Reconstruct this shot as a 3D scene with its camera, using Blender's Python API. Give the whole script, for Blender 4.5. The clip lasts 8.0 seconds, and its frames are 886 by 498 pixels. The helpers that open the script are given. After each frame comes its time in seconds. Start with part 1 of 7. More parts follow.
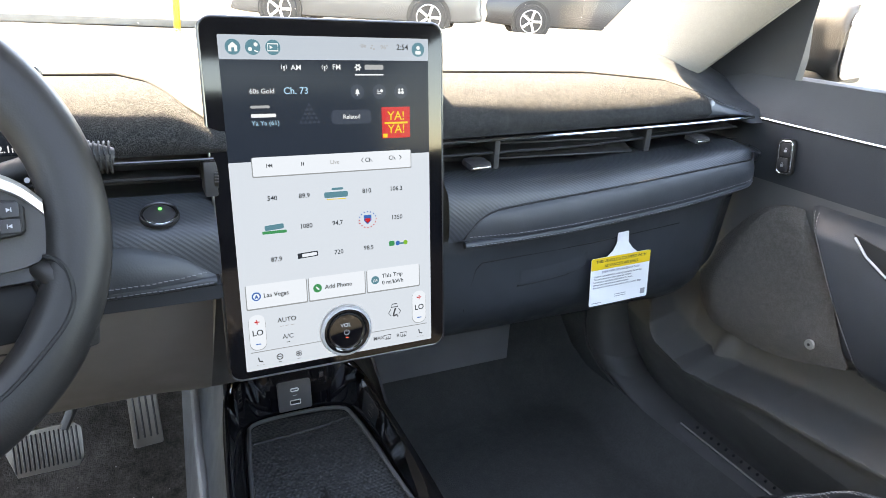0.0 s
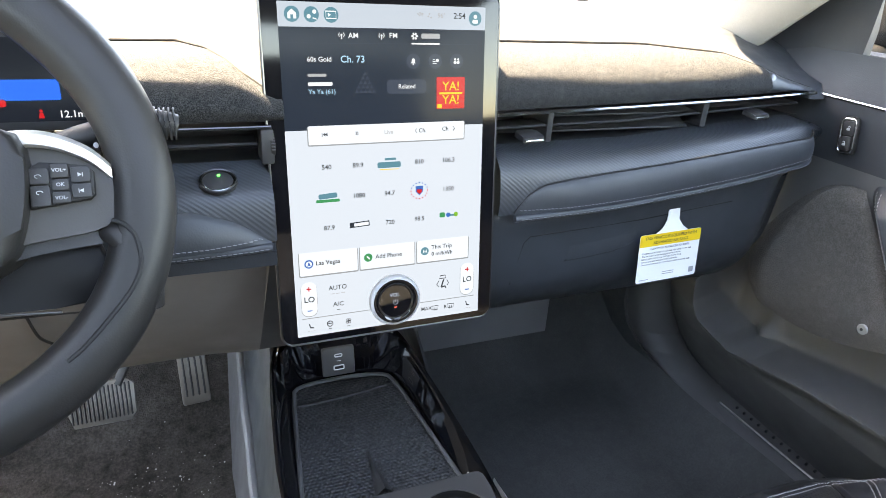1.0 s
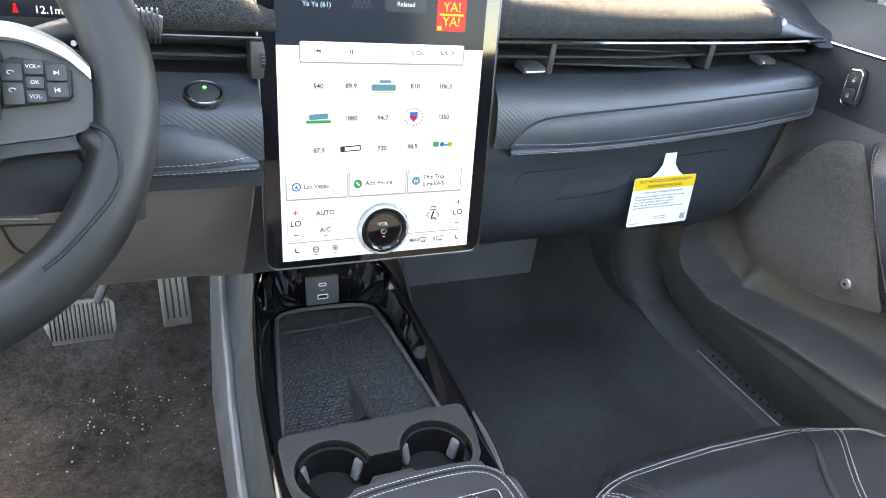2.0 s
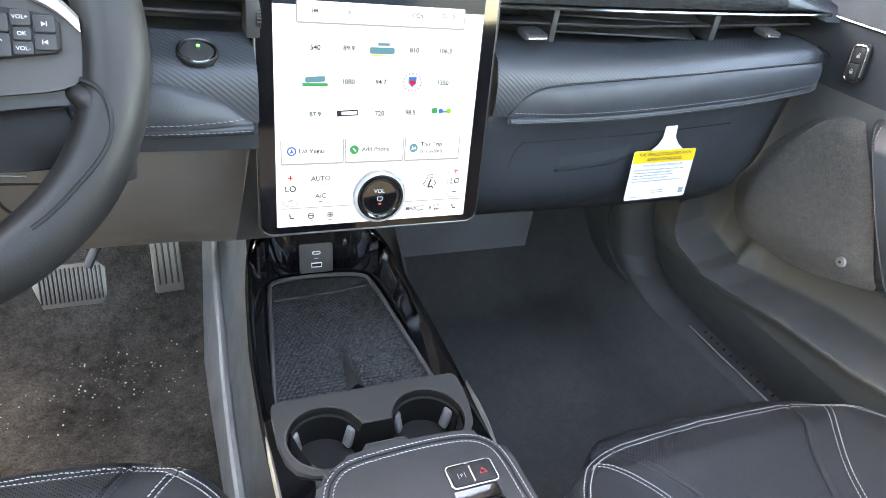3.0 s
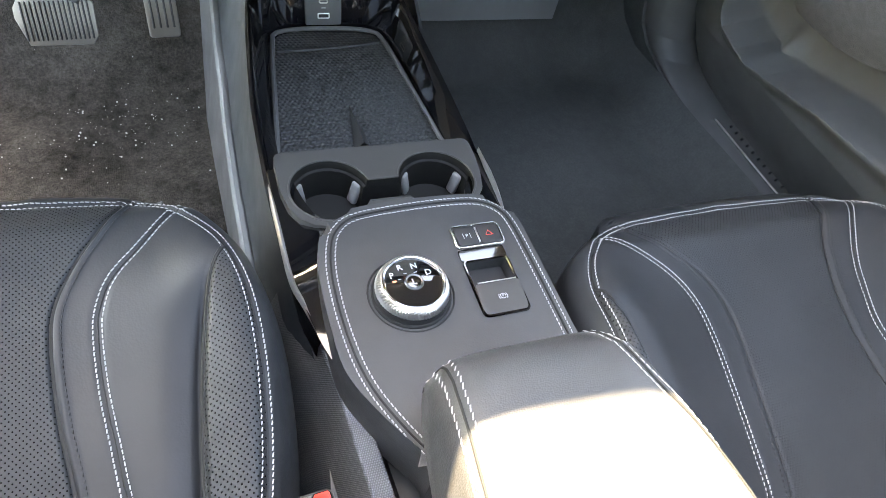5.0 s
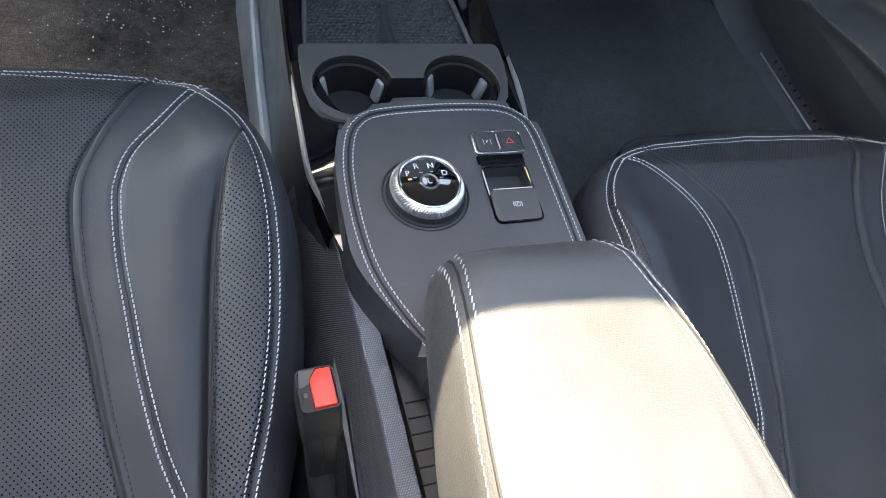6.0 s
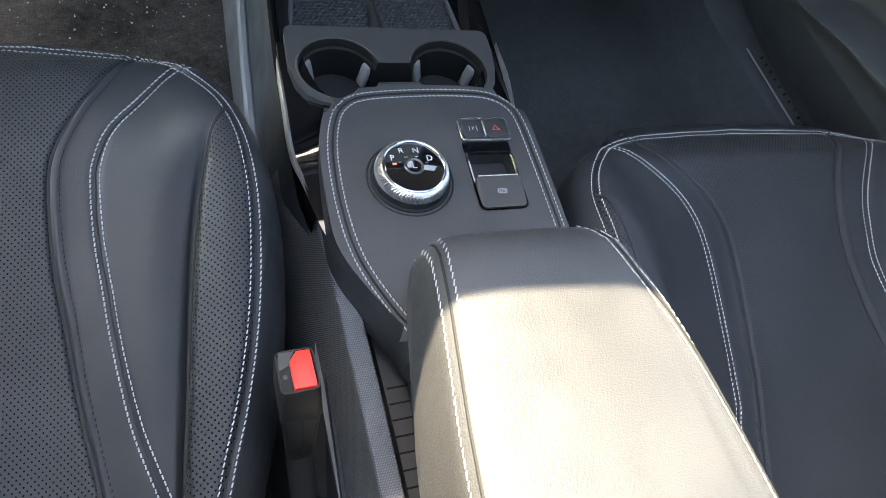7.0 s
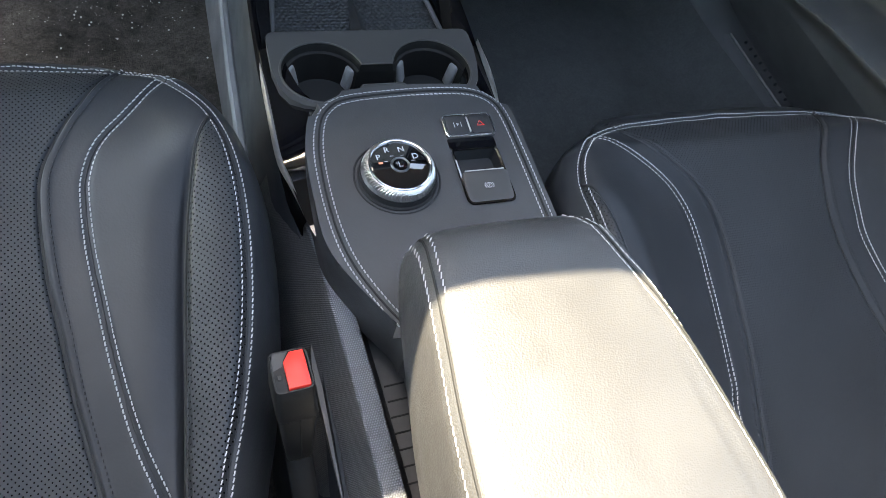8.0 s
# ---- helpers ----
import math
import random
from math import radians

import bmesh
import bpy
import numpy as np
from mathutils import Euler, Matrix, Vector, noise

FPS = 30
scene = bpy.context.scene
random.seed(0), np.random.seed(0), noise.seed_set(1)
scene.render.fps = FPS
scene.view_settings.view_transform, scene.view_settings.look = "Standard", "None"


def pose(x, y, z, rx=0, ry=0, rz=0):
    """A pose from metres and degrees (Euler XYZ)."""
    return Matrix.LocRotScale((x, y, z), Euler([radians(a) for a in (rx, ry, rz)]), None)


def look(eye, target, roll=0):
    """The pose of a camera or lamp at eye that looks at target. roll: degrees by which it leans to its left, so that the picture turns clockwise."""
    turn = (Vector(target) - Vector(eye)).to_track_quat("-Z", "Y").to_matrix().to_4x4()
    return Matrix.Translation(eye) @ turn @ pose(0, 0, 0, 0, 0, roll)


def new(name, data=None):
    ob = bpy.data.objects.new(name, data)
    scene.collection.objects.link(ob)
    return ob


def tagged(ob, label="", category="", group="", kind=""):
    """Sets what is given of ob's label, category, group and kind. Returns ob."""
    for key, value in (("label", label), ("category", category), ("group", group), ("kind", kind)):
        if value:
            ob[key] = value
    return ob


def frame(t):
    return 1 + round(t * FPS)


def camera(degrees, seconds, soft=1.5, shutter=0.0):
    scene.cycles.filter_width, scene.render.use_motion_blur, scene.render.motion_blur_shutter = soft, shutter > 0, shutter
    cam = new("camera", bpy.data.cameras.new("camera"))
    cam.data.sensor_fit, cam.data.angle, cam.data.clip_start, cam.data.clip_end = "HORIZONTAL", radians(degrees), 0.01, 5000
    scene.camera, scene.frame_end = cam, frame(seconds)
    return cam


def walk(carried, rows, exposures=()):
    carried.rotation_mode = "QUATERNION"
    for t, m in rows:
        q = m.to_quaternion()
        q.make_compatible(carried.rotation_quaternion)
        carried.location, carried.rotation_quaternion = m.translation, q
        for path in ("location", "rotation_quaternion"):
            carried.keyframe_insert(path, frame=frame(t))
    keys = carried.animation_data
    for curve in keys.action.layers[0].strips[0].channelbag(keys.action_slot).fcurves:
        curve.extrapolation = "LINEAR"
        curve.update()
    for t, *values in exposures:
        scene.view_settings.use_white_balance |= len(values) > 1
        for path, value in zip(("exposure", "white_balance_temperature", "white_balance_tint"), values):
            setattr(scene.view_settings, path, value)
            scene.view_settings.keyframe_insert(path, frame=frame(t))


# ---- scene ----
cam = camera(69.2, 8.0, 0.65)
PATH = [
    (0, (-0.179, -0.594, 0.927), (0.641, 1.072, 0.183), 3.3),
    (0.5, (-0.196, -0.587, 0.931), (0.519, 1.1, 0.13), 3.0),
    (1, (-0.197, -0.584, 0.929), (0.523, 1.083, 0.091), 3.8),
    (1.5, (-0.2, -0.581, 0.919), (0.53, 1.045, 0.012), 5.7),
    (2, (-0.198, -0.576, 0.912), (0.547, 0.992, -0.081), 7.7),
    (3.5, (-0.199, -0.571, 0.892), (0.546, 0.883, -0.262), 10.9),
    (4, (-0.198, -0.569, 0.872), (0.516, 0.742, -0.459), 13.9),
    (4.5, (-0.19, -0.565, 0.854), (0.489, 0.603, -0.621), 15.2),
    (4.7, (-0.191, -0.565, 0.85), (0.481, 0.57, -0.653), 15.6),
    (5.8, (-0.191, -0.587, 0.841), (0.401, 0.423, -0.781), 19.8),
    (6, (-0.187, -0.589, 0.835), (0.385, 0.362, -0.829), 21.3),
    (6.5, (-0.184, -0.591, 0.835), (0.412, 0.339, -0.832), 23.2),
    (7, (-0.185, -0.594, 0.83), (0.427, 0.33, -0.835), 24.3),
    (7.5, (-0.187, -0.594, 0.829), (0.414, 0.332, -0.839), 23.8),
    (8, (-0.178, -0.603, 0.833), (0.432, 0.328, -0.829), 21.2),
]
EXPOSE = [(0, 4.62, 9100, 13), (1.5, 5.0, 9100, 13), (2.5, 5.3, 9400, 12), (3.5, 5.4, 9800, 11), (4.5, 5.60, 10100, 10), (5.8, 4.84, 8400, 7), (6.5, 4.49, 8300, 6), (8, 4.45, 8300, 6)]
walk(cam, [(t, look(eye, target, roll)) for t, eye, target, roll in PATH], EXPOSE)

# ---- light: high summer sun ahead of the car, clear sky ----
SUN = Vector((-0.34, 0.50, 1.0)).normalized()
world = bpy.data.worlds.new("sky")
scene.world = world
world.use_nodes = True
wn = world.node_tree
sky = wn.nodes.new("ShaderNodeTexSky")
sky.sky_type, sky.sun_disc = "NISHITA", False
sky.sun_elevation = math.asin(SUN.z)
sky.sun_rotation = math.atan2(SUN.x, SUN.y)
wn.nodes["Background"].inputs[1].default_value = 0.15
wn.links.new(sky.outputs[0], wn.nodes["Background"].inputs[0])
sun = new("sun", bpy.data.lights.new("sun", "SUN"))
sun.data.energy, sun.data.angle, sun.data.color = 4.2, radians(0.55), (1.0, 0.93, 0.81)
sun.matrix_world = look(SUN * 20, (0, 0, 0))

# ---- materials ----
class Nodes:
    """A small wrapper for building one node material."""

    def __init__(self, name, rough=0.5, metal=0.0, spec=0.5):
        self.mat = bpy.data.materials.new(name)
        self.mat.use_nodes = True
        self.t = self.mat.node_tree
        self.b = self.t.nodes["Principled BSDF"]
        self.b.inputs["Roughness"].default_value = rough
        self.b.inputs["Metallic"].default_value = metal
        self.b.inputs["Specular IOR Level"].default_value = spec
        self.co = self.t.nodes.new("ShaderNodeTexCoord").outputs["Object"]

    def node(self, kind, **inputs):
        n = self.t.nodes.new(kind)
        for k, v in inputs.items():
            self.put(n.inputs[k.replace("_", " ")], v)
        return n

    def put(self, socket, v):
        if isinstance(v, bpy.types.NodeSocket):
            self.t.links.new(v, socket)
        else:
            socket.default_value = v

    def noise(self, scale, detail=3.0, rough=0.5, stretch=None):
        v = self.co
        if stretch:
            v = self.node("ShaderNodeMapping", Vector=self.co, Scale=stretch).outputs[0]
        return self.node("ShaderNodeTexNoise", Vector=v, Scale=scale, Detail=detail, Roughness=rough).outputs[0]

    def voronoi(self, scale, feature="F1"):
        n = self.node("ShaderNodeTexVoronoi", Vector=self.co, Scale=scale)
        n.feature = feature
        return n.outputs["Distance"]

    def math(self, op, a, b=0.0, c=0.0):
        n = self.t.nodes.new("ShaderNodeMath")
        n.operation = op
        for s, v in zip(n.inputs, (a, b, c)):
            self.put(s, v)
        return n.outputs[0]

    def ramp(self, f, lo, hi, out0=0.0, out1=1.0):
        n = self.node("ShaderNodeMapRange", Value=f)
        for k, v in (("From Min", lo), ("From Max", hi), ("To Min", out0), ("To Max", out1)):
            self.put(n.inputs[k], v)
        return n.outputs[0]

    def mix(self, f, a, b):
        n = self.t.nodes.new("ShaderNodeMix")
        n.data_type = "RGBA"
        self.put(n.inputs[0], f)
        for s, v in ((n.inputs[6], a), (n.inputs[7], b)):
            self.put(s, (*v, 1) if isinstance(v, tuple) and len(v) == 3 else v)
        return n.outputs[2]

    def color(self, v):
        self.put(self.b.inputs["Base Color"], (*v, 1) if isinstance(v, tuple) else v)
        return self

    def rough(self, v):
        self.put(self.b.inputs["Roughness"], v)
        return self

    def bump(self, h, dist, strength=1.0):
        n = self.node("ShaderNodeBump", Height=h, Strength=strength, Distance=dist)
        prev = self.b.inputs["Normal"]
        if prev.is_linked:
            self.t.links.new(prev.links[0].from_socket, n.inputs["Normal"])
        self.t.links.new(n.outputs[0], prev)
        return self

    def xyz(self):
        return self.node("ShaderNodeSeparateXYZ", Vector=self.co).outputs


def two(c, k):
    return tuple(v * k for v in c)


def leather(name, c, grain=420, rough=0.42, deep=0.00025, wear=1.0):
    n = Nodes(name, rough)
    n.color(n.mix(n.ramp(n.noise(9, 4), 0.3, 0.7), two(c, 0.82), two(c, 1.18)))
    n.rough(n.ramp(n.noise(35, 4), 0.3, 0.7, rough - 0.05 * wear, rough + 0.09 * wear))
    n.bump(n.math("ADD", n.voronoi(grain), n.math("MULTIPLY", n.noise(grain * 0.4), 0.6)), deep, 0.6)
    return n


def plastic(name, c, rough=0.5, grain=700, deep=0.0002):
    n = Nodes(name, rough, spec=0.36)
    n.color(n.mix(n.ramp(n.noise(6, 5), 0.3, 0.7), two(c, 0.85), two(c, 1.15)))
    n.rough(n.ramp(n.noise(22, 5), 0.3, 0.7, rough - 0.06, rough + 0.08))
    n.bump(n.noise(grain, 2), deep, 0.5)
    return n


def perforated(name, c, pitch=0.0041, hole=0.00056):
    """Leather with a staggered lattice of pin holes, in plan."""
    n = leather(name, c, 420, 0.45)
    x, y, _ = n.xyz()
    def lattice(ox, oy):
        u = n.math("SUBTRACT", n.math("FRACT", n.math("ADD", n.math("DIVIDE", x, pitch), ox)), 0.5)
        v = n.math("SUBTRACT", n.math("FRACT", n.math("ADD", n.math("DIVIDE", y, pitch * 1.15), oy)), 0.5)
        return n.math("SQRT", n.math("ADD", n.math("MULTIPLY", u, u), n.math("MULTIPLY", n.math("MULTIPLY", v, v), 1.32)))
    d = n.math("MULTIPLY", n.math("MINIMUM", lattice(0.0, 0.0), lattice(0.5, 0.5)), pitch)
    open_ = n.ramp(d, hole * 0.8, hole * 1.25)
    old = n.b.inputs["Base Color"].links[0].from_socket
    n.color(n.mix(open_, (0.002, 0.002, 0.002), old))
    n.put(n.b.inputs["Specular IOR Level"], n.math("MULTIPLY", open_, 0.27))
    n.bump(open_, 0.0016, 0.9)
    return n


def plain(name, c, rough=0.5, metal=0.0):
    return Nodes(name, rough, metal).color(c)


LAMP = 0.046     # brightness of lit displays beside daylight


def glow(name, c, strength=1.0, spec=0.05):
    n = Nodes(name, 0.12, spec=spec)
    n.color((0.01, 0.01, 0.01))
    n.b.inputs["Emission Color"].default_value = (c[0] * 0.86, c[1], c[2] * 1.20, 1)
    n.b.inputs["Emission Strength"].default_value = strength * LAMP
    return n.mat


SEAT = leather("seat_leather", (0.0218, 0.0233, 0.0258), 520, 0.44, 0.00011, 0.5)
SEAT.b.inputs["Specular IOR Level"].default_value = 0.24
SEAT = SEAT.mat
SEAT_HOLES = perforated("perforated_leather", (0.0240, 0.0256, 0.0280), 0.0045, 0.00058).mat
ARM = leather("armrest_leather", (0.041, 0.0415, 0.0425), 760, 0.42, 0.00024).mat
CONSOLE_SKIN = leather("console_leather", (0.040, 0.040, 0.041), 600, 0.5, 0.00015).mat
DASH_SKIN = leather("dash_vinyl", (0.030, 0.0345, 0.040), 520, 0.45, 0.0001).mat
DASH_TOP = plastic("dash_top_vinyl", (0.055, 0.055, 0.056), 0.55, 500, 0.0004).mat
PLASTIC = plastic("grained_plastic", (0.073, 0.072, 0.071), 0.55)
PLASTIC.b.inputs["Specular IOR Level"].default_value = 0.32
PLASTIC = PLASTIC.mat
PLASTIC_DARK = plastic("dark_grained_plastic", (0.028, 0.028, 0.029), 0.5).mat
PLASTIC_GREY = plastic("grey_grained_plastic", (0.047, 0.045, 0.043), 0.5).mat
KNEE = plastic("warm_grey_plastic", (0.150, 0.137, 0.126), 0.5).mat
WHEEL_SKIN = leather("steering_wheel_leather", (0.0185, 0.0178, 0.0172), 620, 0.42, 0.00008, 0.25)
WHEEL_SKIN.b.inputs["Specular IOR Level"].default_value = 0.36
WHEEL_SKIN = WHEEL_SKIN.mat
GLOSS = plain("gloss_black", (0.004, 0.004, 0.005), 0.04)
GLOSS.b.inputs["Specular IOR Level"].default_value = 0.8
GLOSS = GLOSS.mat
SCREEN_GLASS = plain("screen_glass", (0.004, 0.004, 0.005), 0.06)
SCREEN_GLASS.b.inputs["Specular IOR Level"].default_value = 0.35
SCREEN_GLASS = SCREEN_GLASS.mat
CHROME = plain("satin_chrome", (0.75, 0.76, 0.78), 0.16, 1.0).mat
STRIP = plain("dark_satin_chrome", (0.34, 0.36, 0.38), 0.10, 1.0).mat
DIAL_RING = plain("machined_metal", (0.40, 0.395, 0.385), 0.40, 0.2).mat
SILVER = plain("silver_paint", (0.55, 0.53, 0.50), 0.32, 0.7).mat
KNURL = plain("brushed_chrome", (0.62, 0.605, 0.58), 0.34, 1.0).mat
DARK_METAL = plain("dark_metal", (0.12, 0.12, 0.12), 0.3, 1.0).mat
BUCKLE = plastic("black_buckle_plastic", (0.010, 0.010, 0.010), 0.45).mat
RUBBER = plastic("rubber", (0.024, 0.024, 0.024), 0.65, 300, 0.0003).mat
SATIN_BLACK = plain("satin_black", (0.005, 0.005, 0.006), 0.38)
SATIN_BLACK.b.inputs["Specular IOR Level"].default_value = 0.22
SATIN_BLACK = SATIN_BLACK.mat
BLACK = plain("matt_black", (0.006, 0.006, 0.006), 0.7).mat
THREAD = plain("pale_thread", (0.36, 0.352, 0.345), 0.7).mat
THREAD_DIM = plain("grey_thread", (0.17, 0.17, 0.18), 0.7).mat
THREAD_DARK = plain("dark_thread", (0.012, 0.012, 0.012), 0.7).mat
WHITE_INK = plain("white_print", (0.42, 0.42, 0.42), 0.5).mat
CARD = plain("white_card", (0.80, 0.80, 0.78), 0.55).mat
YELLOW_INK = plain("yellow_print", (0.80, 0.52, 0.02), 0.5).mat
INK = plain("black_print", (0.02, 0.02, 0.02), 0.6).mat
INK_GREY = plain("grey_print", (0.30, 0.30, 0.30), 0.6).mat
RED_PLASTIC = plain("red_plastic", (0.75, 0.035, 0.025), 0.35).mat


def make_weave():
    n = Nodes("diagonal_weave_trim", 0.38)
    x, y, z = n.xyz()
    s = n.math("ADD", n.math("MULTIPLY", x, 1.0), n.math("MULTIPLY", n.math("ADD", y, z), 1.0))
    w = n.math("PINGPONG", n.math("MULTIPLY", s, 330.0), 1.0)
    q = n.math("PINGPONG", n.math("MULTIPLY", n.math("SUBTRACT", x, n.math("ADD", y, z)), 700.0), 1.0)
    n.color(n.mix(w, (0.022, 0.025, 0.029), (0.036, 0.041, 0.047)))
    n.bump(n.math("ADD", w, n.math("MULTIPLY", q, 0.25)), 0.00020, 0.9)
    return n.mat


def make_fabric(name, lo, hi, scale, deep=0.0008):
    n = Nodes(name, 0.75, spec=0.05)
    v = n.voronoi(scale)
    n.color(n.mix(n.math("MULTIPLY", n.ramp(n.noise(scale * 0.8, 2), 0.38, 0.62), n.ramp(n.noise(scale * 0.13, 3), 0.3, 0.7, 0.55, 1.15)), lo, hi))
    n.b.inputs["Sheen Weight"].default_value = 0.03
    n.b.inputs["Sheen Roughness"].default_value = 0.35
    n.rough(n.ramp(v, 0.1, 0.6, 0.45, 0.85))
    n.bump(v, deep, 1.0)
    return n.mat


def make_carpet(name, lo, hi, deep=0.003):
    n = Nodes(name, 0.95, spec=0.1)
    f = n.ramp(n.noise(6, 7, 0.68), 0.36, 0.70)
    g = n.ramp(n.noise(260, 3, 0.7), 0.3, 0.7)
    h = n.ramp(n.noise(60, 4, 0.7), 0.3, 0.75)
    n.color(n.mix(n.math("MULTIPLY", n.math("ADD", n.math("MULTIPLY", f, 0.7), n.math("MULTIPLY", h, 0.5)), n.math("ADD", 0.5, g)), lo, hi))
    n.bump(n.noise(420, 3, 0.7), deep, 0.9)
    return n.mat


def make_hex_mat():
    n = Nodes("dimpled_rubber_mat", 0.55)
    x, y, _ = n.xyz()
    def cell(o):
        u = n.math("SUBTRACT", n.math("FRACT", n.math("ADD", n.math("MULTIPLY", x, 165.0), o)), 0.5)
        v = n.math("SUBTRACT", n.math("FRACT", n.math("ADD", n.math("MULTIPLY", y, 96.0), o)), 0.5)
        return n.math("SQRT", n.math("ADD", n.math("MULTIPLY", u, u), n.math("MULTIPLY", n.math("MULTIPLY", v, v), 3.0)))
    d = n.math("MINIMUM", cell(0.0), cell(0.5))
    n.color(n.mix(n.ramp(d, 0.12, 0.45), (0.038, 0.039, 0.0395), (0.027, 0.028, 0.0285)))
    n.bump(n.ramp(d, 0.12, 0.45, 1.0, 0.0), 0.0012, 1.0)
    return n.mat


def make_ribbed(name, lo, hi, spec):
    """Moulded plastic with a fine woven grain."""
    n = Nodes(name, 0.45, spec=spec)
    x, y, z = n.xyz()
    a = n.math("PINGPONG", n.math("MULTIPLY", n.math("ADD", y, n.math("MULTIPLY", z, 0.6)), 1050.0), 1.0)
    b = n.math("PINGPONG", n.math("MULTIPLY", n.math("SUBTRACT", n.math("ADD", x, z), n.math("MULTIPLY", y, 0.5)), 1050.0), 1.0)
    f = n.math("MULTIPLY", a, b)
    n.color(n.mix(f, lo, hi))
    n.bump(f, 0.0007, 0.9)
    return n.mat


# one rail plastic in two tones: lit top band, shaded outer face
RIBBED_LIT = make_ribbed("lit_woven_grain_plastic", (0.100, 0.105, 0.114), (0.260, 0.270, 0.290), 0.5)
RIBBED_SHADED = make_ribbed("shaded_woven_grain_plastic", (0.052, 0.052, 0.053), (0.150, 0.148, 0.148), 0.4)
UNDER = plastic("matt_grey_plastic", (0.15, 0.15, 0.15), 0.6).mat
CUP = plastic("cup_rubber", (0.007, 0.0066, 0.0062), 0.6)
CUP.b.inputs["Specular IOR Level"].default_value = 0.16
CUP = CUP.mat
LIP = plastic("mid_grey_plastic", (0.09, 0.088, 0.085), 0.4).mat
TAB = plastic("light_grey_plastic", (0.16, 0.155, 0.15), 0.35).mat
WEAVE = make_weave()
FABRIC = make_fabric("tweed_fabric", (0.015, 0.0162, 0.0180), (0.068, 0.0695, 0.0715), 1150, 0.0012)
DOOR_FABRIC = make_fabric("door_fabric", (0.072, 0.067, 0.062), (0.140, 0.130, 0.120), 900, 0.0006)
CARPET = make_carpet("footwell_carpet", (0.006, 0.0055, 0.005), (0.078, 0.069, 0.060))
CARPET_DARK = make_carpet("dark_carpet", (0.045, 0.0460, 0.0450), (0.067, 0.0685, 0.0670), 0.0011)
HEX_MAT = make_hex_mat()
HEADLINER = make_fabric("pale_headliner", (0.215, 0.208, 0.193), (0.250, 0.243, 0.226), 900, 0.0004)
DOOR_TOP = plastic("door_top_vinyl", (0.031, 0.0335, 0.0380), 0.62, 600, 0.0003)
DOOR_TOP.b.inputs["Specular IOR Level"].default_value = 0.22
DOOR_TOP = DOOR_TOP.mat
ROOF_LINING = plastic("dark_roof_lining", (0.10, 0.10, 0.10), 0.6, 300, 0.0003).mat


def make_glass():
    n = Nodes("windscreen_glass", 0.0)
    t = n.t
    mixer, tr, gl = t.nodes.new("ShaderNodeMixShader"), t.nodes.new("ShaderNodeBsdfTransparent"), t.nodes.new("ShaderNodeBsdfGlossy")
    gl.inputs["Roughness"].default_value = 0.02
    mixer.inputs[0].default_value = 0.05
    t.links.new(tr.outputs[0], mixer.inputs[1])
    t.links.new(gl.outputs[0], mixer.inputs[2])
    t.links.new(mixer.outputs[0], t.nodes["Material Output"].inputs[0])
    return n.mat


def make_tinted(f):
    n = Nodes("tinted_roof_glass", 0.0)
    tr = n.t.nodes.new("ShaderNodeBsdfTransparent")
    tr.inputs["Color"].default_value = (f, f, f * 1.02, 1)
    n.t.links.new(tr.outputs[0], n.t.nodes["Material Output"].inputs[0])
    return n.mat


GLASS = make_glass()
TINTED = make_tinted(0.55)
MIRROR = plain("mirror_glass", (0.92, 0.93, 0.94), 0.01, 1.0).mat


# ---- building helpers ----
def part(name, bm, mat, parent=None, label="", smooth=True, flip=True):
    me = bpy.data.meshes.new(name)
    if flip:
        bmesh.ops.recalc_face_normals(bm, faces=bm.faces)
    bm.to_mesh(me)
    bm.free()
    me.materials.append(mat)
    if smooth:
        me.shade_smooth()
        me.set_sharp_from_angle(angle=radians(38))
    ob = new(name, me)
    if parent:
        ob.parent = parent
        ob.matrix_parent_inverse = Matrix.Translation(-parent.location) if parent.type == "EMPTY" else Matrix()
    return tagged(ob, label)


def thing(name, at, label, category, group="", kind=""):
    ob = new(name)
    ob.empty_display_size = 0.02
    ob.location = at
    return tagged(ob, label, category, group, kind)


def cat(pts, n, closed=False):
    """n points along a smooth curve through pts, evenly spread over its chords."""
    p = [Vector(q) for q in pts]
    m = len(p)
    segs = m if closed else m - 1
    get = (lambda i: p[i % m]) if closed else (lambda i: p[max(0, min(m - 1, i))])
    fine = []
    for s in range(segs):
        a, b, c, d = get(s - 1), get(s), get(s + 1), get(s + 2)
        for k in range(16):
            t = k / 16
            fine.append(0.5 * ((2 * b) + (c - a) * t + (2 * a - 5 * b + 4 * c - d) * t * t + (3 * b - a - 3 * c + d) * t ** 3))
    fine.append(p[0] if closed else p[-1])
    run = [0.0]
    for a, b in zip(fine, fine[1:]):
        run.append(run[-1] + (b - a).length)
    out, j = [], 0
    for i in range(n):
        want = run[-1] * (i / n if closed else i / (n - 1))
        while j < len(run) - 2 and run[j + 1] < want:
            j += 1
        f = (want - run[j]) / max(run[j + 1] - run[j], 1e-9)
        out.append(fine[j].lerp(fine[j + 1], f))
    return out


def loft(rows, close_u=False, close_v=False, caps=False):
    bm = bmesh.new()
    vs = [[bm.verts.new(p) for p in r] for r in rows]
    nu, nv = len(vs), len(vs[0])
    for i in range(nu if close_u else nu - 1):
        for j in range(nv if close_v else nv - 1):
            bm.faces.new((vs[i][j], vs[(i + 1) % nu][j], vs[(i + 1) % nu][(j + 1) % nv], vs[i][(j + 1) % nv]))
    if caps:
        bm.faces.new(vs[0][::-1])
        bm.faces.new(vs[-1])
    return bm


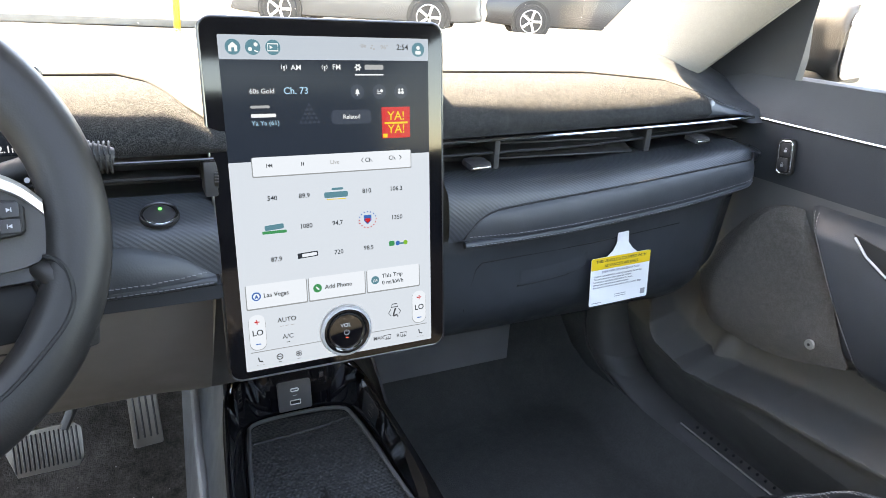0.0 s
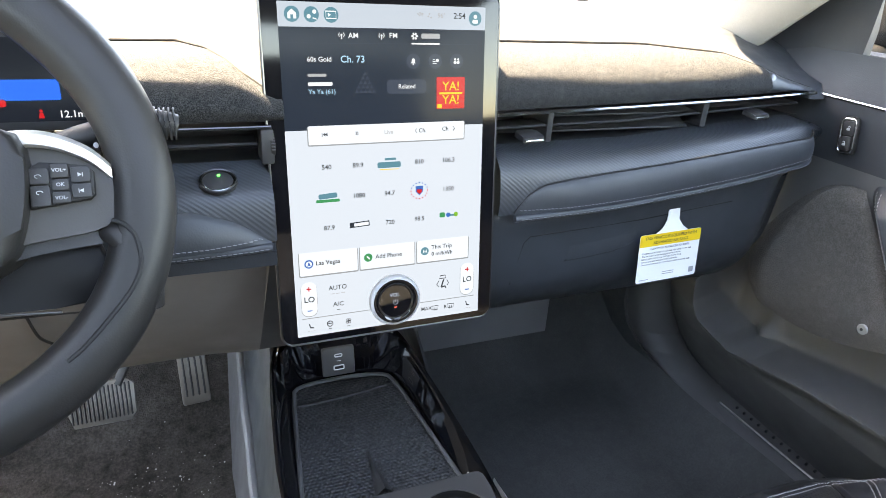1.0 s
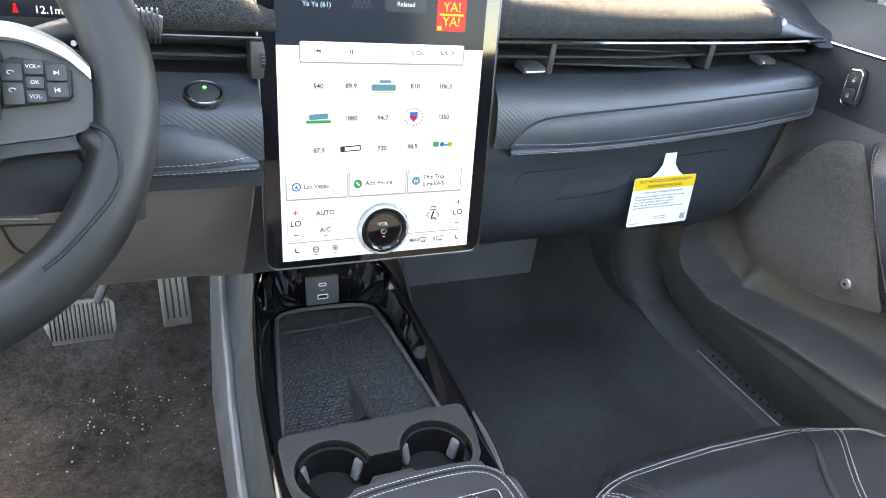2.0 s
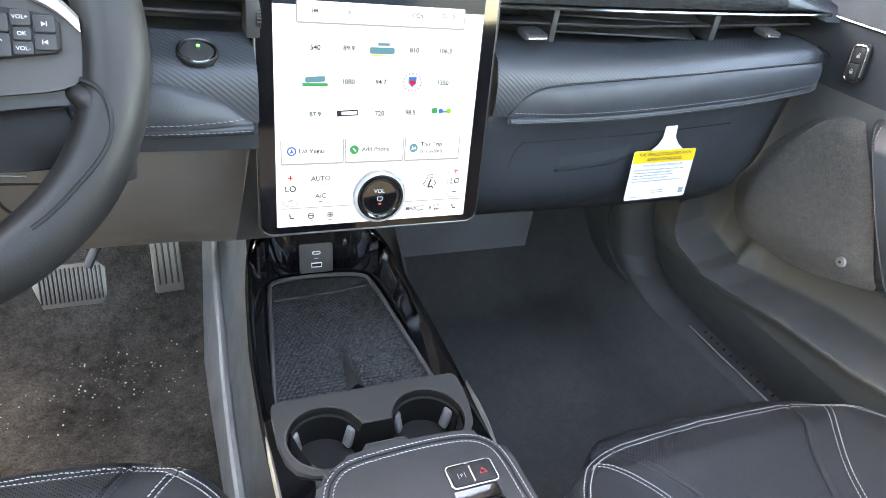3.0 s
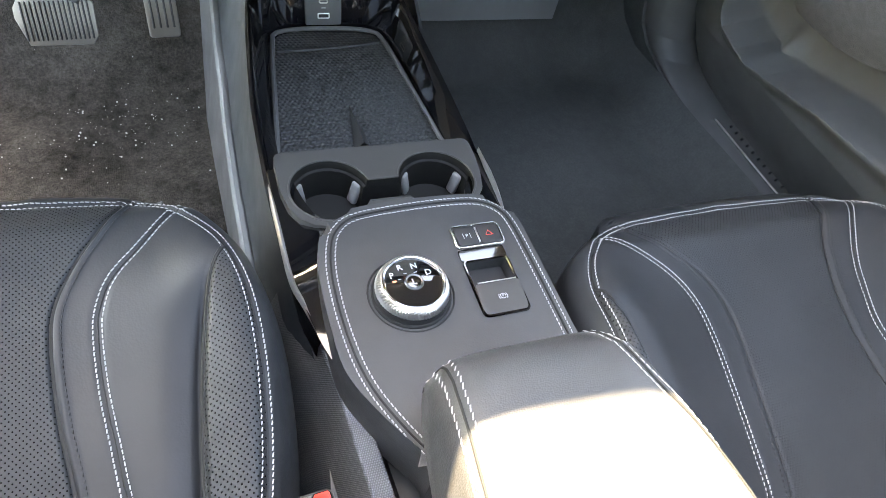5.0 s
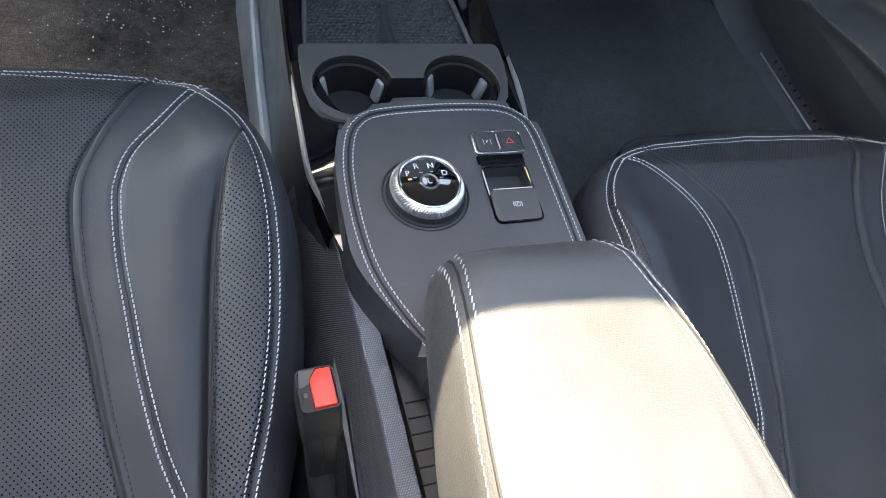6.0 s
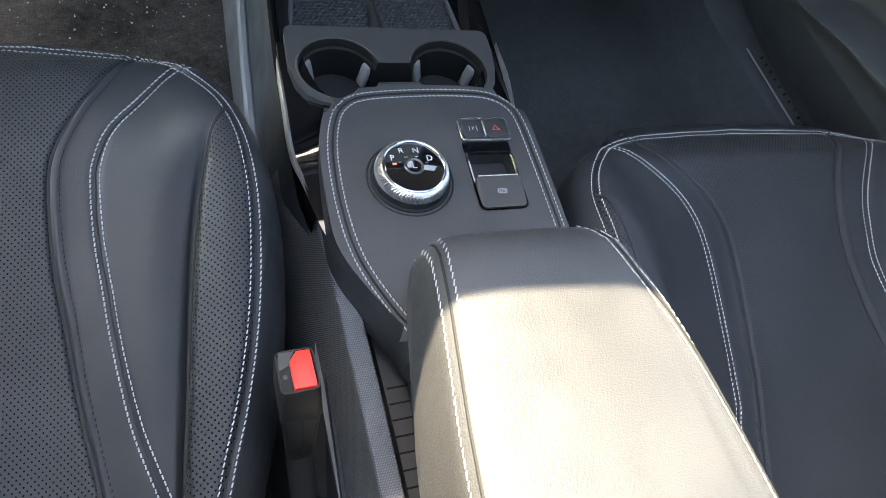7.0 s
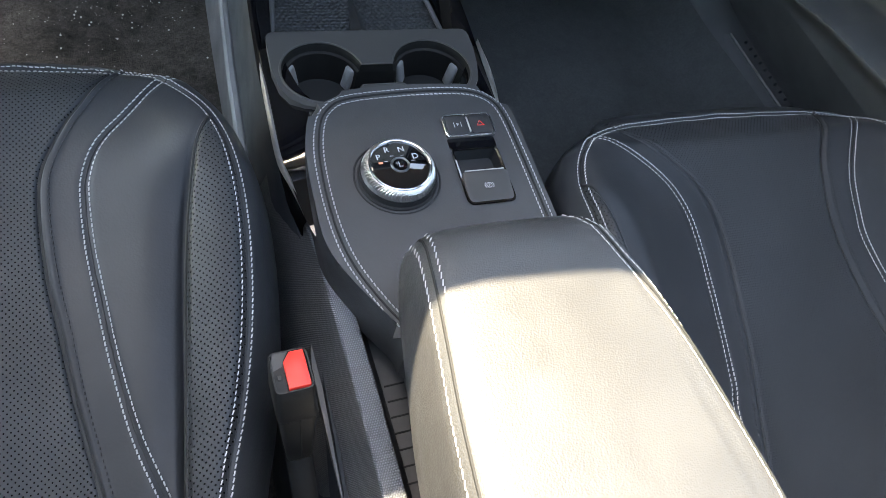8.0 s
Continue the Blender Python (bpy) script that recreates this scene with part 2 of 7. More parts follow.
def thick(bm, d):
    bmesh.ops.recalc_face_normals(bm, faces=bm.faces)
    bmesh.ops.solidify(bm, geom=bm.faces[:], thickness=d)
    return bm


def tube(pts, r, n=10, closed=False, flat=1.0, up=(0, 0, 1)):
    """A tube along pts; r may be a function of 0..1; flat squeezes it along up."""
    rows, m = [], len(pts)
    upv = Vector(up)
    for i, p in enumerate(pts):
        a = pts[(i - 1) % m] if closed or i else pts[0]
        b = pts[(i + 1) % m] if closed or i < m - 1 else pts[-1]
        d = (Vector(b) - Vector(a)).normalized()
        s = d.cross(upv)
        s = s.normalized() if s.length > 1e-6 else Vector((1, 0, 0))
        w = s.cross(d).normalized()
        rr = r(i / max(m - 1, 1)) if callable(r) else r
        rows.append([Vector(p) + s * math.cos(2 * math.pi * k / n) * rr + w * math.sin(2 * math.pi * k / n) * rr * flat for k in range(n)])
    return loft(rows, close_u=closed, close_v=True, caps=not closed)


def rbox(size, bev, seg=3, m=None):
    bm = bmesh.new()
    bmesh.ops.create_cube(bm, size=1.0)
    bmesh.ops.scale(bm, vec=size, verts=bm.verts)
    if bev:
        bmesh.ops.bevel(bm, geom=bm.edges[:], offset=bev, segments=seg, profile=0.5, affect="EDGES")
    if m is not None:
        bmesh.ops.transform(bm, matrix=m, verts=bm.verts)
    return bm


def at(x, y, z, rx=0, ry=0, rz=0):
    return pose(x, y, z, rx, ry, rz)


def prism(outline, lo, hi, bev=0.0, seg=3, m=None):
    """A flat plate of the given 2D outline between two heights, its upper edge rounded."""
    bm = bmesh.new()
    bot = [bm.verts.new((x, y, lo)) for x, y in outline]
    top = [bm.verts.new((x, y, hi)) for x, y in outline]
    k = len(outline)
    bm.faces.new(bot[::-1])
    face = bm.faces.new(top)
    for i in range(k):
        bm.faces.new((bot[i], bot[(i + 1) % k], top[(i + 1) % k], top[i]))
    if bev:
        bmesh.ops.bevel(bm, geom=list(face.edges), offset=bev, segments=seg, profile=0.5, affect="EDGES")
    if m is not None:
        bmesh.ops.transform(bm, matrix=m, verts=bm.verts)
    return bm


def rounded(x0, y0, x1, y1, r, n=5):
    out = []
    for cx, cy, a in ((x1 - r, y1 - r, 0), (x0 + r, y1 - r, 90), (x0 + r, y0 + r, 180), (x1 - r, y0 + r, 270)):
        for k in range(n + 1):
            b = radians(a + 90 * k / n)
            out.append((cx + r * math.cos(b), cy + r * math.sin(b)))
    return out


def disc(r, n=32, cx=0.0, cy=0.0):
    return [(cx + r * math.cos(2 * math.pi * k / n), cy + r * math.sin(2 * math.pi * k / n)) for k in range(n)]


def lathe(profile, n=48, m=None):
    rows = [[(r * math.cos(2 * math.pi * k / n), r * math.sin(2 * math.pi * k / n), z) for k in range(n)] for r, z in profile]
    bm = loft(rows, close_v=True)
    if m is not None:
        bmesh.ops.transform(bm, matrix=m, verts=bm.verts)
    return bm


def join(*bms):
    out = bmesh.new()
    for b in bms:
        me = bpy.data.meshes.new("tmp")
        b.to_mesh(me)
        b.free()
        out.from_mesh(me)
        bpy.data.meshes.remove(me)
    return out


def smooth(a, b, x):
    t = max(0.0, min(1.0, (x - a) / (b - a)))
    return t * t * (3 - 2 * t)


def tree_of(ob):
    from mathutils.bvhtree import BVHTree
    me = ob.data
    return BVHTree.FromPolygons([v.co for v in me.vertices], [p.vertices[:] for p in me.polygons])


def drop(trees, p, way):
    """p cast along way onto the nearest of the trees: place and normal."""
    best = None
    w = Vector(way).normalized()
    for t in trees:
        hit, nor, _, dist = t.ray_cast(Vector(p), w)
        if hit and (best is None or dist < best[2]):
            best = (hit, nor if nor.dot(w) < 0 else -nor, dist)
    return best


def stitches(trees, pts, way, pitch=0.0044, length=0.0033, r=0.00058, lift=0.0003):
    """A row of thread stitches laid on a surface along pts, cast along way."""
    total = sum((Vector(b) - Vector(a)).length for a, b in zip(pts, pts[1:]))
    n = max(3, int(total / pitch))
    line = cat(pts, n)
    verts, faces = [], []
    for i in range(n - 1):
        hit = drop(trees, line[i], way)
        if not hit:
            continue
        c, nor, _ = hit
        d = (line[i + 1] - line[i])
        d = (d - nor * d.dot(nor)).normalized()
        s = d.cross(nor)
        d = (d + s * 0.12).normalized()
        b = len(verts)
        o = c + nor * lift
        for k, h in ((-0.5, 0.0), (-0.3, 1.0), (0.3, 1.0), (0.5, 0.0)):
            q = o + d * (k * length)
            verts += [q - s * r, q + nor * (r * 1.3 * h), q + s * r]
        for k in range(3):
            q = b + 3 * k
            faces += [(q, q + 3, q + 4, q + 1), (q + 1, q + 4, q + 5, q + 2)]
    me = bpy.data.meshes.new("stitching")
    me.from_pydata([tuple(v) for v in verts], [], faces)
    bm = bmesh.new()
    bm.from_mesh(me)
    bpy.data.meshes.remove(me)
    return bm


def offset2(pts, d):
    """A plan polyline moved sideways by d."""
    out = []
    for i, p in enumerate(pts):
        a, b = Vector(pts[max(i - 1, 0)]), Vector(pts[min(i + 1, len(pts) - 1)])
        t = (b - a).normalized()
        out.append(Vector(p) + Vector((-t.y, t.x, 0)) * d)
    return out


def lettering(body, size, m, mat, parent, align="CENTER", name="lettering"):
    cu = bpy.data.curves.new("letters", "FONT")
    cu.body, cu.size, cu.align_x, cu.align_y = body, size, align, "CENTER"
    cu.resolution_u, cu.offset = 3, size * 0.012
    tmp = new("letters", cu)
    me = bpy.data.meshes.new_from_object(tmp.evaluated_get(bpy.context.evaluated_depsgraph_get()))
    bpy.data.objects.remove(tmp)
    bpy.data.curves.remove(cu)
    bm = bmesh.new()
    bm.from_mesh(me)
    bpy.data.meshes.remove(me)
    bmesh.ops.transform(bm, matrix=m, verts=bm.verts)
    return part(name, bm, mat, parent, smooth=False)


def knurled(m, levels, teeth, amp, n=5):
    """A ring of revolution with slanted teeth that turn back half way up."""
    rows = []
    for i, (r, z) in enumerate(levels):
        slant = 0.5 * abs(i - (len(levels) - 1) / 2)
        ends = 0.0 if i in (0, len(levels) - 1) else 1.0
        row = []
        for k in range(teeth * n):
            a = 2 * math.pi * (k / n + slant) / teeth
            w = abs((k % n) / n * 2 - 1)
            row.append(m @ Vector(((r + ends * amp * w) * math.cos(a), (r + ends * amp * w) * math.sin(a), z)))
        rows.append(row)
    return loft(rows, close_v=True)

# ---- the cabin's shell ----
def lin(table, v):
    """Straight interpolation in a small table of (key, value)."""
    if v <= table[0][0]:
        return table[0][1]
    for (a, p), (b, q) in zip(table, table[1:]):
        if v <= b:
            return p + (q - p) * (v - a) / (b - a)
    return table[-1][1]


def floor_height(x, y):
    toe = lin([(-2, 0.115), (0.34, 0.115), (0.40, 0.15), (0.50, 0.34), (0.58, 0.66)], y)
    toe += 0.072 * smooth(0.57, 0.66, x) ** 1.5
    return toe + 0.012 * noise.noise((x * 5, y * 5, 0)) * (1 - smooth(0.3, 0.5, y))


def build_floor(name, x0, x1, mat, label):
    rows = [[(x, y, floor_height(x, y)) for y in np.linspace(-1.5, 0.58, 70)] for x in np.linspace(x0, x1, 26)]
    return tagged(part(name, thick(loft(rows), 0.02), mat), label, "floor", kind="structure")


build_floor("floor_driver", -0.72, -0.10, CARPET, "dusty dark grey carpet in the driver's footwell")
build_floor("floor_passenger", 0.06, 0.656, CARPET_DARK, "black carpet in the passenger's footwell")
tagged(part("wall_front", rbox((1.6, 0.03, 0.82), 0.004, 1, at(0, 0.62, 0.36)), BLACK), "black bulkhead behind the dashboard", "wall", kind="structure")
tagged(part("wall_rear", rbox((1.5, 0.04, 1.0), 0.01, 2, at(0, -1.9, 0.58)), PLASTIC_DARK), "dark trim closing the rear of the cabin", "wall", kind="structure")
# unseen wall added on the driver's side, tall enough to dim that seat
tagged(part("wall_driver_blocker", join(rbox((0.06, 1.75, 0.93), 0.02, 3, at(-0.77, -1.025, 0.545)), rbox((0.06, 0.75, 0.28), 0.02, 3, at(-0.775, 0.22, 0.22))), PLASTIC), "added dark wall closing the driver's side, unseen, raised to cut light", "wall", kind="structure")
tagged(part("floor_rear_deck", rbox((1.5, 0.9, 0.03), 0.005, 1, at(0, -1.5, 0.10)), CARPET_DARK), "dark carpet behind the front seats", "floor", kind="structure")


tagged(part("wall_passenger_side", rbox((0.05, 1.0, 0.74), 0.01, 2, at(0.755, -1.45, 0.44)), PLASTIC_DARK), "dark trim closing the passenger side behind the door", "wall", kind="structure")


def roof_z(x, y):
    return 1.265 - 0.05 * (x / 0.66) ** 2 - 0.09 * smooth(-0.09, 0.22, y) - 0.04 * smooth(-0.8, -1.9, y)


# bends of the unseen roof edge, tuned to its shadow on armrest and seats
ROOF_SHADOW_EDGE = [(-0.74, -0.090), (-0.45, -0.020), (-0.30, -0.006), (-0.20, -0.010), (-0.14, -0.026), (-0.09, -0.080), (0.0, -0.095), (0.15, -0.105), (0.40, -0.140), (0.74, -0.150)]


def build_roof():
    """Dark lining round a tinted glass roof panel, unseen; its edges shape the shadow."""
    def band(x0, x1, y0, y1):
        return thick(loft([[(x, y + lin(ROOF_SHADOW_EDGE, x) * smooth(-0.35, -0.06, y) * smooth(0.16, -0.04, y) + 0.12 * smooth(0.53, 0.62, abs(x + 0.11)) * smooth(0.0, 0.2, y) - 0.024 * smooth(-0.08, -0.22, x) * smooth(0.0, 0.2, y), roof_z(x, y)) for x in np.linspace(x0, x1, 34)] for y in np.linspace(y0, y1, 20)]), 0.03)
    lining = join(band(-0.74, 0.74, 0.226, -0.060), band(-0.74, -0.48, -0.060, -1.25), band(0.48, 0.74, -0.060, -1.25), band(-0.74, 0.74, -1.25, -1.9))
    tagged(part("ceiling", lining, ROOF_LINING), "unseen dark lining round the glass roof, its edge bent to shape shadow", "ceiling", kind="structure")
    pane = loft([[(x, y, roof_z(x, y) + 0.012) for x in np.linspace(-0.48, 0.48, 14)] for y in np.linspace(-0.060, -1.25, 14)])
    tagged(part("window_2", pane, TINTED), "tinted glass roof panel", "window", kind="structure")


build_roof()


def build_windscreen():
    rows = []
    for s in np.linspace(0, 1, 12):
        y, z = 0.62 - 0.39 * s, 0.79 + 0.375 * s
        rows.append([(x, y - 0.10 * (x / 0.7) ** 2 * (1 - s), z) for x in np.linspace(-0.72 + 0.04 * s, 0.72 - 0.04 * s, 16)])
    ob = tagged(part("window_1", loft(rows), GLASS), "dusty windscreen glass", "window", kind="structure")
    ob.visible_shadow = False


build_windscreen()


def build_pillar(name, side):
    """The pale front pillar beside the windscreen."""
    rows = []
    for s in np.linspace(-0.35, 1.05, 14):
        c = Vector((side * (0.622 - 0.02 * s), 0.335 - 0.54 * s, 0.826 + 0.405 * s))
        row = []
        for k in range(14):
            a = 2 * math.pi * k / 14
            row.append(c + Vector((side * (0.012 + 0.036 * math.sin(a)), 0.150 * math.cos(a), -0.012 * math.sin(a))))
        rows.append(row)
    tagged(part(name, loft(rows, close_v=True, caps=True), HEADLINER), "pale cloth-covered pillar beside the windscreen", "pillar", kind="structure")


build_pillar("pillar_1", 1)
build_pillar("pillar_2", -1)

# ---- the passenger's door ----
RIDGE = [(-1.0, 0.40), (-0.30, 0.385), (-0.182, 0.371), (-0.073, 0.361), (0.045, 0.337), (0.12, 0.335), (0.167, 0.347), (0.192, 0.372), (0.205, 0.41)]
INSET_LOW = [(-1.0, 0.54), (-0.30, 0.505), (-0.16, 0.482), (-0.04, 0.440), (0.02, 0.434), (0.078, 0.452), (0.12, 0.49), (0.22, 0.53)]


def door_depth(y, z):
    """How far the door's inner face lies from the middle of the car."""
    x = lin([(0.15, 0.750), (0.20, 0.728), (0.25, 0.700), (0.31, 0.668), (0.36, 0.655), (0.50, 0.668), (0.66, 0.668), (0.72, 0.664), (0.776, 0.660), (0.80, 0.672), (0.835, 0.690)], z)
    lo, hi = lin(RIDGE, y), lin(INSET_LOW, y)
    ahead = smooth(0.245, 0.160, y)
    ridge = math.exp(-((z - lo) / 0.016) ** 2) * ahead
    cave = smooth(lo, lo + 0.020, z) * smooth(hi + 0.014, hi - 0.03, z) * ahead
    x += 0.072 * cave - 0.016 * ridge
    x -= 0.02 * math.exp(-((y - 0.085) / 0.018) ** 2 - ((z - 0.36) / 0.03) ** 2)
    return x + 0.02 * smooth(0.20, 0.30, y) * smooth(0.5, 0.4, z)


door = thing("door_1", (0.70, -0.2, 0.15), "closed black front passenger door with pocket and armrest", "door", kind="structure")
rows = [[(door_depth(y, z), y, z) for z in np.linspace(0.17, 0.69, 240)] for y in list(np.linspace(0.30, -0.20, 330)) + list(np.linspace(-0.205, -1.0, 120))]
door_skin = part("door_panel", loft(rows), PLASTIC, door)
rows = [[(door_depth(y, z), y, z) for z in np.linspace(0.69, 0.835, 40)] for y in np.linspace(0.30, -1.0, 120)]
part("upper_trim", loft(rows), DOOR_TOP, door, "soft black vinyl upper trim")
part("door_skin", rbox((0.04, 1.5, 0.78), 0.01, 2, at(0.795, -0.33, 0.44)), PLASTIC_DARK, door)
left = cat([(-0.014, 0.667, 0), (0.022, 0.657, 0), (0.050, 0.634, 0), (0.082, 0.595, 0), (0.110, 0.548, 0), (0.122, 0.510, 0), (0.118, 0.478, 0), (0.103, 0.452, 0), (0.080, 0.433, 0)], 30)
right = cat([(-0.034, 0.668, 0), (-0.075, 0.61, 0), (-0.115, 0.55, 0), (-0.145, 0.505, 0), (-0.158, 0.486, 0), (-0.157, 0.478, 0)], 30)
rows = []
for i, (a, b) in enumerate(zip(left, right)):
    row = []
    for k in range(25):
        f = k / 24
        p = a.lerp(b, f)
        edge = min(1.0, 6 * f, 6 * (1 - f) + 0.4, 0.25 + i / 5, (29 - i) / 5 + 0.12)
        row.append((0.668 - 0.016 * edge - 0.010 * smooth(0.58, 0.48, p.y) * f, p.x, p.y - 0.017 * math.sin(math.pi * f) * smooth(0.52, 0.46, p.y)))
    rows.append(row)
part("fabric_inset", thick(loft(rows), 0.004), DOOR_FABRIC, door, "grey woven fabric inset panel")
rows = []
for i in range(36):
    z = 0.682 - 0.21 * i / 35
    y0 = lin([(0.47, -0.164), (0.484, -0.163), (0.505, -0.148), (0.55, -0.118), (0.61, -0.078), (0.668, -0.037), (0.69, -0.03)], z)
    e = min(1, i / 5, (35 - i) / 5)
    rows.append([(0.672 - 0.034 * math.sqrt(max(0, e)) * smooth(0, 0.03, y0 - y) - 0.012 * math.sin(math.pi * i / 35), y, z) for y in [y0 - 0.9 * (k / 40) ** 1.8 for k in range(41)]])
pad = part("armrest_pad", loft(rows), DASH_SKIN, door, "black stitched leatherette armrest pad")
t_pad = tree_of(pad)
for d in (0.012, 0.022):
    line = [(0.5, y - d, z) for y, z in ((-0.040, 0.672), (-0.078, 0.615), (-0.118, 0.555), (-0.150, 0.505), (-0.164, 0.48))]
    part("stitching", stitches([t_pad], line, (1, 0, 0)), THREAD, door, "pale thread")
part("chrome_strip", tube(cat([(0.660, 0.09, 0.7785), (0.659, 0.0, 0.7775), (0.658, -0.2, 0.776), (0.658, -0.9, 0.772)], 40), 0.0024, 8), STRIP, door, "thin chrome strip")
lock = part("lock_switch", prism(rounded(-0.014, -0.026, 0.014, 0.026, 0.008), 0, 0.004, 0.0015, 2, at(0.659, 0.012, 0.733, 90, 0, -90) @ at(0, 0, 0, 0, 0, 8)), BLACK, door, "black lock switch in a chrome frame")
part("switch_frame", tube([at(0.657, 0.012, 0.733, 90, 0, -90) @ at(0, 0, 0.002, 0, 0, 8) @ Vector((x, y, 0)) for x, y in rounded(-0.0105, -0.023, 0.0105, 0.023, 0.006)], 0.0011, 6, True), CHROME, lock)
for s in (-1, 1):
    m = at(0.6538, 0.012, 0.733, 90, 0, -90) @ at(0, s * 0.0105, 0, 0, 0, 8)
    part("lock_button", prism(rounded(-0.008, -0.0095, 0.008, 0.0095, 0.003), -0.003, 0.0012, 0.0008, 2, m), PLASTIC_DARK, lock)
    part("padlock_mark", join(prism(rounded(-0.0022, -0.003, 0.0022, 0.0005, 0.0005, 2), 0.0012, 0.0016, m=m), tube([m @ Vector((0.0015 * math.cos(a) + (0.0012 if s > 0 else 0), 0.0008 + 0.002 * math.sin(a), 0.0015)) for a in np.linspace(0.1, 3.0, 8)], 0.0004, 5)), INK_GREY, lock)
hm = at(0.632, -0.150, 0.655, 90, 0, -90)
handle = part("door_handle", prism([(-0.022, 0.014), (0.034, 0.004), (0.034, -0.030), (0.000, -0.012)], 0, 0.003, 0.0015, 2, hm), BLACK, door, "black triangular release recess")
part("lever", tube([hm @ Vector(p) for p in ((-0.018, 0.011, 0.004), (0.002, -0.008, 0.004), (0.032, -0.024, 0.004))], 0.0016, 6), SILVER, handle)
screw = part("screw", lathe([(0.0075, 0), (0.0075, 0.002), (0.0066, 0.003), (0.0, 0.0034)], 20, at(0.6445, -0.107, 0.494, 0, -90, 0)), SILVER, door, "round silver stud")
part("screw_slot", prism(disc(0.0022, 10), 0, 0.0006, m=at(0.6413, -0.107, 0.494, 0, -90, 0)), DARK_METAL, screw)
# sail panel and window
part("sail_panel", thick(loft([[(0.672 + 0.028 * t, y0 + (y1 - y0) * t, z0 + (z1 - z0) * t) for t in np.linspace(0, 1, 8)] for y0, z0, y1, z1 in [(0.27, 0.822, 0.060, 0.828), (0.20, 0.865, 0.057, 0.865), (0.12, 0.91, 0.055, 0.91), (0.035, 0.965, 0.050, 0.965), (-0.06, 1.03, 0.02, 1.03)]]), 0.02), DOOR_TOP, door, "dark triangular trim behind the mirror")
ob = part("window_pane", thick(loft([[(0.735 - 0.07 * t, y, 0.80 + 0.45 * t) for y in np.linspace(0.12 - 0.2 * t, -0.95, 10)] for t in np.linspace(0, 1, 6)]), 0.004), GLASS, door)
ob.visible_shadow = False

mirror = thing("wing_mirror", (0.95, 0.2, 0.80), "dark wing mirror outside the passenger's window", "mirror")
mm = at(1.0, 0.15, 0.872, 0, 0, 20)
part("mirror_housing", prism(rounded(-0.095, -0.062, 0.12, 0.072, 0.045, 8), -0.09, 0.006, 0.012, 3, mm @ at(0, 0.03, 0, 90, 0, 0)), BUCKLE, mirror)
part("mirror_glass", prism(rounded(-0.085, -0.052, 0.11, 0.062, 0.038, 8), 0, 0.002, m=mm @ at(0, 0.022, 0, 90, 0, 0)), MIRROR, mirror)
part("mirror_stalk", rbox((0.26, 0.06, 0.05), 0.02, 3, at(0.84, 0.19, 0.80, 0, -8, 0)), BUCKLE, mirror)


def build_sill():
    sill = thing("door_sill", (0.66, 0, 0.12), "black plastic door sill with a bright edge strip", "sill", kind="structure")
    sec = [(0.640, 0.100), (0.650, 0.150), (0.664, 0.176), (0.682, 0.187), (0.70, 0.186), (0.74, 0.16)]
    rows = []
    for y in np.linspace(0.34, -1.2, 60):
        rows.append([(x, y, z) for x, z in [tuple(v)[:2] for v in cat([(a, b, 0) for a, b in sec], 20)]])
    part("sill_cover", thick(loft(rows), 0.006), PLASTIC, sill)
    part("edge_strip", tube([(0.695, 0.115, 0.1895), (0.695, -0.02, 0.1895), (0.697, -0.25, 0.190)], 0.0016, 6), SILVER, sill, "thin bright strip")
    for k in range(12):
        part("notch", rbox((0.004, 0.003, 0.004), 0, 1, at(0.712, 0.09 - 0.017 * k, 0.192)), BLACK, sill)


build_sill()


def build_kick_panel():
    rows, side = [], []
    for z in [0.10, 0.14] + list(np.linspace(0.16, 0.26, 70)) + list(np.linspace(0.265, 0.52, 40)):
        back = lin([(0.10, -0.30), (0.172, -0.25), (0.178, 0.02), (0.186, 0.12), (0.200, 0.19), (0.220, 0.25), (0.25, 0.28), (0.30, 0.293), (0.55, 0.30)], z)
        fl = 0.026 * smooth(0.30, 0.15, z)
        sec = [(0.765, back + 0.030), (0.71, back - 0.010), (0.668 + fl * 0.6, back - 0.010), (0.640 + fl, back + 0.006), (0.630 + fl, back + 0.030), (0.629 + fl, back + 0.060)]
        rows.append([(p.x, p.y, z) for p in cat([(a, b, 0) for a, b in sec], 24)])
        side.append([(0.6285 + fl, back + 0.055, z), (0.6275 + fl, back + 0.075, z), (0.622 + fl, 0.5, z), (0.615 + fl, 0.62, z)])
    ob = part("kick_panel", thick(loft(rows), 0.006), PLASTIC)
    tagged(ob, "rounded black plastic kick panel beside the footwell", "trim", kind="structure")
    tagged(part("wall_footwell", thick(loft(side), 0.006), CARPET_DARK), "black carpet on the footwell's side wall", "wall", kind="structure")


build_kick_panel()

# ---- the dashboard ----
dash = thing("dashboard", (0, 0.3, 0.45), "black dashboard with tweed pad, vents and stitched leatherette", "dashboard")

strip_y = lambda x: lin([(-0.7, 0.02), (-0.12, 0.023), (0.126, 0.041), (0.31, 0.050), (0.50, 0.058), (0.63, 0.062)], x)
strip_z = lambda x: lin([(-0.7, 0.774), (0.126, 0.771), (0.31, 0.773), (0.50, 0.777), (0.63, 0.782)], x)
top_r = lambda x: (lin([(0.1, 0.160), (0.40, 0.158), (0.50, 0.115), (0.545, 0.085), (0.57, 0.076), (0.63, 0.070)], x), lin([(0.1, 0.832), (0.40, 0.831), (0.50, 0.826), (0.545, 0.812), (0.575, 0.800), (0.63, 0.786)], x))

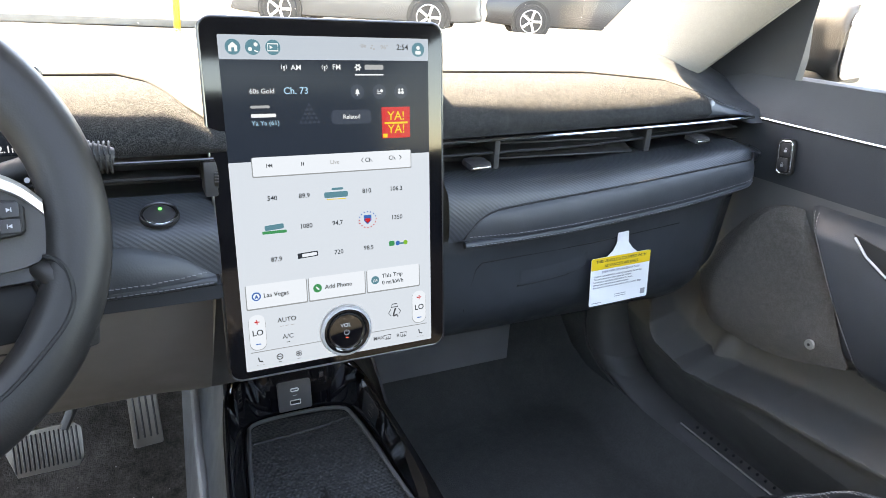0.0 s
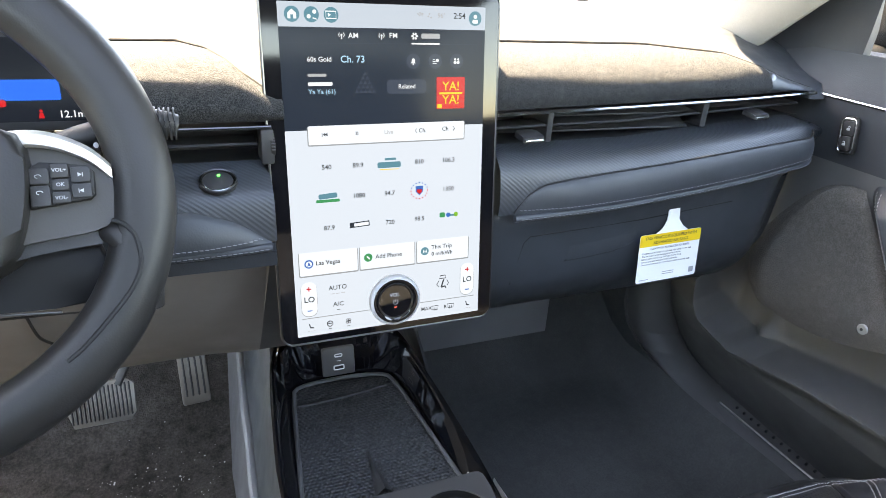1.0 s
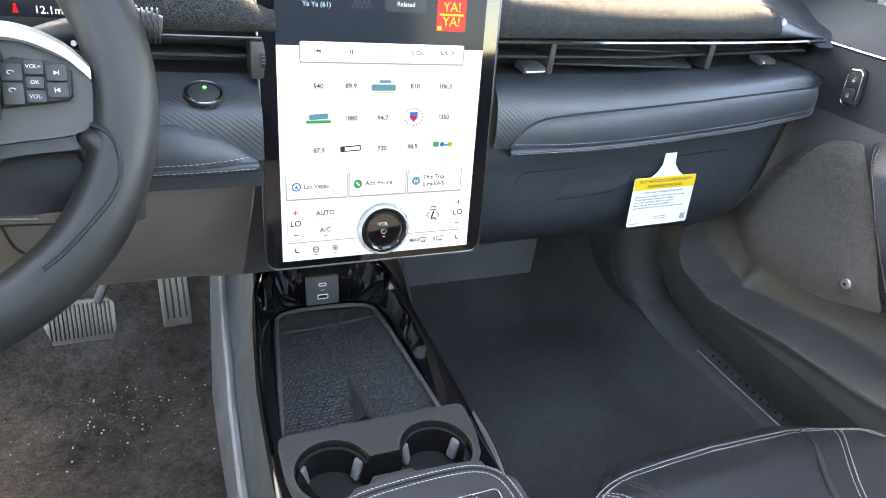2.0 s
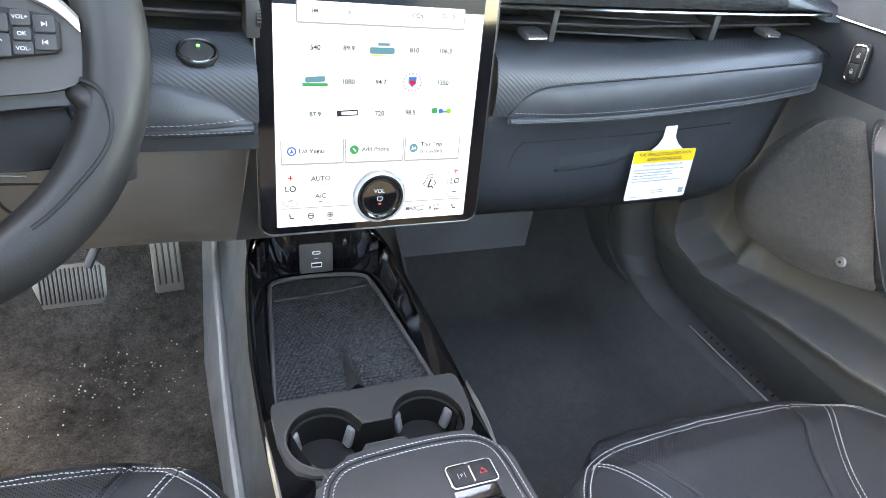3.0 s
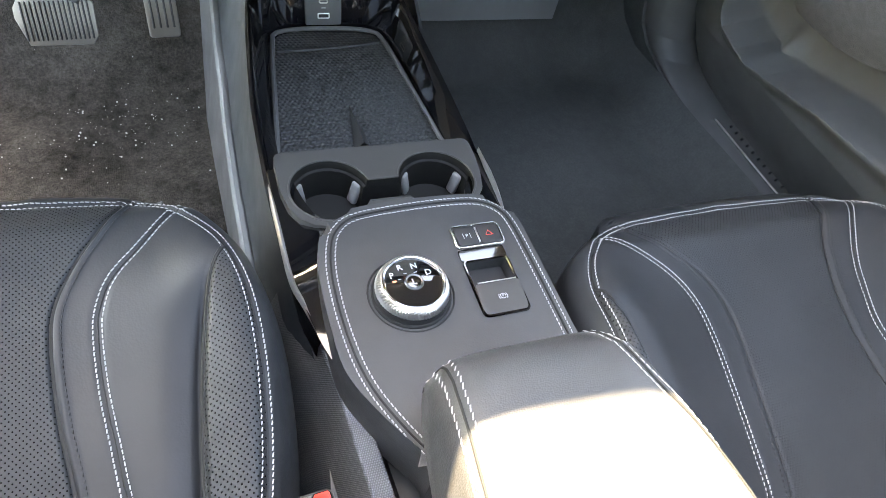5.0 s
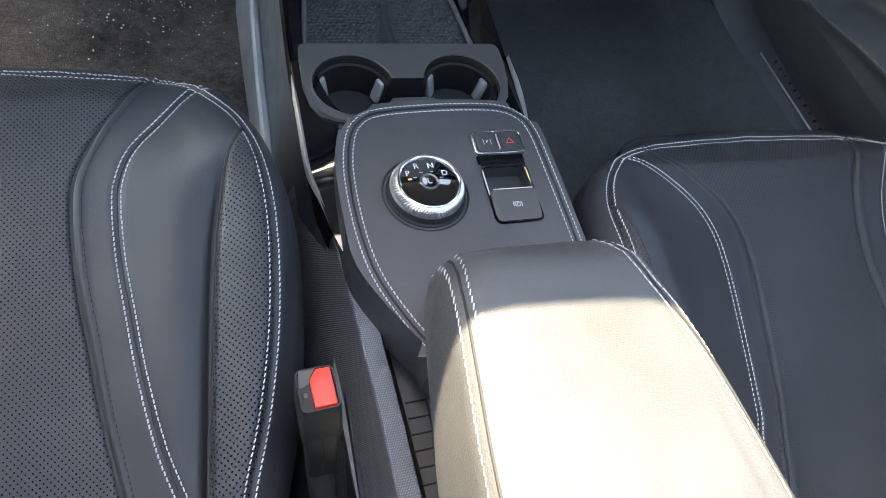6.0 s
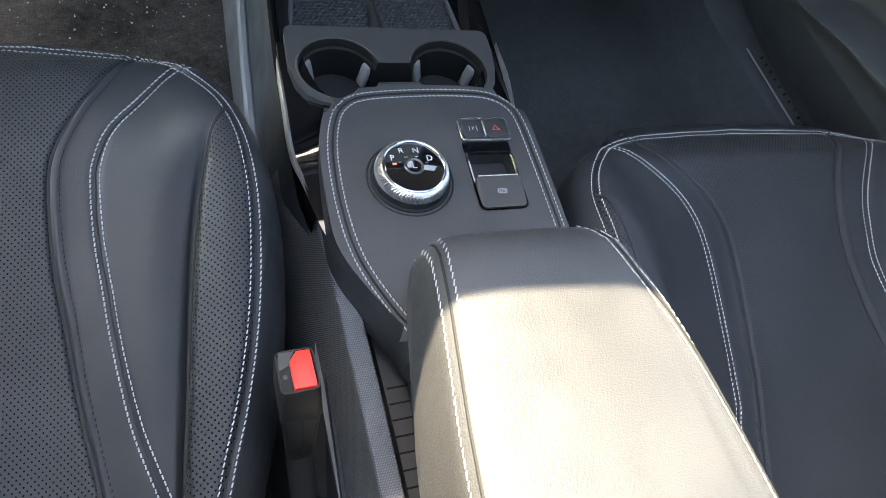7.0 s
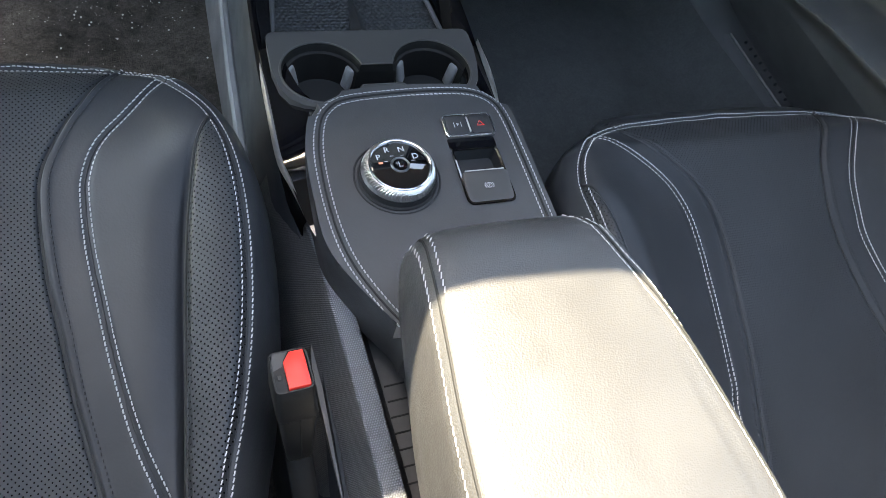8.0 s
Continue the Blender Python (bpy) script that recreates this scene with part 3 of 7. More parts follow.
top_l = lambda x: (lin([(-0.30, 0.137), (-0.19, 0.140), (-0.165, 0.115), (-0.15, 0.088), (-0.135, 0.062), (-0.11, 0.04)], x), lin([(-0.30, 0.831), (-0.19, 0.831), (-0.165, 0.828), (-0.15, 0.822), (-0.135, 0.811), (-0.11, 0.795)], x))

# upper shelf under the windscreen
rows = []
for x in np.linspace(-0.72, 0.72, 120):
    e = 0.07 * smooth(0.30, 0.62, abs(x))
    sec = [(0.612, 0.765), (0.47 - e, 0.80), (0.44 - e, 0.815), (0.36 - e, 0.850), (0.29 - e, 0.861), (0.22 - e * 0.8, 0.850), (0.168 - e, 0.8335), (0.15 - e, 0.815)]
    if x > 0.12:
        ty, tz = top_r(min(x, 0.63))
        sec = sec[:4] + [(0.29 - e, 0.861 - 0.4 * (0.832 - tz)), (ty + 0.055, tz + 0.016), (ty + 0.006, tz + 0.0015), (ty - 0.006, tz - 0.014)]
    if -0.262 < x < -0.09:
        ty, tz = top_l(x)
        sec = sec[:4] + [(0.29, 0.861 - 0.3 * (0.832 - tz)), (ty + 0.055, tz + 0.016), (ty + 0.006, tz + 0.0015), (ty - 0.006, tz - 0.014)]
    rows.append([(x, p.x, p.y) for p in cat([(a, b, 0) for a, b in sec], 22)])
# beyond the split, darker vinyl stands in for the pillar's shade
split = 108
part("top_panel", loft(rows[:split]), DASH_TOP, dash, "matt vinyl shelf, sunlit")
part("shelf_end_shaded", loft(rows[split - 1:]), DASH_SKIN, dash, "vinyl end of the shelf, darker to stand for pillar shade")


def pad_rows(xs, top, low):
    """Rolled fabric pad between a top edge and the bright strip."""
    rows = []
    for x in xs:
        (ty, tz), (ly, lz) = top(x), low(x)
        h, d = tz - lz, ty - ly
        sec = [(ty + 0.012, tz - 0.014), (ty, tz), (ly + 0.66 * d, lz + 0.97 * h), (ly + 0.35 * d, lz + 0.84 * h), (ly + 0.12 * d, lz + 0.60 * h), (ly + 0.02 * d, lz + 0.28 * h), (ly + 0.01, lz)]
        rows.append([(x, p.x, p.y) for p in cat([(a, b, 0) for a, b in sec], 26)])
    return rows


part("fabric_pad", loft(pad_rows(np.linspace(0.10, 0.545, 60), top_r, lambda x: (strip_y(x), strip_z(x) + 0.002))), FABRIC, dash, "speckled grey tweed pad")
for nm, fn, a, b in (("pad_seam", top_r, 0.10, 0.632), ("pad_seam", top_l, -0.262, -0.112)):
    part(nm, tube([(x, fn(x)[0] + 0.003, fn(x)[1] + 0.0012) for x in np.linspace(a, b, 50)], 0.0016, 6), BLACK, dash)
part("pad_end", loft(pad_rows(np.linspace(0.546, 0.632, 16), top_r, lambda x: (strip_y(x), strip_z(x) + 0.002))), DASH_SKIN, dash)
part("badge", lathe([(0.0056, -0.002), (0.0056, 0.001), (0.0046, 0.0016), (0.0, 0.0016)], 20, at(0.548, 0.066, 0.803, 58, 0, -10)), DARK_METAL, dash, "small round metal badge")
part("fabric_pad", loft(pad_rows(np.linspace(-0.262, -0.105, 36), top_l, lambda x: (strip_y(x), strip_z(x) + 0.002))), FABRIC, dash, "speckled grey tweed pad")
for a, b, r, mat in ((-0.245, -0.118, 0.0017, DARK_METAL), (0.105, 0.632, 0.0030, STRIP)):
    part("chrome_strip", tube([(x, strip_y(x) - 0.001, strip_z(x)) for x in np.linspace(a, b, 40)], r, 8, flat=0.75), mat, dash, "thin bright chrome strip")

# vent slots behind the strip
lip_z = lambda x: lin([(-0.3, 0.736), (0.13, 0.732), (0.32, 0.731), (0.6, 0.748)], x)
for a, b in ((-0.30, -0.118), (0.105, 0.632)):
    rows = []
    for x in np.linspace(a, b, 40):
        y, z, l = strip_y(x), strip_z(x), lip_z(x)
        rows.append([(x, y + 0.002, z - 0.003), (x, y + 0.02, z - 0.006), (x, y + 0.075, z - 0.010), (x, y + 0.075, l - 0.004), (x, y + 0.035, l - 0.003), (x, y + 0.018, l)])
    slot = part("vent_slot", loft(rows), PLASTIC_DARK, dash)
    for f in ((0.55,) if b < 0 else (0.5,)):
        part("vent_slat", loft([[(x, strip_y(x) + 0.012 + dy, strip_z(x) * (1 - f) + lip_z(x) * f + dz) for dy, dz in ((0, 0), (0.002, 0.0018), (0.03, 0.002), (0.03, -0.001), (0.002, -0.0015))] for x in np.linspace(a + 0.004, b - 0.012, 30)], close_v=True, caps=True), PLASTIC_DARK, slot)
part("vent_divider", rbox((0.008, 0.06, 0.035), 0.002, 2, at(0.205, 0.085, 0.750)), PLASTIC_DARK, dash)
part("vent_divider", rbox((0.010, 0.06, 0.035), 0.002, 2, at(0.445, 0.095, 0.757)), PLASTIC_DARK, dash)
part("vent_blade", rbox((0.215, 0.030, 0.003), 0.001, 1, at(0.325, 0.092, 0.763, 24, 0.4, 0)), PLASTIC_DARK, dash)
part("vent_blade", rbox((0.215, 0.030, 0.003), 0.001, 1, at(0.325, 0.092, 0.744, 24, 0.4, 0)), PLASTIC_DARK, dash)
part("vent_blade", rbox((0.15, 0.030, 0.003), 0.001, 1, at(0.535, 0.10, 0.767, 24, -1.5, 0)), PLASTIC_DARK, dash)
for x, y, z in ((0.170, 0.040, 0.7455), (0.520, 0.052, 0.7575)):
    part("vent_tab", prism(rounded(-0.014, -0.012, 0.014, 0.012, 0.004), -0.003, 0.003, 0.002, 2, at(x, y, z, 8, 0, 4)), PLASTIC_DARK, dash)
    part("tab_edge", rbox((0.024, 0.002, 0.003), 0.0008, 2, at(x, y - 0.012, z - 0.0025, 0, 0, 4)), CHROME, dash)
part("vent_end", rbox((0.012, 0.03, 0.034), 0.002, 2, at(-0.122, 0.036, 0.752)), PLASTIC_DARK, dash)
wheel_m = at(-0.117, 0.030, 0.752, 0, 90, 0)
thumb_wheel = part("thumb_wheel", prism(disc(0.011, 24), -0.002, 0.002, 0.0006, 1, wheel_m), BLACK, dash, "knurled vent wheel")
for k in range(9):
    a = radians(-200 + 15 * k)
    part("tooth", rbox((0.0012, 0.0012, 0.0042), 0.0003, 1, wheel_m @ at(0.0111 * math.cos(a), 0.0111 * math.sin(a), 0)), DARK_METAL, thumb_wheel)

# woven trim below the vents
wrap = lambda x: 0.060 * smooth(0.575, 0.66, x) ** 1.5
pad_low = lambda x: lin([(0.10, 0.660), (0.147, 0.661), (0.293, 0.666), (0.468, 0.682), (0.612, 0.704)], x)
rows = []
for x in np.linspace(0.127, 0.658, 60):
    y, l, p = strip_y(x) + 0.018, lip_z(x), pad_low(x)
    out = wrap(x)
    l -= 0.012 * smooth(0.60, 0.66, x)
    sec = [(y + 0.004, l - 0.003), (y, l), (0.036 + out * 0.3, l - 0.006), (0.020 + out * 0.7, l - 0.022), (0.014 + out, p + 0.018), (0.016 + out, p)]
    rows.append([(x, q.x, q.y) for q in cat([(a, b, 0) for a, b in sec], 20)])
part("woven_trim", loft(rows), WEAVE, dash, "dark diagonal woven-pattern trim")
rows = []
for x in np.linspace(-0.62, -0.1215, 40):
    y, l = strip_y(x) + 0.018, lip_z(x)
    sec = [(y + 0.004, l - 0.003), (y, l), (0.028, l - 0.006), (0.004, l - 0.020), (-0.004, l - 0.038), (-0.007, 0.668)]
    rows.append([(x, q.x, q.y) for q in cat([(a, b, 0) for a, b in sec], 20)])
part("woven_trim", loft(rows), WEAVE, dash, "dark diagonal woven-pattern trim")

# padded panels with a stitched lower edge
low = cat([(0.147, 0.661, 0), (0.293, 0.6655, 0), (0.468, 0.6815, 0), (0.580, 0.6985, 0), (0.636, 0.710, 0), (0.6575, 0.715, 0)], 60)
high = cat([(0.147, 0.6625, 0), (0.156, 0.676, 0), (0.172, 0.6885, 0), (0.208, 0.6975, 0), (0.368, 0.711, 0), (0.58, 0.731, 0), (0.636, 0.735, 0), (0.6575, 0.736, 0)], 60)
rows = []
for i, (a, b) in enumerate(zip(low, high)):
    e = min(1.0, i / 8)
    back = wrap(a.x)
    rows.append([(a.x + (b.x - a.x) * f, 0.0155 + back - 0.0085 * e * math.sin(math.pi * min(1, f * 0.75 + 0.25)) ** 0.6, a.y + (b.y - a.y) * f) for f in np.linspace(0, 1, 14)])
pad_r = part("padded_panel", loft(rows), DASH_SKIN, dash, "black stitched leatherette panel")
part("pad_roll", tube([(p.x, 0.012 + wrap(p.x), p.y - 0.004) for p in low], 0.0042, 10), DASH_SKIN, pad_r)
t = [tree_of(pad_r)]
part("pad_gap", tube([(p.x, 0.0148 + wrap(p.x), p.y + 0.0004) for p in high], 0.0011, 6), BLACK, pad_r)
part("stitching", stitches(t, [(p.x, -0.2, p.y + 0.0045) for p in low[1:-2]], (0, 1, 0), 0.0048, 0.0037, 0.0005), THREAD_DIM, pad_r, "pale thread")
part("stitching", stitches([tree_of(bpy.data.objects["pad_roll"])], [(p.x, -0.2, p.y - 0.0045) for p in low[1:-2]], (0, 1, 0), 0.0048, 0.0037, 0.0005), THREAD_DIM, pad_r, "pale thread")
low_l = cat([(-0.50, 0.662, 0), (-0.20, 0.6655, 0), (-0.132, 0.6675, 0), (-0.127, 0.6675, 0)], 50)
high_l = cat([(-0.50, 0.706, 0), (-0.225, 0.7035, 0), (-0.185, 0.6985, 0), (-0.155, 0.6875, 0), (-0.137, 0.675, 0), (-0.127, 0.668, 0)], 50)
rows = []
for i, (a, b) in enumerate(zip(low_l, high_l)):
    e = min(1.0, (49 - i) / 8)
    rows.append([(a.x + (b.x - a.x) * f, -0.009 - 0.010 * e * math.sin(math.pi * min(1, f * 0.75 + 0.25)) ** 0.6 + 0.004 * f, a.y + (b.y - a.y) * f) for f in np.linspace(0, 1, 14)])
pad_l = part("padded_panel", loft(rows), DASH_SKIN, dash, "black stitched leatherette panel")
roll = part("pad_roll", tube([(p.x, -0.009, p.y - 0.0045) for p in low_l], 0.0045, 10), DASH_SKIN, pad_l)
part("stitching", stitches([tree_of(pad_l)], [(p.x, -0.2, p.y + 0.0045) for p in low_l], (0, 1, 0), 0.0048, 0.0037, 0.0005), THREAD_DIM, pad_l, "pale thread")
part("stitching", stitches([tree_of(roll)], [(p.x, -0.2, p.y - 0.005) for p in low_l], (0, 1, 0), 0.0048, 0.0037, 0.0005), THREAD_DIM, pad_l, "pale thread")

# start button
sb = at(-0.1695, 0.0150, 0.7243, 21, 0, 0) @ Matrix.Diagonal((1.16, 1.16, 0.8, 1))
part("button_surround", lathe([(0.0150, -0.003), (0.0148, 0.0006), (0.0140, 0.0012), (0.0128, 0.0004), (0.0124, -0.002)], 40, sb), BLACK, dash)
part("button_ring", tube([sb @ Vector((0.0123 * math.cos(a), 0.0123 * math.sin(a), 0.0006)) for a in np.linspace(radians(185), radians(355), 24)], 0.0007, 6), CHROME, dash, "bright lower edge")
button = part("start_button", lathe([(0.0118, -0.004), (0.0118, 0.0003), (0.0108, 0.0010), (0.0, 0.0006)], 36, sb), PLASTIC_DARK, dash, "round black start button with a green lamp")
part("button_ring", lathe([(0.0128, -0.003), (0.0128, 0.0016), (0.0136, 0.0022), (0.0142, 0.0016), (0.0144, -0.003)], 36, sb), DARK_METAL, button)
part("green_lamp", lathe([(0.0014, 0.0015), (0.0014, 0.0022), (0, 0.0024)], 12, sb @ at(0.001, 0.0055, 0)), glow("green_lamp", (0.05, 1.0, 0.15), 3.0), button)

# lower dash: glovebox and knee panels
rows = []
for x in np.linspace(0.10, 0.655, 46):
    p = pad_low(x)
    k = (p - 0.661)
    sec = [(0.030, p - 0.004), (0.026, p - 0.012), (0.034, 0.625 + k), (0.040, 0.59 + k * 0.6), (0.052, 0.54), (0.095, 0.49), (0.17, 0.452), (0.27, 0.43), (0.36, 0.40)]
    s = smooth(0.56, 0.66, x)
    rows.append([(x, q.x + 0.05 * s, q.y) for q in cat([(a, b, 0) for a, b in sec], 34)])
lower = part("lower_dash", loft(rows), DASH_SKIN, dash)
t_low = tree_of(lower)


def on_lower(x, z, lift=0.0):
    return Vector((x, drop([t_low], (x, -0.3, z), (0, 1, 0))[0].y - lift, z))


part("glovebox_gap", tube([on_lower(x, z, -0.0006) for x, z in [(0.655, 0.655), (0.50, 0.641), (0.35, 0.628), (0.185, 0.621), (0.178, 0.612), (0.171, 0.55)]], 0.0012, 5), BLACK, dash)
grip = part("glovebox_handle", loft([[on_lower(x, z + dz, 0.0005 + 0.004 * e) for dz, e in ((0.012, 0.0), (0.008, 0.12), (0, 0.25), (-0.006, 0.5), (-0.009, 0.35))] for x, z in [(0.246, 0.588), (0.28, 0.590), (0.315, 0.594), (0.34, 0.600), (0.346, 0.606)]]), DASH_SKIN, dash, "moulded glovebox release handle")
part("handle_shadow_gap", tube([on_lower(x, z, -0.0005) for x, z in [(0.244, 0.578), (0.28, 0.580), (0.318, 0.584), (0.343, 0.592)]], 0.0015, 5), BLACK, grip)
part("under_panel", thick(loft([[(x, y, z) for y, z in ((0.374, 0.43), (0.374, 0.33), (0.374, 0.236))] for x in (0.10, 0.28, 0.455)]), 0.004), UNDER, dash, "flat dark panel under the glovebox")

# driver's knee panel
rows = []
for x in np.linspace(-0.72, -0.128, 36):
    w = 0.006 * smooth(-0.20, -0.13, x)
    sec = [(0.004, 0.662), (0.000, 0.648), (0.012, 0.637), (0.030, 0.632), (0.036, 0.622), (0.075, 0.56), (0.125, 0.49), (0.178, 0.434 - w), (0.19, 0.424 - w), (0.21, 0.43)]
    rows.append([(x, q.x, q.y) for q in cat([(a, b, 0) for a, b in sec], 30)])
part("knee_panel", loft(rows), KNEE, dash, "smooth grey plastic knee panel")
part("knee_flange", loft([[(x, y, z) for y, z in ((0.008, 0.660), (-0.006, 0.656), (-0.003, 0.640), (0.020, 0.6335))] for x in np.linspace(-0.72, -0.1225, 20)]), DOOR_TOP, dash)
rows = []
for f in np.linspace(0, 1, 14):
    y, z = 0.036 + 0.154 * f, 0.622 - 0.204 * f
    rows.append([(-0.1275 - 0.002 * f, y + 0.002, z), (-0.1255 - 0.002 * f, y - 0.006, z + 0.004), (-0.10, y - 0.008, z + 0.005), (-0.04, y - 0.004, z + 0.004), (0.11, y + 0.01, z + 0.004)])
part("centre_panel", loft(rows), PLASTIC, dash, "dark plastic panel behind the touchscreen")
for pts in ([(-0.355, 0.060, 0.583), (-0.352, 0.075, 0.55), (-0.345, 0.094, 0.528)], [(-0.70, 0.058, 0.586), (-0.45, 0.058, 0.585), (-0.355, 0.060, 0.583), (-0.26, 0.066, 0.576)]):
    part("panel_gap", tube(cat(pts, 12), 0.0016, 6), BLACK, dash)
part("centre_backing", rbox((0.235, 0.03, 0.30), 0.006, 2, at(0.0, 0.075, 0.74, -8, 0, 0)), PLASTIC_DARK, dash)

# ---- hanging tag on the glovebox ----
tag = thing("hang_tag", (0.40, 0.03, 0.54), "white and yellow warning tag hanging from the glovebox", "tag")
tm = at(0.402, 0.0285, 0.574, 85, 0, 0) @ at(0, 0, 0, 0, 0, 1.5)
shape = rounded(-0.0505, -0.036, 0.0505, 0.033, 0.003, 2)
card = part("card", prism(shape, -0.0004, 0.0004, m=tm), CARD, tag)
neck = [(-0.025, 0.033), (-0.016, 0.040), (-0.010, 0.050), (-0.009, 0.068), (0.009, 0.068), (0.010, 0.050), (0.018, 0.040), (0.028, 0.033)]
part("hanger", prism(neck, -0.0004, 0.0004, m=tm), CARD, tag)
part("header_band", prism(rounded(-0.0505, 0.016, 0.0505, 0.033, 0.002, 2), 0.0005, 0.0007, m=tm), YELLOW_INK, tag, "yellow header band")
lettering("THIS VEHICLE IS EQUIPPED WITH", 0.0058, tm @ at(0, 0.0278, 0.0010), INK, tag)
lettering("ADVANCED AIR BAGS", 0.0058, tm @ at(0, 0.0208, 0.0010), INK, tag)
lettering("EVEN WITH ADVANCED AIR BAGS", 0.0042, tm @ at(0, 0.0122, 0.0008), INK, tag)
for k, body in enumerate(("Children can be killed or seriously injured by the air bag.", "The back seat is the safest place for children.", "Never put a rear-facing child seat in the front.", "Always use seat belts and child restraints.", "See owner's manual for more information about air bags.")):
    lettering(body, 0.0036, tm @ at(-0.0455, 0.0066 - 0.0040 * k, 0.0008), INK, tag, "LEFT")
for k in range(2):
    part("print_line", prism(rounded(-0.010, -0.0005, 0.010, 0.0005, 0.0003, 1), 0.0005, 0.0007, m=tm @ at(0.002, -0.024 - 0.003 * k, 0)), INK_GREY, tag)
part("print_line", prism(rounded(-0.008, -0.0005, 0.008, 0.0005, 0.0003, 1), 0.0005, 0.0007, m=tm @ at(-0.038, -0.032, 0)), INK_GREY, tag)
part("print_square", prism(rounded(-0.004, -0.004, 0.004, 0.004, 0.0005, 1), 0.0005, 0.0007, m=tm @ at(0.042, -0.027, 0)), INK_GREY, tag)

# ---- the touchscreen ----
SC = at(0, 0, 0.55, 82, 0, 0)     # local x across, y up the glass, z out towards the seats
screen = thing("touchscreen", (0, 0.05, 0.54), "large upright touchscreen showing the radio page, switched on", "screen")
part("casing", prism(rounded(-0.1205, -0.0078, 0.1205, 0.3485, 0.012, 6), -0.016, -0.0015, 0.002, 2, SC), PLASTIC_DARK, screen)
part("rim", tube([SC @ Vector((x, y, -0.0012)) for x, y in rounded(-0.1208, -0.0081, 0.1208, 0.3488, 0.0125, 8)], 0.0015, 8, True), DARK_METAL, screen, "thin dark metal rim")
part("glass", prism(rounded(-0.1195, -0.0068, 0.1195, 0.3475, 0.011, 6), -0.0015, 0.0, 0.0004, 1, SC), SCREEN_GLASS, screen, "gloss black glass")
UI_WHITE = glow("display_white", (0.80, 0.94, 1.12), 0.58)
UI_PAPER = glow("display_paper", (0.84, 0.95, 1.10), 0.72)
UI_CARD = glow("display_card", (0.88, 0.97, 1.10), 0.83)
UI_EDGE = glow("display_edge", (0.62, 0.68, 0.75), 0.45)
UI_NAVY = glow("display_navy", (0.010, 0.018, 0.034), 1.0)
UI_SLATE = glow("display_slate", (0.04, 0.055, 0.085), 1.0)
UI_TEXT = glow("display_text", (0.035, 0.045, 0.06), 0.6)
UI_GREY = glow("display_soft_text", (0.09, 0.10, 0.12), 0.6)
UI_FAINT = glow("display_faint", (0.55, 0.58, 0.62), 0.7)
UI_LIGHT = glow("display_light", (0.9, 0.95, 1.0), 0.9)
UI_CYAN = glow("display_cyan", (0.45, 0.78, 1.0), 0.85)
UI_TEAL = glow("display_teal", (0.14, 0.42, 0.55), 0.55)
UI_GREEN = glow("display_green", (0.03, 0.45, 0.16), 0.6)
UI_BLUE = glow("display_blue", (0.02, 0.16, 0.60), 0.8)
UI_RED = glow("display_red", (0.85, 0.015, 0.02), 0.75)
UI_GOLD = glow("display_gold", (0.95, 0.68, 0.02), 0.85)
UI_LIME = glow("display_lime", (0.25, 0.65, 0.04), 0.7)
MM = 0.001


def ui(name, outline, mat, w, cx=0.0, cy=0.0, turn=0.0):
    """A flat shape of the page, w steps above the glass."""
    pts = [(x * MM, y * MM) for x, y in outline]
    return part(name, prism(pts, 0.0, 0.00012, m=SC @ at(cx * MM, cy * MM, w * 0.0003, 0, 0, turn)), mat, screen, smooth=False)


def ui_text(body, size, x, y, mat, w=4, align="CENTER"):
    return lettering(body, size * MM, SC @ at(x * MM, y * MM, w * 0.0003), mat, screen, align)


def ui_line(pts, r, mat, w=4, closed=False):
    return part("icon", tube([SC @ Vector((x * MM, y * MM, w * 0.0003)) for x, y in pts], r * MM, 6, closed), mat, screen)


ui("page", rounded(-104.5, 0.3, 104.5, 216.5, 0.6, 1), UI_PAPER, 1)
ui("page_header", rounded(-104.5, 216.6, 104.5, 311.5, 0.5, 1), UI_NAVY, 1)
ui("status_bar", rounded(-104.5, 311.6, 104.5, 333.5, 0.5, 1), UI_WHITE, 1)
for x in (-91.5, -73.5, -55.0, 93.0):
    ui("icon_disc", disc(7.0, 24), UI_TEAL, 2, x, 322.6)
ui("icon", [(-4, -4), (-1.3, -4), (-1.3, -0.5), (1.3, -0.5), (1.3, -4), (4, -4), (4, 1), (0, 4.4), (-4, 1)], UI_LIGHT, 3, -91.5, 322.6)
for dx, dy in ((-2.6, -1.8), (2.8, 2.4)):
    ui("icon", disc(1.9, 14), UI_LIGHT, 3, -73.5 + dx, 322.6 + dy)
ui_line([(-72.5, 319.6), (-69, 318.4)], 0.6, UI_LIGHT)
ui_line([(-60, 319.5), (-60, 325.8), (-50.5, 325.8), (-50.5, 319.5)], 0.6, UI_LIGHT, 3, True)
ui("icon", [(-1.6, -1.8), (1.4, 0), (-1.6, 1.8)], UI_LIGHT, 3, -56.5, 322.6)
ui("icon", disc(2.0, 14), UI_LIGHT, 3, 93, 324.4)
ui("icon", rounded(-3.2, -1.8, 3.2, 1.8, 1.4, 3), UI_LIGHT, 3, 93, 319.6)
ui_text("96°", 6.0, 56, 324.3, UI_FAINT)
ui_text("2:54", 7.6, 75.5, 324.4, UI_TEXT)
for k in range(3):
    ui_line([(34 - 1.8 - k, 323.5 + k), (34 - k * 0.5, 325 + k), (36 + k * 0.4, 323.6 + k)], 0.35, UI_FAINT)
for dx, dy in ((0, 0), (3, -1), (1.2, 2.4)):
    ui("icon", disc(0.9, 8), UI_FAINT, 3, 42 + dx, 323.5 + dy)
ui_text("AM", 7.0, -34.5, 304.3, UI_LIGHT)
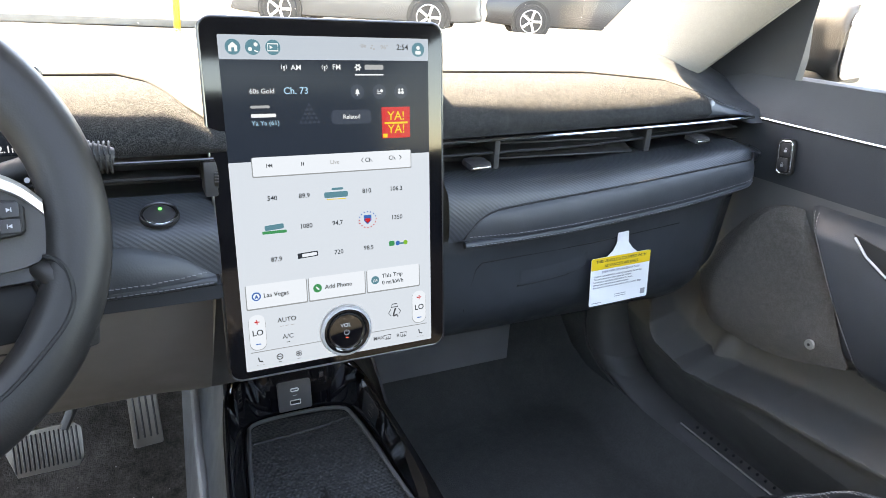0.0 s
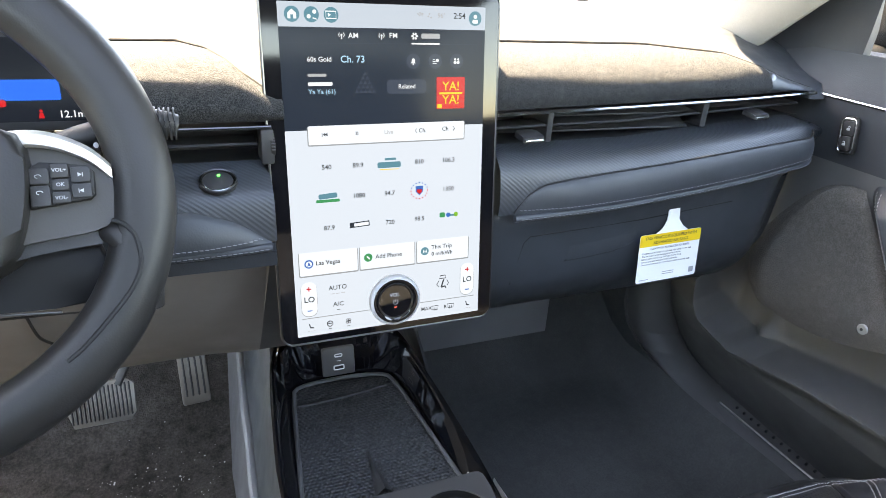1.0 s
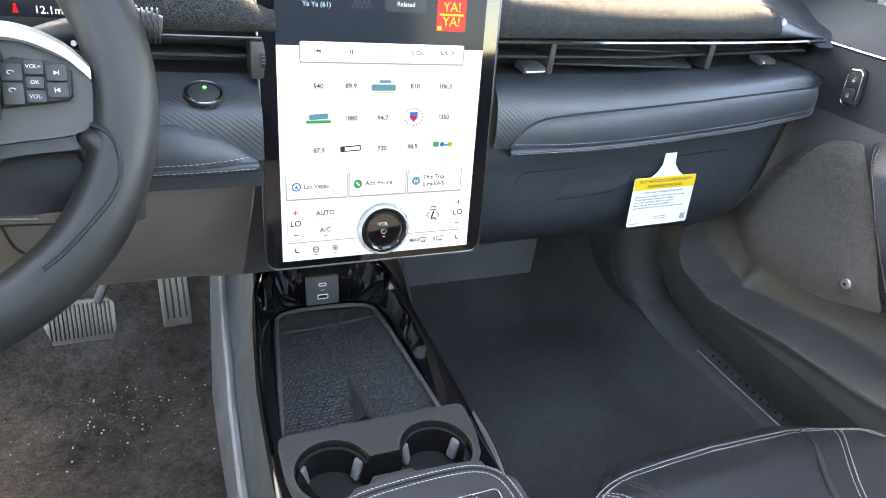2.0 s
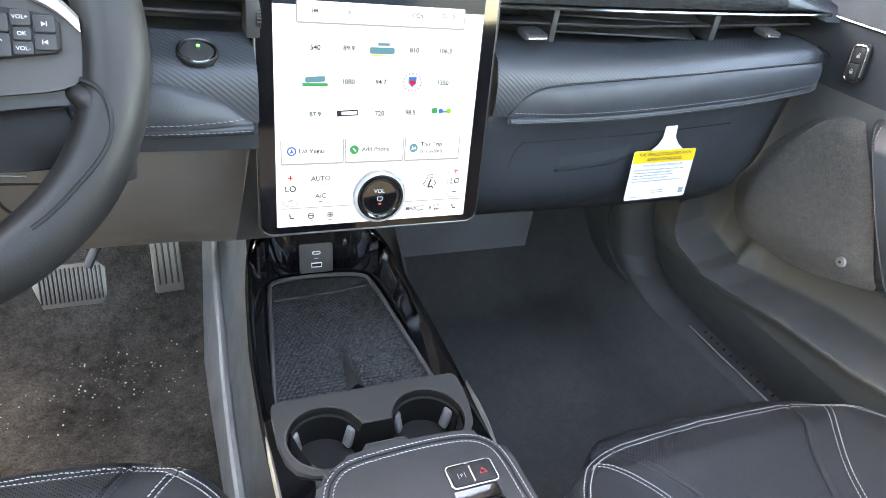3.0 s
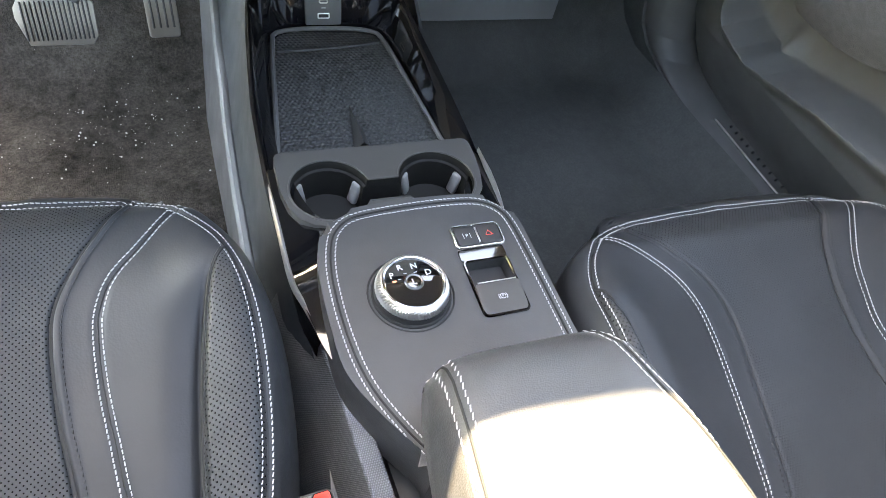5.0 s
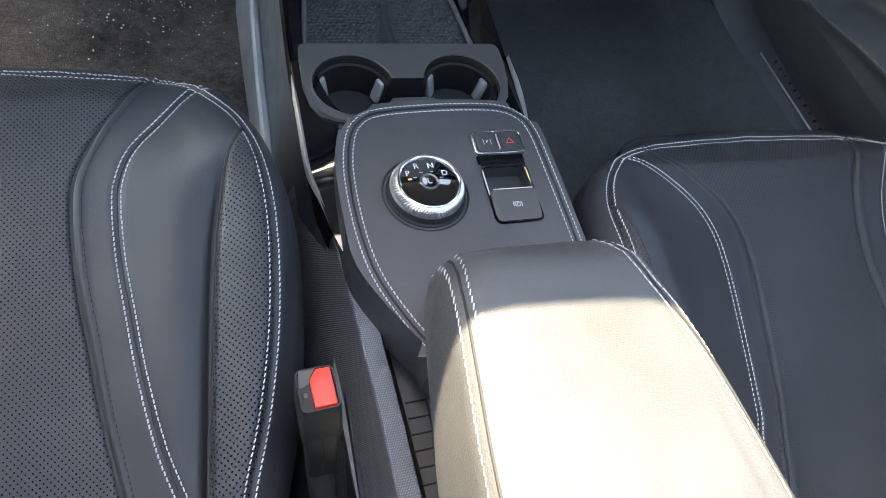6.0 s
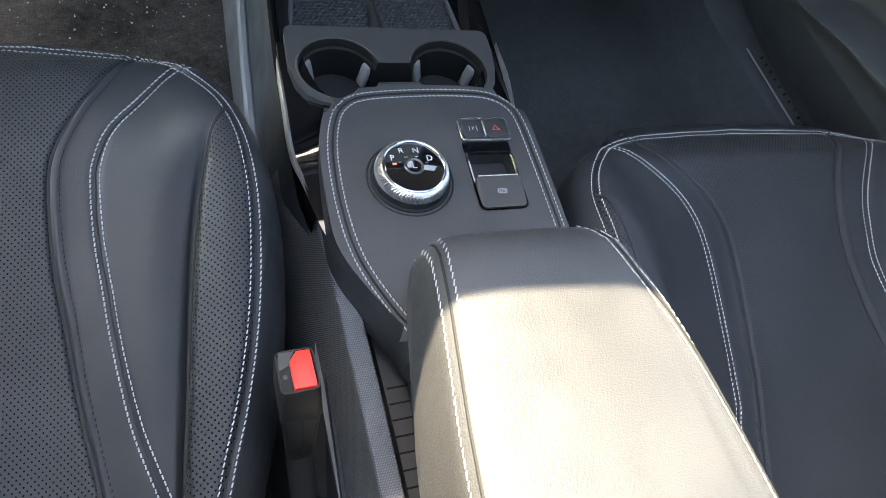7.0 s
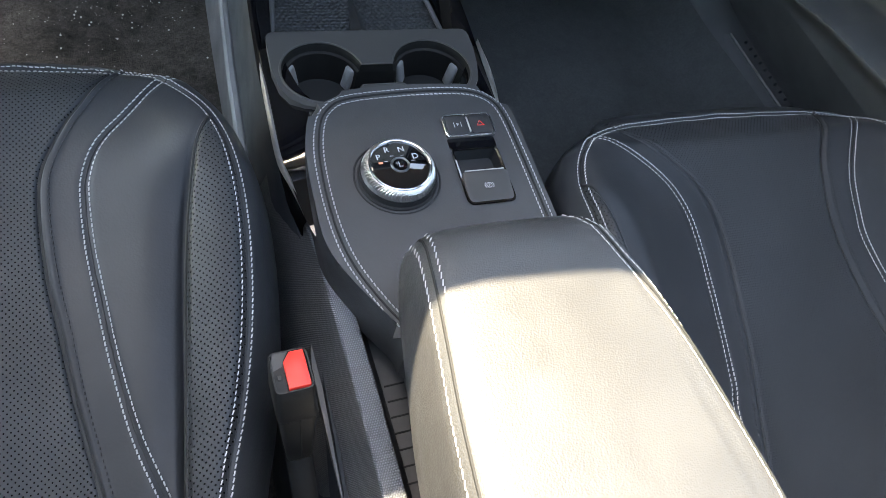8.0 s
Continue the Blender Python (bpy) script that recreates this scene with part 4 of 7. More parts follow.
ui_text("FM", 7.0, 5.5, 304.8, UI_LIGHT)
for x in (-46.0, -6.5):
    ui("icon", disc(1.0, 10), UI_LIGHT, 3, x, 305)
    ui_line([(x, 305), (x, 301.2)], 0.5, UI_LIGHT)
    for s in (-1, 1):
        ui_line([(x + s * 2.0, 307.0), (x + s * 2.7, 305), (x + s * 2.0, 303.0)], 0.4, UI_LIGHT)
for a in range(0, 360, 60):
    ui("icon", rounded(1.0, -0.9, 3.6, 0.9, 0.7, 2), UI_LIGHT, 3, 27.5, 304.8, a)
ui("logo_bar", rounded(34.5, 302.6, 54.5, 307.4, 1.0, 2), UI_FAINT, 3)
ui("tab_line", rounded(24, 297.0, 54.5, 298.4, 0.5, 1), UI_LIGHT, 3)
ui("rule", [(-104, 297.2), (104.4, 297.2), (104.4, 297.5), (-104, 297.5)], UI_SLATE, 2)
ui_text("60s Gold", 6.4, -80, 282.6, UI_LIGHT, align="LEFT")
ui_text("Ch. 73", 9.0, -48, 282.6, UI_CYAN, align="LEFT")
for x in (26.0, 49.5, 73.0):
    ui("icon_disc", disc(7.4, 20), UI_SLATE, 2, x, 281)
ui("icon", [(-2.6, -2), (2.6, -2), (1.8, -0.6), (1.6, 1.6), (0, 3), (-1.6, 1.6), (-1.8, -0.6)], UI_LIGHT, 3, 26, 281)
ui("icon", disc(0.8, 8), UI_LIGHT, 3, 26, 278.0)
for k in range(3):
    ui_line([(46.6, 279 + 1.8 * k), (51 - k, 279 + 1.8 * k)], 0.4, UI_LIGHT)
ui("icon", disc(1.6, 12), UI_LIGHT, 3, 51.8, 281.8)
for dx in (-1.7, 1.7):
    ui("icon", disc(1.2, 10), UI_LIGHT, 3, 73 + dx, 282.8)
    ui("icon", rounded(-1.6, -1.4, 1.6, 1.2, 1.0, 2), UI_LIGHT, 3, 73 + dx, 279.9)
ui("name_bar", rounded(0, -1.3, 18, 1.3, 0.6, 1), UI_FAINT, 3, -80, 268.2)
ui("name_bar", rounded(0, -1.7, 23.5, 1.7, 0.6, 1), UI_LIGHT, 3, -80, 260.0)
ui_text("Ya Ya (61)", 6.2, -80, 252.8, UI_CYAN, align="LEFT")
ui("chip", rounded(-2, 249.5, 40, 263.5, 4, 4), UI_SLATE, 2)
ui_text("Related", 6.0, 19, 256.6, UI_LIGHT)
for i in range(5):
    for j in range(i + 1):
        x, y = -24 + 4.4 * (j - i / 2), 270 - 4.2 * i
        ui("pattern", [(x - 2, y - 2), (x + 2, y - 2), (x, y + 1.6)], UI_SLATE, 2)
ui("album_cover", rounded(51.2, 233.6, 82.6, 265.4, 0.4, 1), UI_RED, 2)
for y in (256, 242.5):
    ui_text("YA!", 12.5, 67, y, UI_GOLD, 4)
ui("cover_bar", rounded(54, 248.2, 80, 250.2, 0.4, 1), UI_GOLD, 3)
ui("cover_mark", rounded(52, 234.4, 57, 238.4, 0.3, 1), UI_GOLD, 3)
ui("card_shadow", rounded(-83.4, 200.9, 83.4, 220.4, 1.5, 2), UI_EDGE, 2)
ui("control_card", rounded(-82.4, 202.2, 82.4, 220.6, 1.2, 2), UI_CARD, 3)
for s in (0, -2.2):
    ui("icon", [(-66 + s + 2.4, 210.2), (-66 + s + 2.4, 214), (-66 + s, 212.1)], UI_GREY, 4)
ui_line([(-69.0, 210.2), (-69.0, 214)], 0.35, UI_GREY, 5)
for s in (-0.9, 0.9):
    ui_line([(-34 + s, 210.4), (-34 + s, 213.8)], 0.45, UI_GREY, 5)
ui_text("Live", 6.0, -1, 212, UI_FAINT, 5)
ui_text("Ch.", 6.0, 35.5, 212.2, UI_TEXT, 5)
ui_text("Ch.", 6.0, 61.5, 213, UI_TEXT, 5)
ui_line([(29.5, 214.6), (27.3, 212.3), (29.5, 210.2)], 0.4, UI_GREY, 5)
ui_line([(69.5, 215.4), (71.7, 213.1), (69.5, 211.0)], 0.4, UI_GREY, 5)
for body, x, y in (("540", -66, 179.7), ("89.9", -34, 179.9), ("810", 32, 179.9), ("106.3", 65, 179.9), ("1080", -34, 148.6), ("94.7", -1, 148.6), ("1350", 65, 148.6), ("87.9", -66, 117.2), ("720", -1, 117.4), ("98.5", 32, 118.2)):
    ui_text(body, 6.6, x, y, UI_TEXT)
# station logos as plain shapes
ui("logo", rounded(-12.5, -3.0, 12.5, 3.0, 1.5, 2), UI_TEAL, 3, -1, 178.6)
ui("logo", rounded(-6, -1.2, 6, 1.2, 0.8, 2), UI_TEAL, 3, 0.5, 184.5)
ui_line([(-11, 174.2), (9, 173.8)], 0.4, UI_GOLD)
ui("logo", rounded(-9.5, -2.6, 9.5, 2.6, 1.4, 2), UI_TEAL, 3, -66, 150.6, 4)
ui("logo", rounded(-12, -1.5, 12, 1.5, 0.6, 2), UI_GREEN, 3, -66, 145.6)
ui("logo", [(-4.2, 5), (4.2, 5), (4.2, -1), (0, -5), (-4.2, -1)], UI_BLUE, 3, 32, 149)
ui("logo", [(-3.0, 1.5), (3.0, 1.5), (3.0, -1), (0, -3.6), (-3.0, -1)], UI_RED, 4, 32, 149)
for k in range(16):
    a = 2 * math.pi * k / 16
    ui("logo", disc(0.75, 6), UI_RED if k in (0, 8) or 8 < k < 16 else UI_BLUE, 3, 32 + 9.4 * math.cos(a), 149 + 8.6 * math.sin(a))
ui("logo", rounded(-10.5, -2.8, 10.5, 2.8, 0.6, 2), UI_TEXT, 3, -34, 118.2, 3)
ui("logo", rounded(-6, -1.7, 9.4, 1.7, 0.4, 1), UI_CARD, 4, -34, 118.2, 3)
ui("logo", rounded(-3.2, -2.8, 3.2, 2.8, 1.6, 3), UI_GREEN, 3, 58.5, 120.0)
ui("logo", rounded(-2.4, -2.4, 2.4, 2.4, 2.0, 4), UI_BLUE, 3, 65.5, 119.6)
ui("logo", rounded(-3.0, -1.0, 3.0, 1.0, 0.8, 2), UI_TEAL, 3, 70, 119)
ui("logo", disc(2.6, 14), UI_LIME, 3, 74.5, 119.6)
for x, y, label in ((-98.5, 0, "Las Vegas"), (-34.7, 0, "Add Phone"), (29.2, 0, "This Trip")):
    ui("card_shadow", rounded(x - 1.0, 66.6, x + 61.8, 92.8, 1.5, 2), UI_EDGE, 2)
    ui("info_card", rounded(x, 68.2, x + 60.8, 93.2, 1.2, 2), UI_CARD, 3)
    ui_text(label, 6.6, x + 16.5, 80.8 + (3.6 if label == "This Trip" else 0), UI_TEXT, 5, "LEFT")
ui_text("0 mi/kWh", 6.2, 45.7, 76.6, UI_TEXT, 5, "LEFT")
for x, mat in ((-89, UI_BLUE), (-26, UI_GREEN), (38, UI_TEAL)):
    ui("icon_disc", disc(4.6, 22), mat, 4, x, 80.8)
ui("icon", disc(3.2, 18), UI_LIGHT, 5, -89, 80.8)
ui("icon", [(-2.1, -2.4), (0, -1.2), (2.1, -2.4), (0, 2.8)], UI_BLUE, 6, -89, 80.8)
ui("icon", rounded(-2.4, -0.8, 2.4, 0.8, 0.7, 2), UI_LIGHT, 5, -26, 80.8, -45)
ui_line([(36, 79), (36.6, 82.6), (38, 79.4), (39.6, 82.4), (40, 79.4)], 0.5, UI_LIGHT, 6)
for x in (-90.5, 89.5):
    ui("pill_shadow", rounded(-8.6, -19.6, 8.6, 18.4, 7.5, 5), UI_EDGE, 2, x, 42)
    ui("temperature_pill", rounded(-8.2, -19.0, 8.2, 19.0, 7.5, 5), UI_CARD, 3, x, 42.2)
    ui_text("LO", 8.8, x, 41.6, UI_TEXT, 5)
    for a in (0, 90):
        ui("icon", rounded(-2.6, -0.55, 2.6, 0.55, 0.3, 1), UI_RED, 5, x, 53.6, a)
    ui("icon", rounded(-2.6, -0.55, 2.6, 0.55, 0.3, 1), UI_BLUE, 5, x, 29.4)
ui_text("AUTO", 7.0, -60, 51.6, UI_GREY)
ui_text("A/C", 7.0, -60, 32.8, UI_GREY)
for x in (-65.5, -60, -54.5):
    ui("icon", rounded(-2, -0.3, 2, 0.3, 0.2, 1), UI_FAINT, 3, x, 45)
for x, y in ((-60, 26.5), (-50, 5.8), (-70, 5.8)):
    ui("icon", rounded(-1.8, -0.35, 1.8, 0.35, 0.2, 1), UI_GREY, 3, x, y)
for a, b in ((-99, -22), (26, 99)):
    ui_line([(a, 20.5), (b, 20.5)], 0.4, UI_EDGE, 2)
ui_text("MAX", 6.0, 40, 12.2, UI_GREY)
ui_text("R", 6.0, 63, 11.4, UI_GREY)
for x in (50.5, 69.5):
    ui_line([(x - 3.2, 9.8), (x - 3.8, 14.4), (x + 3.8, 14.4), (x + 3.2, 9.8)], 0.4, UI_GREY, 4, True)
    ui_line([(x - 1.2, 8.6), (x - 1.2, 12.4)], 0.35, UI_GREY)
    ui_line([(x + 1.2, 8.6), (x + 1.2, 12.4)], 0.35, UI_GREY)
for x in (-90.0, 90.5):
    ui_line([(x - 1.8, 14.5), (x - 1.0, 10.2), (x + 2.4, 9.6)], 0.7, UI_GREY)
    for k in (-3, 0, 3):
        ui("icon", rounded(-1.0, -0.3, 1.0, 0.3, 0.2, 1), UI_FAINT, 3, x + k, 6)
ui_line([(-70 + 3 * math.cos(a), 11.6 + 3 * math.sin(a)) for a in np.linspace(0, 6.0, 20)], 0.5, UI_GREY)
ui_line([(-72.6, 11.8), (-67.4, 11.8)], 0.45, UI_GREY)
for a in range(0, 360, 90):
    ui_line([(-50 + 1.6 * math.cos(radians(a + 45)) + 1.5 * math.cos(b), 11.6 + 1.6 * math.sin(radians(a + 45)) + 1.5 * math.sin(b)) for b in np.linspace(0, 6.28, 9)], 0.35, UI_GREY)
ui_line([(55.5, 46.5), (57, 50), (62.5, 50), (63.5, 46.5)], 0.5, UI_GREY, 4, True)
ui_line([(58, 36), (59.5, 41.5), (61, 45)], 0.9, UI_GREY)
ui_line([(58, 36), (62.5, 37), (63.5, 34.6)], 0.8, UI_GREY)
ui_line([(55.2, 44), (52.4, 40), (55.0, 37)], 0.5, UI_GREY)
ui_line([(64.5, 44), (66.8, 40.5), (65, 38)], 0.5, UI_GREY)

# rotary dial standing on the glass
KD = SC @ at(0.0018, 0.0300, 0.0) @ Matrix.Diagonal((1.06, 1.06, 0.72, 1))
dial = part("volume_dial", lathe([(0.0240, 0.0006), (0.0240, 0.0118), (0.0232, 0.0123), (0.0204, 0.0117), (0.0188, 0.0098), (0.0168, 0.0094), (0.0, 0.0094)], 64, KD), GLOSS, screen, "gloss black rotary volume dial")
part("knurled_ring", knurled(KD, [(0.0258, 0.0008), (0.0262, 0.0020), (0.0262, 0.0080), (0.0256, 0.0102), (0.0247, 0.0118), (0.0236, 0.0126)], 72, 0.0011), DIAL_RING, dial, "knurled metal ring", smooth=False)
part("inner_ring", lathe([(0.0192, 0.0106), (0.0188, 0.0118), (0.0180, 0.0116), (0.0174, 0.0094)], 64, KD), DARK_METAL, dial)
lettering("VOL", 0.0058, KD @ at(-0.0008, 0.0062, 0.0099), WHITE_INK, dial)
part("power_mark", tube([KD @ Vector((0.0026 * math.sin(a), -0.0015 + 0.0026 * math.cos(a), 0.0099)) for a in np.linspace(0.6, 5.7, 16)], 0.00035, 5), WHITE_INK, dial)
part("power_mark", tube([KD @ Vector((0, 0.0015, 0.0099)), KD @ Vector((0, -0.0012, 0.0099))], 0.00035, 5), WHITE_INK, dial)
part("red_mark", prism(rounded(-0.0016, -0.0005, 0.0016, 0.0005, 0.0002, 1), 0, 0.0002, m=KD @ at(0, -0.0072, 0.0097)), glow("red_mark", (1.0, 0.12, 0.08), 1.5), dial)
part("screen_mount", rbox((0.14, 0.20, 0.04), 0.01, 2, SC @ at(0, 0.16, -0.037)), PLASTIC_DARK, screen)

# ---- the centre console ----
console = thing("centre_console", (-0.012, 0, 0.11), "black centre console with tray, cup holders and armrest", "console")
CX = -0.012

# flanks down to the carpet
rows = []
for y in np.linspace(0.46, -0.80, 60):
    lift, fall = smooth(0.10, 0.24, y), smooth(-0.16, -0.32, y)
    rows.append([(CX + p.x, y, p.y) for p in cat([(0.172, 0.10, 0), (0.163, 0.14, 0), (0.158, 0.22, 0), (0.143 + 0.012 * (1 - lift), 0.262 + 0.05 * lift, 0), (0.128, 0.30 + 0.06 * lift - 0.02 * fall, 0), (0.122, 0.345 + 0.062 * lift - 0.045 * fall, 0)], 24)])
part("side_panel", thick(loft(rows), 0.004), PLASTIC_DARK, console)
lower_rows, ridge_rows, upper_rows = [], [], []
for y in np.linspace(0.52, -0.80, 90):
    ex = lin([(-0.8, -0.168), (0.0, -0.171), (0.17, -0.175), (0.30, -0.176), (0.40, -0.168), (0.52, -0.150)], y)
    ez = floor_height(ex, y) - 0.004
    tx = lin([(-0.8, -0.122), (-0.285, -0.120), (-0.23, -0.131), (-0.10, -0.136), (0.02, -0.134), (0.14, -0.123), (0.215, -0.111), (0.30, -0.105), (0.52, -0.10)], y)
    tz = max(ez + 0.10, lin([(-0.8, 0.29), (-0.33, 0.300), (-0.22, 0.345), (-0.10, 0.354), (0.14, 0.368), (0.215, 0.384), (0.25, 0.398), (0.52, 0.45)], y))
    rx, rz = ex + (tx - ex) * 0.40, ez + (tz - ez) * 0.46
    lower_rows.append([(ex - 0.006, y, ez - 0.03), (ex, y, ez + 0.004), (ex + (rx - ex) * 0.5 - 0.002, y, (ez + rz) / 2), (rx - 0.0045, y, rz - 0.008)])
    ridge_rows.append([(rx - 0.0045, y, rz - 0.008), (rx - 0.0035, y, rz - 0.003), (rx - 0.001, y, rz), (rx + 0.003, y, rz + 0.0005), (rx + 0.0055, y, rz - 0.001)])
    upper_rows.append([(rx + 0.0055, y, rz - 0.001), (rx + 0.0065, y, rz + 0.004), (rx + (tx - rx) * 0.5 + 0.003, y, (rz + tz) / 2), (tx, y, tz)])
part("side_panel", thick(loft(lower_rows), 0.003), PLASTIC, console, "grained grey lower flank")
# the ridge's highlight is painted by a paler plastic than the flank
part("flank_ridge", thick(loft(ridge_rows[:58]), 0.002), UNDER, console, "ridge along the flank, its highlight put into a paler colour")
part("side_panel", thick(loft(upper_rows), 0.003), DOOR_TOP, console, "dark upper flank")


def ring_path():
    """The gloss frame's outer line: driver's side, round the front, passenger's side."""
    return cat([(-0.118, -0.285, 0.345), (-0.130, -0.23, 0.352), (-0.135, -0.10, 0.362), (-0.133, 0.02, 0.368), (-0.122, 0.14, 0.376), (-0.110, 0.215, 0.392), (-0.086, 0.246, 0.402), (-0.01, 0.252, 0.404), (0.058, 0.246, 0.402), (0.086, 0.215, 0.394), (0.100, 0.12, 0.378), (0.106, 0.0, 0.368), (0.106, -0.10, 0.362), (0.098, -0.20, 0.354)], 90)


path = ring_path()
rows = []
for i, p in enumerate(path):
    t = (path[min(i + 1, 89)] - path[max(i - 1, 0)])
    t.z = 0
    t.normalize()
    inn = Vector((t.y, -t.x, 0))
    front = smooth(0.17, 0.24, p.y)
    w = 0.009
    deep = p + inn * (0.005 + 0.0215 * smooth(-0.085, -0.055, p.y) + 0.011 * front)
    rows.append([p + Vector((0, 0, -0.10)) - inn * 0.002, p + Vector((0, 0, -0.006)), p - inn * -0.003, p + inn * w * 0.6 + Vector((0, 0, -0.001)), p + inn * w + Vector((0, 0, -0.005)), Vector((deep.x, deep.y, 0.336 + 0.006 * smooth(0.0, -0.2, p.y)))])
part("gloss_frame", loft(rows), GLOSS, console, "gloss black frame round the tray")
def blade(pts):
    """A thin faceted chrome fin."""
    rows = []
    for i, p in enumerate(pts):
        t = (pts[min(i + 1, len(pts) - 1)] - pts[max(i - 1, 0)]).normalized()
        n = Vector((-t.y, t.x, 0))
        w = 0.0026 * min(1.0, 0.25 + i / 6, 0.15 + (len(pts) - 1 - i) / 8)
        rows.append([p - n * w - Vector((0, 0, 0.003)), p - n * w * 0.8, p + Vector((0, 0, 0.0030)), p + n * w * 0.9 + Vector((0, 0, 0.0004)), p + n * w - Vector((0, 0, 0.003))])
    return loft(rows, close_v=True, caps=True)


part("trim_blade", blade(cat([(-0.1335, -0.110, 0.367), (-0.1325, -0.165, 0.366), (-0.1310, -0.225, 0.3645), (-0.1240, -0.252, 0.360), (-0.1165, -0.280, 0.352)], 30)), SILVER, console, "chrome trim blade")
part("trim_blade", blade(cat([(0.1035, -0.085, 0.368), (0.1035, -0.14, 0.366), (0.098, -0.205, 0.358)], 20)), SILVER, console, "chrome trim blade")
for outer_, inner_ in (([(-0.131, -0.085), (-0.131, -0.16), (-0.1285, -0.225), (-0.118, -0.285), (-0.110, -0.31)], [(-0.114, -0.085), (-0.100, -0.15), (-0.080, -0.190), (-0.096, -0.285), (-0.100, -0.31)]), ([(0.103, -0.085), (0.103, -0.12), (0.1025, -0.16), (0.098, -0.21)], [(0.086, -0.085), (0.080, -0.12), (0.062, -0.155), (0.060, -0.21)])):
    a_, b_ = cat([(x, y, 0.3640 - 0.10 * max(0.0, -0.225 - y)) for x, y in outer_], 24), cat([(x, y, 0.3640 - 0.10 * max(0.0, -0.225 - y)) for x, y in inner_], 24)
    part("trim_bed", thick(loft([[p.lerp(q, f) + Vector((0, 0, min(0.0085, 0.26 * f * (p - q).length) - 0.001)) for f in np.linspace(0, 1, 12)] for p, q in zip(a_, b_)]), 0.004), GLOSS, console, "gloss black bed beside the cup holder")

# back wall with the charging sockets
part("back_wall", thick(loft([[(x, 0.209 + 0.32 * (z - 0.33) - 0.03 * (abs(x + 0.012) / 0.085) ** 4, z) for x in np.linspace(-0.10, 0.077, 24)] for z in (0.33, 0.36, 0.40)]), 0.004), GLOSS, console)
um = at(-0.0125, 0.2130, 0.3610, 76, 0, 0)
usb = part("charging_socket", prism(rounded(-0.0245, -0.022, 0.0245, 0.022, 0.003, 3), -0.008, 0.003, 0.001, 2, um), PLASTIC, console, "grey panel with two charging ports")
part("port", tube([um @ Vector((x, y, 0.003)) for x, y in rounded(-0.0055, 0.0075, 0.0055, 0.0115, 0.0019, 4)], 0.0009, 6, True), SILVER, usb)
part("port", tube([um @ Vector((x, y, 0.003)) for x, y in rounded(-0.0075, -0.0125, 0.0075, -0.0065, 0.0008, 2)], 0.0009, 6, True), SILVER, usb)
part("port_mouth", prism(rounded(-0.0065, -0.0118, 0.0065, -0.0072, 0.0006, 2), 0.0030, 0.0033, m=um), BLACK, usb)
part("port_mark", tube([um @ Vector((x, 0.001, 0.0032)) for x in (-0.003, 0.0, 0.003)], 0.0005, 5), WHITE_INK, usb)

# tray with its dimpled mat
tray_l = lambda y: lin([(-0.08, -0.118), (0.194, -0.084)], y)
tray_r = lambda y: lin([(-0.08, 0.084), (0.185, 0.062)], y)
out = [(tray_l(-0.09), -0.09), (tray_r(-0.09), -0.09), (tray_r(0.16), 0.165), (tray_r(0.18) - 0.008, 0.187), (tray_r(0.19) - 0.03, 0.194), (tray_l(0.19) + 0.03, 0.200), (tray_l(0.19) + 0.008, 0.192), (tray_l(0.17), 0.17)]
tray = part("tray_mat", prism(out, 0.315, 0.334), HEX_MAT, console, "dimpled black rubber tray mat")
part("tray_base", prism([(-0.122, -0.20), (0.095, -0.20), (0.092, 0.10), (0.075, 0.215), (-0.10, 0.215), (-0.118, 0.10)], 0.300, 0.331), BLACK, console)
edge = cat([(tray_l(-0.08), -0.08, 0.340), (tray_l(0.05), 0.05, 0.3395), (tray_l(0.16) + 0.001, 0.165, 0.339), (tray_l(0.19) + 0.010, 0.193, 0.339), (-0.012, 0.199, 0.339), (tray_r(0.19) - 0.012, 0.190, 0.339), (tray_r(0.16) - 0.001, 0.158, 0.339), (tray_r(0.05), 0.05, 0.3395), (tray_r(-0.08), -0.08, 0.340)], 70)
part("tray_edge", tube(edge, 0.0030, 8), PLASTIC, tray, "thin grey lip")
part("tray_step", tube(cat([(-0.083, 0.155, 0.335), (-0.03, 0.158, 0.335), (0.02, 0.163, 0.335), (0.056, 0.170, 0.335)], 20), 0.0022, 6), RUBBER, tray)
part("rubber_fin", loft([[(-0.0145 - 0.001 * f - w * (0.0006 + 0.0105 * f), 0.040 - 0.078 * f, 0.335 + h * (0.002 + 0.010 * f)) for w, h in ((1, 0), (0.6, 0.6), (0, 1), (-0.6, 0.6), (-1, 0))] for f in np.linspace(0, 1, 8)]), RUBBER, tray, "wedge-shaped rubber divider")


# cup holders
def cup_outline(r=0.041):
    lc, rc, cy = -0.0755, 0.0375, -0.131
    pts = [(lc + r * math.cos(a), cy + r * math.sin(a)) for a in np.linspace(radians(12), radians(330), 30)]
    pts += [(rc + r * math.cos(a), cy + r * math.sin(a)) for a in np.linspace(radians(210), radians(528), 30)]
    return pts


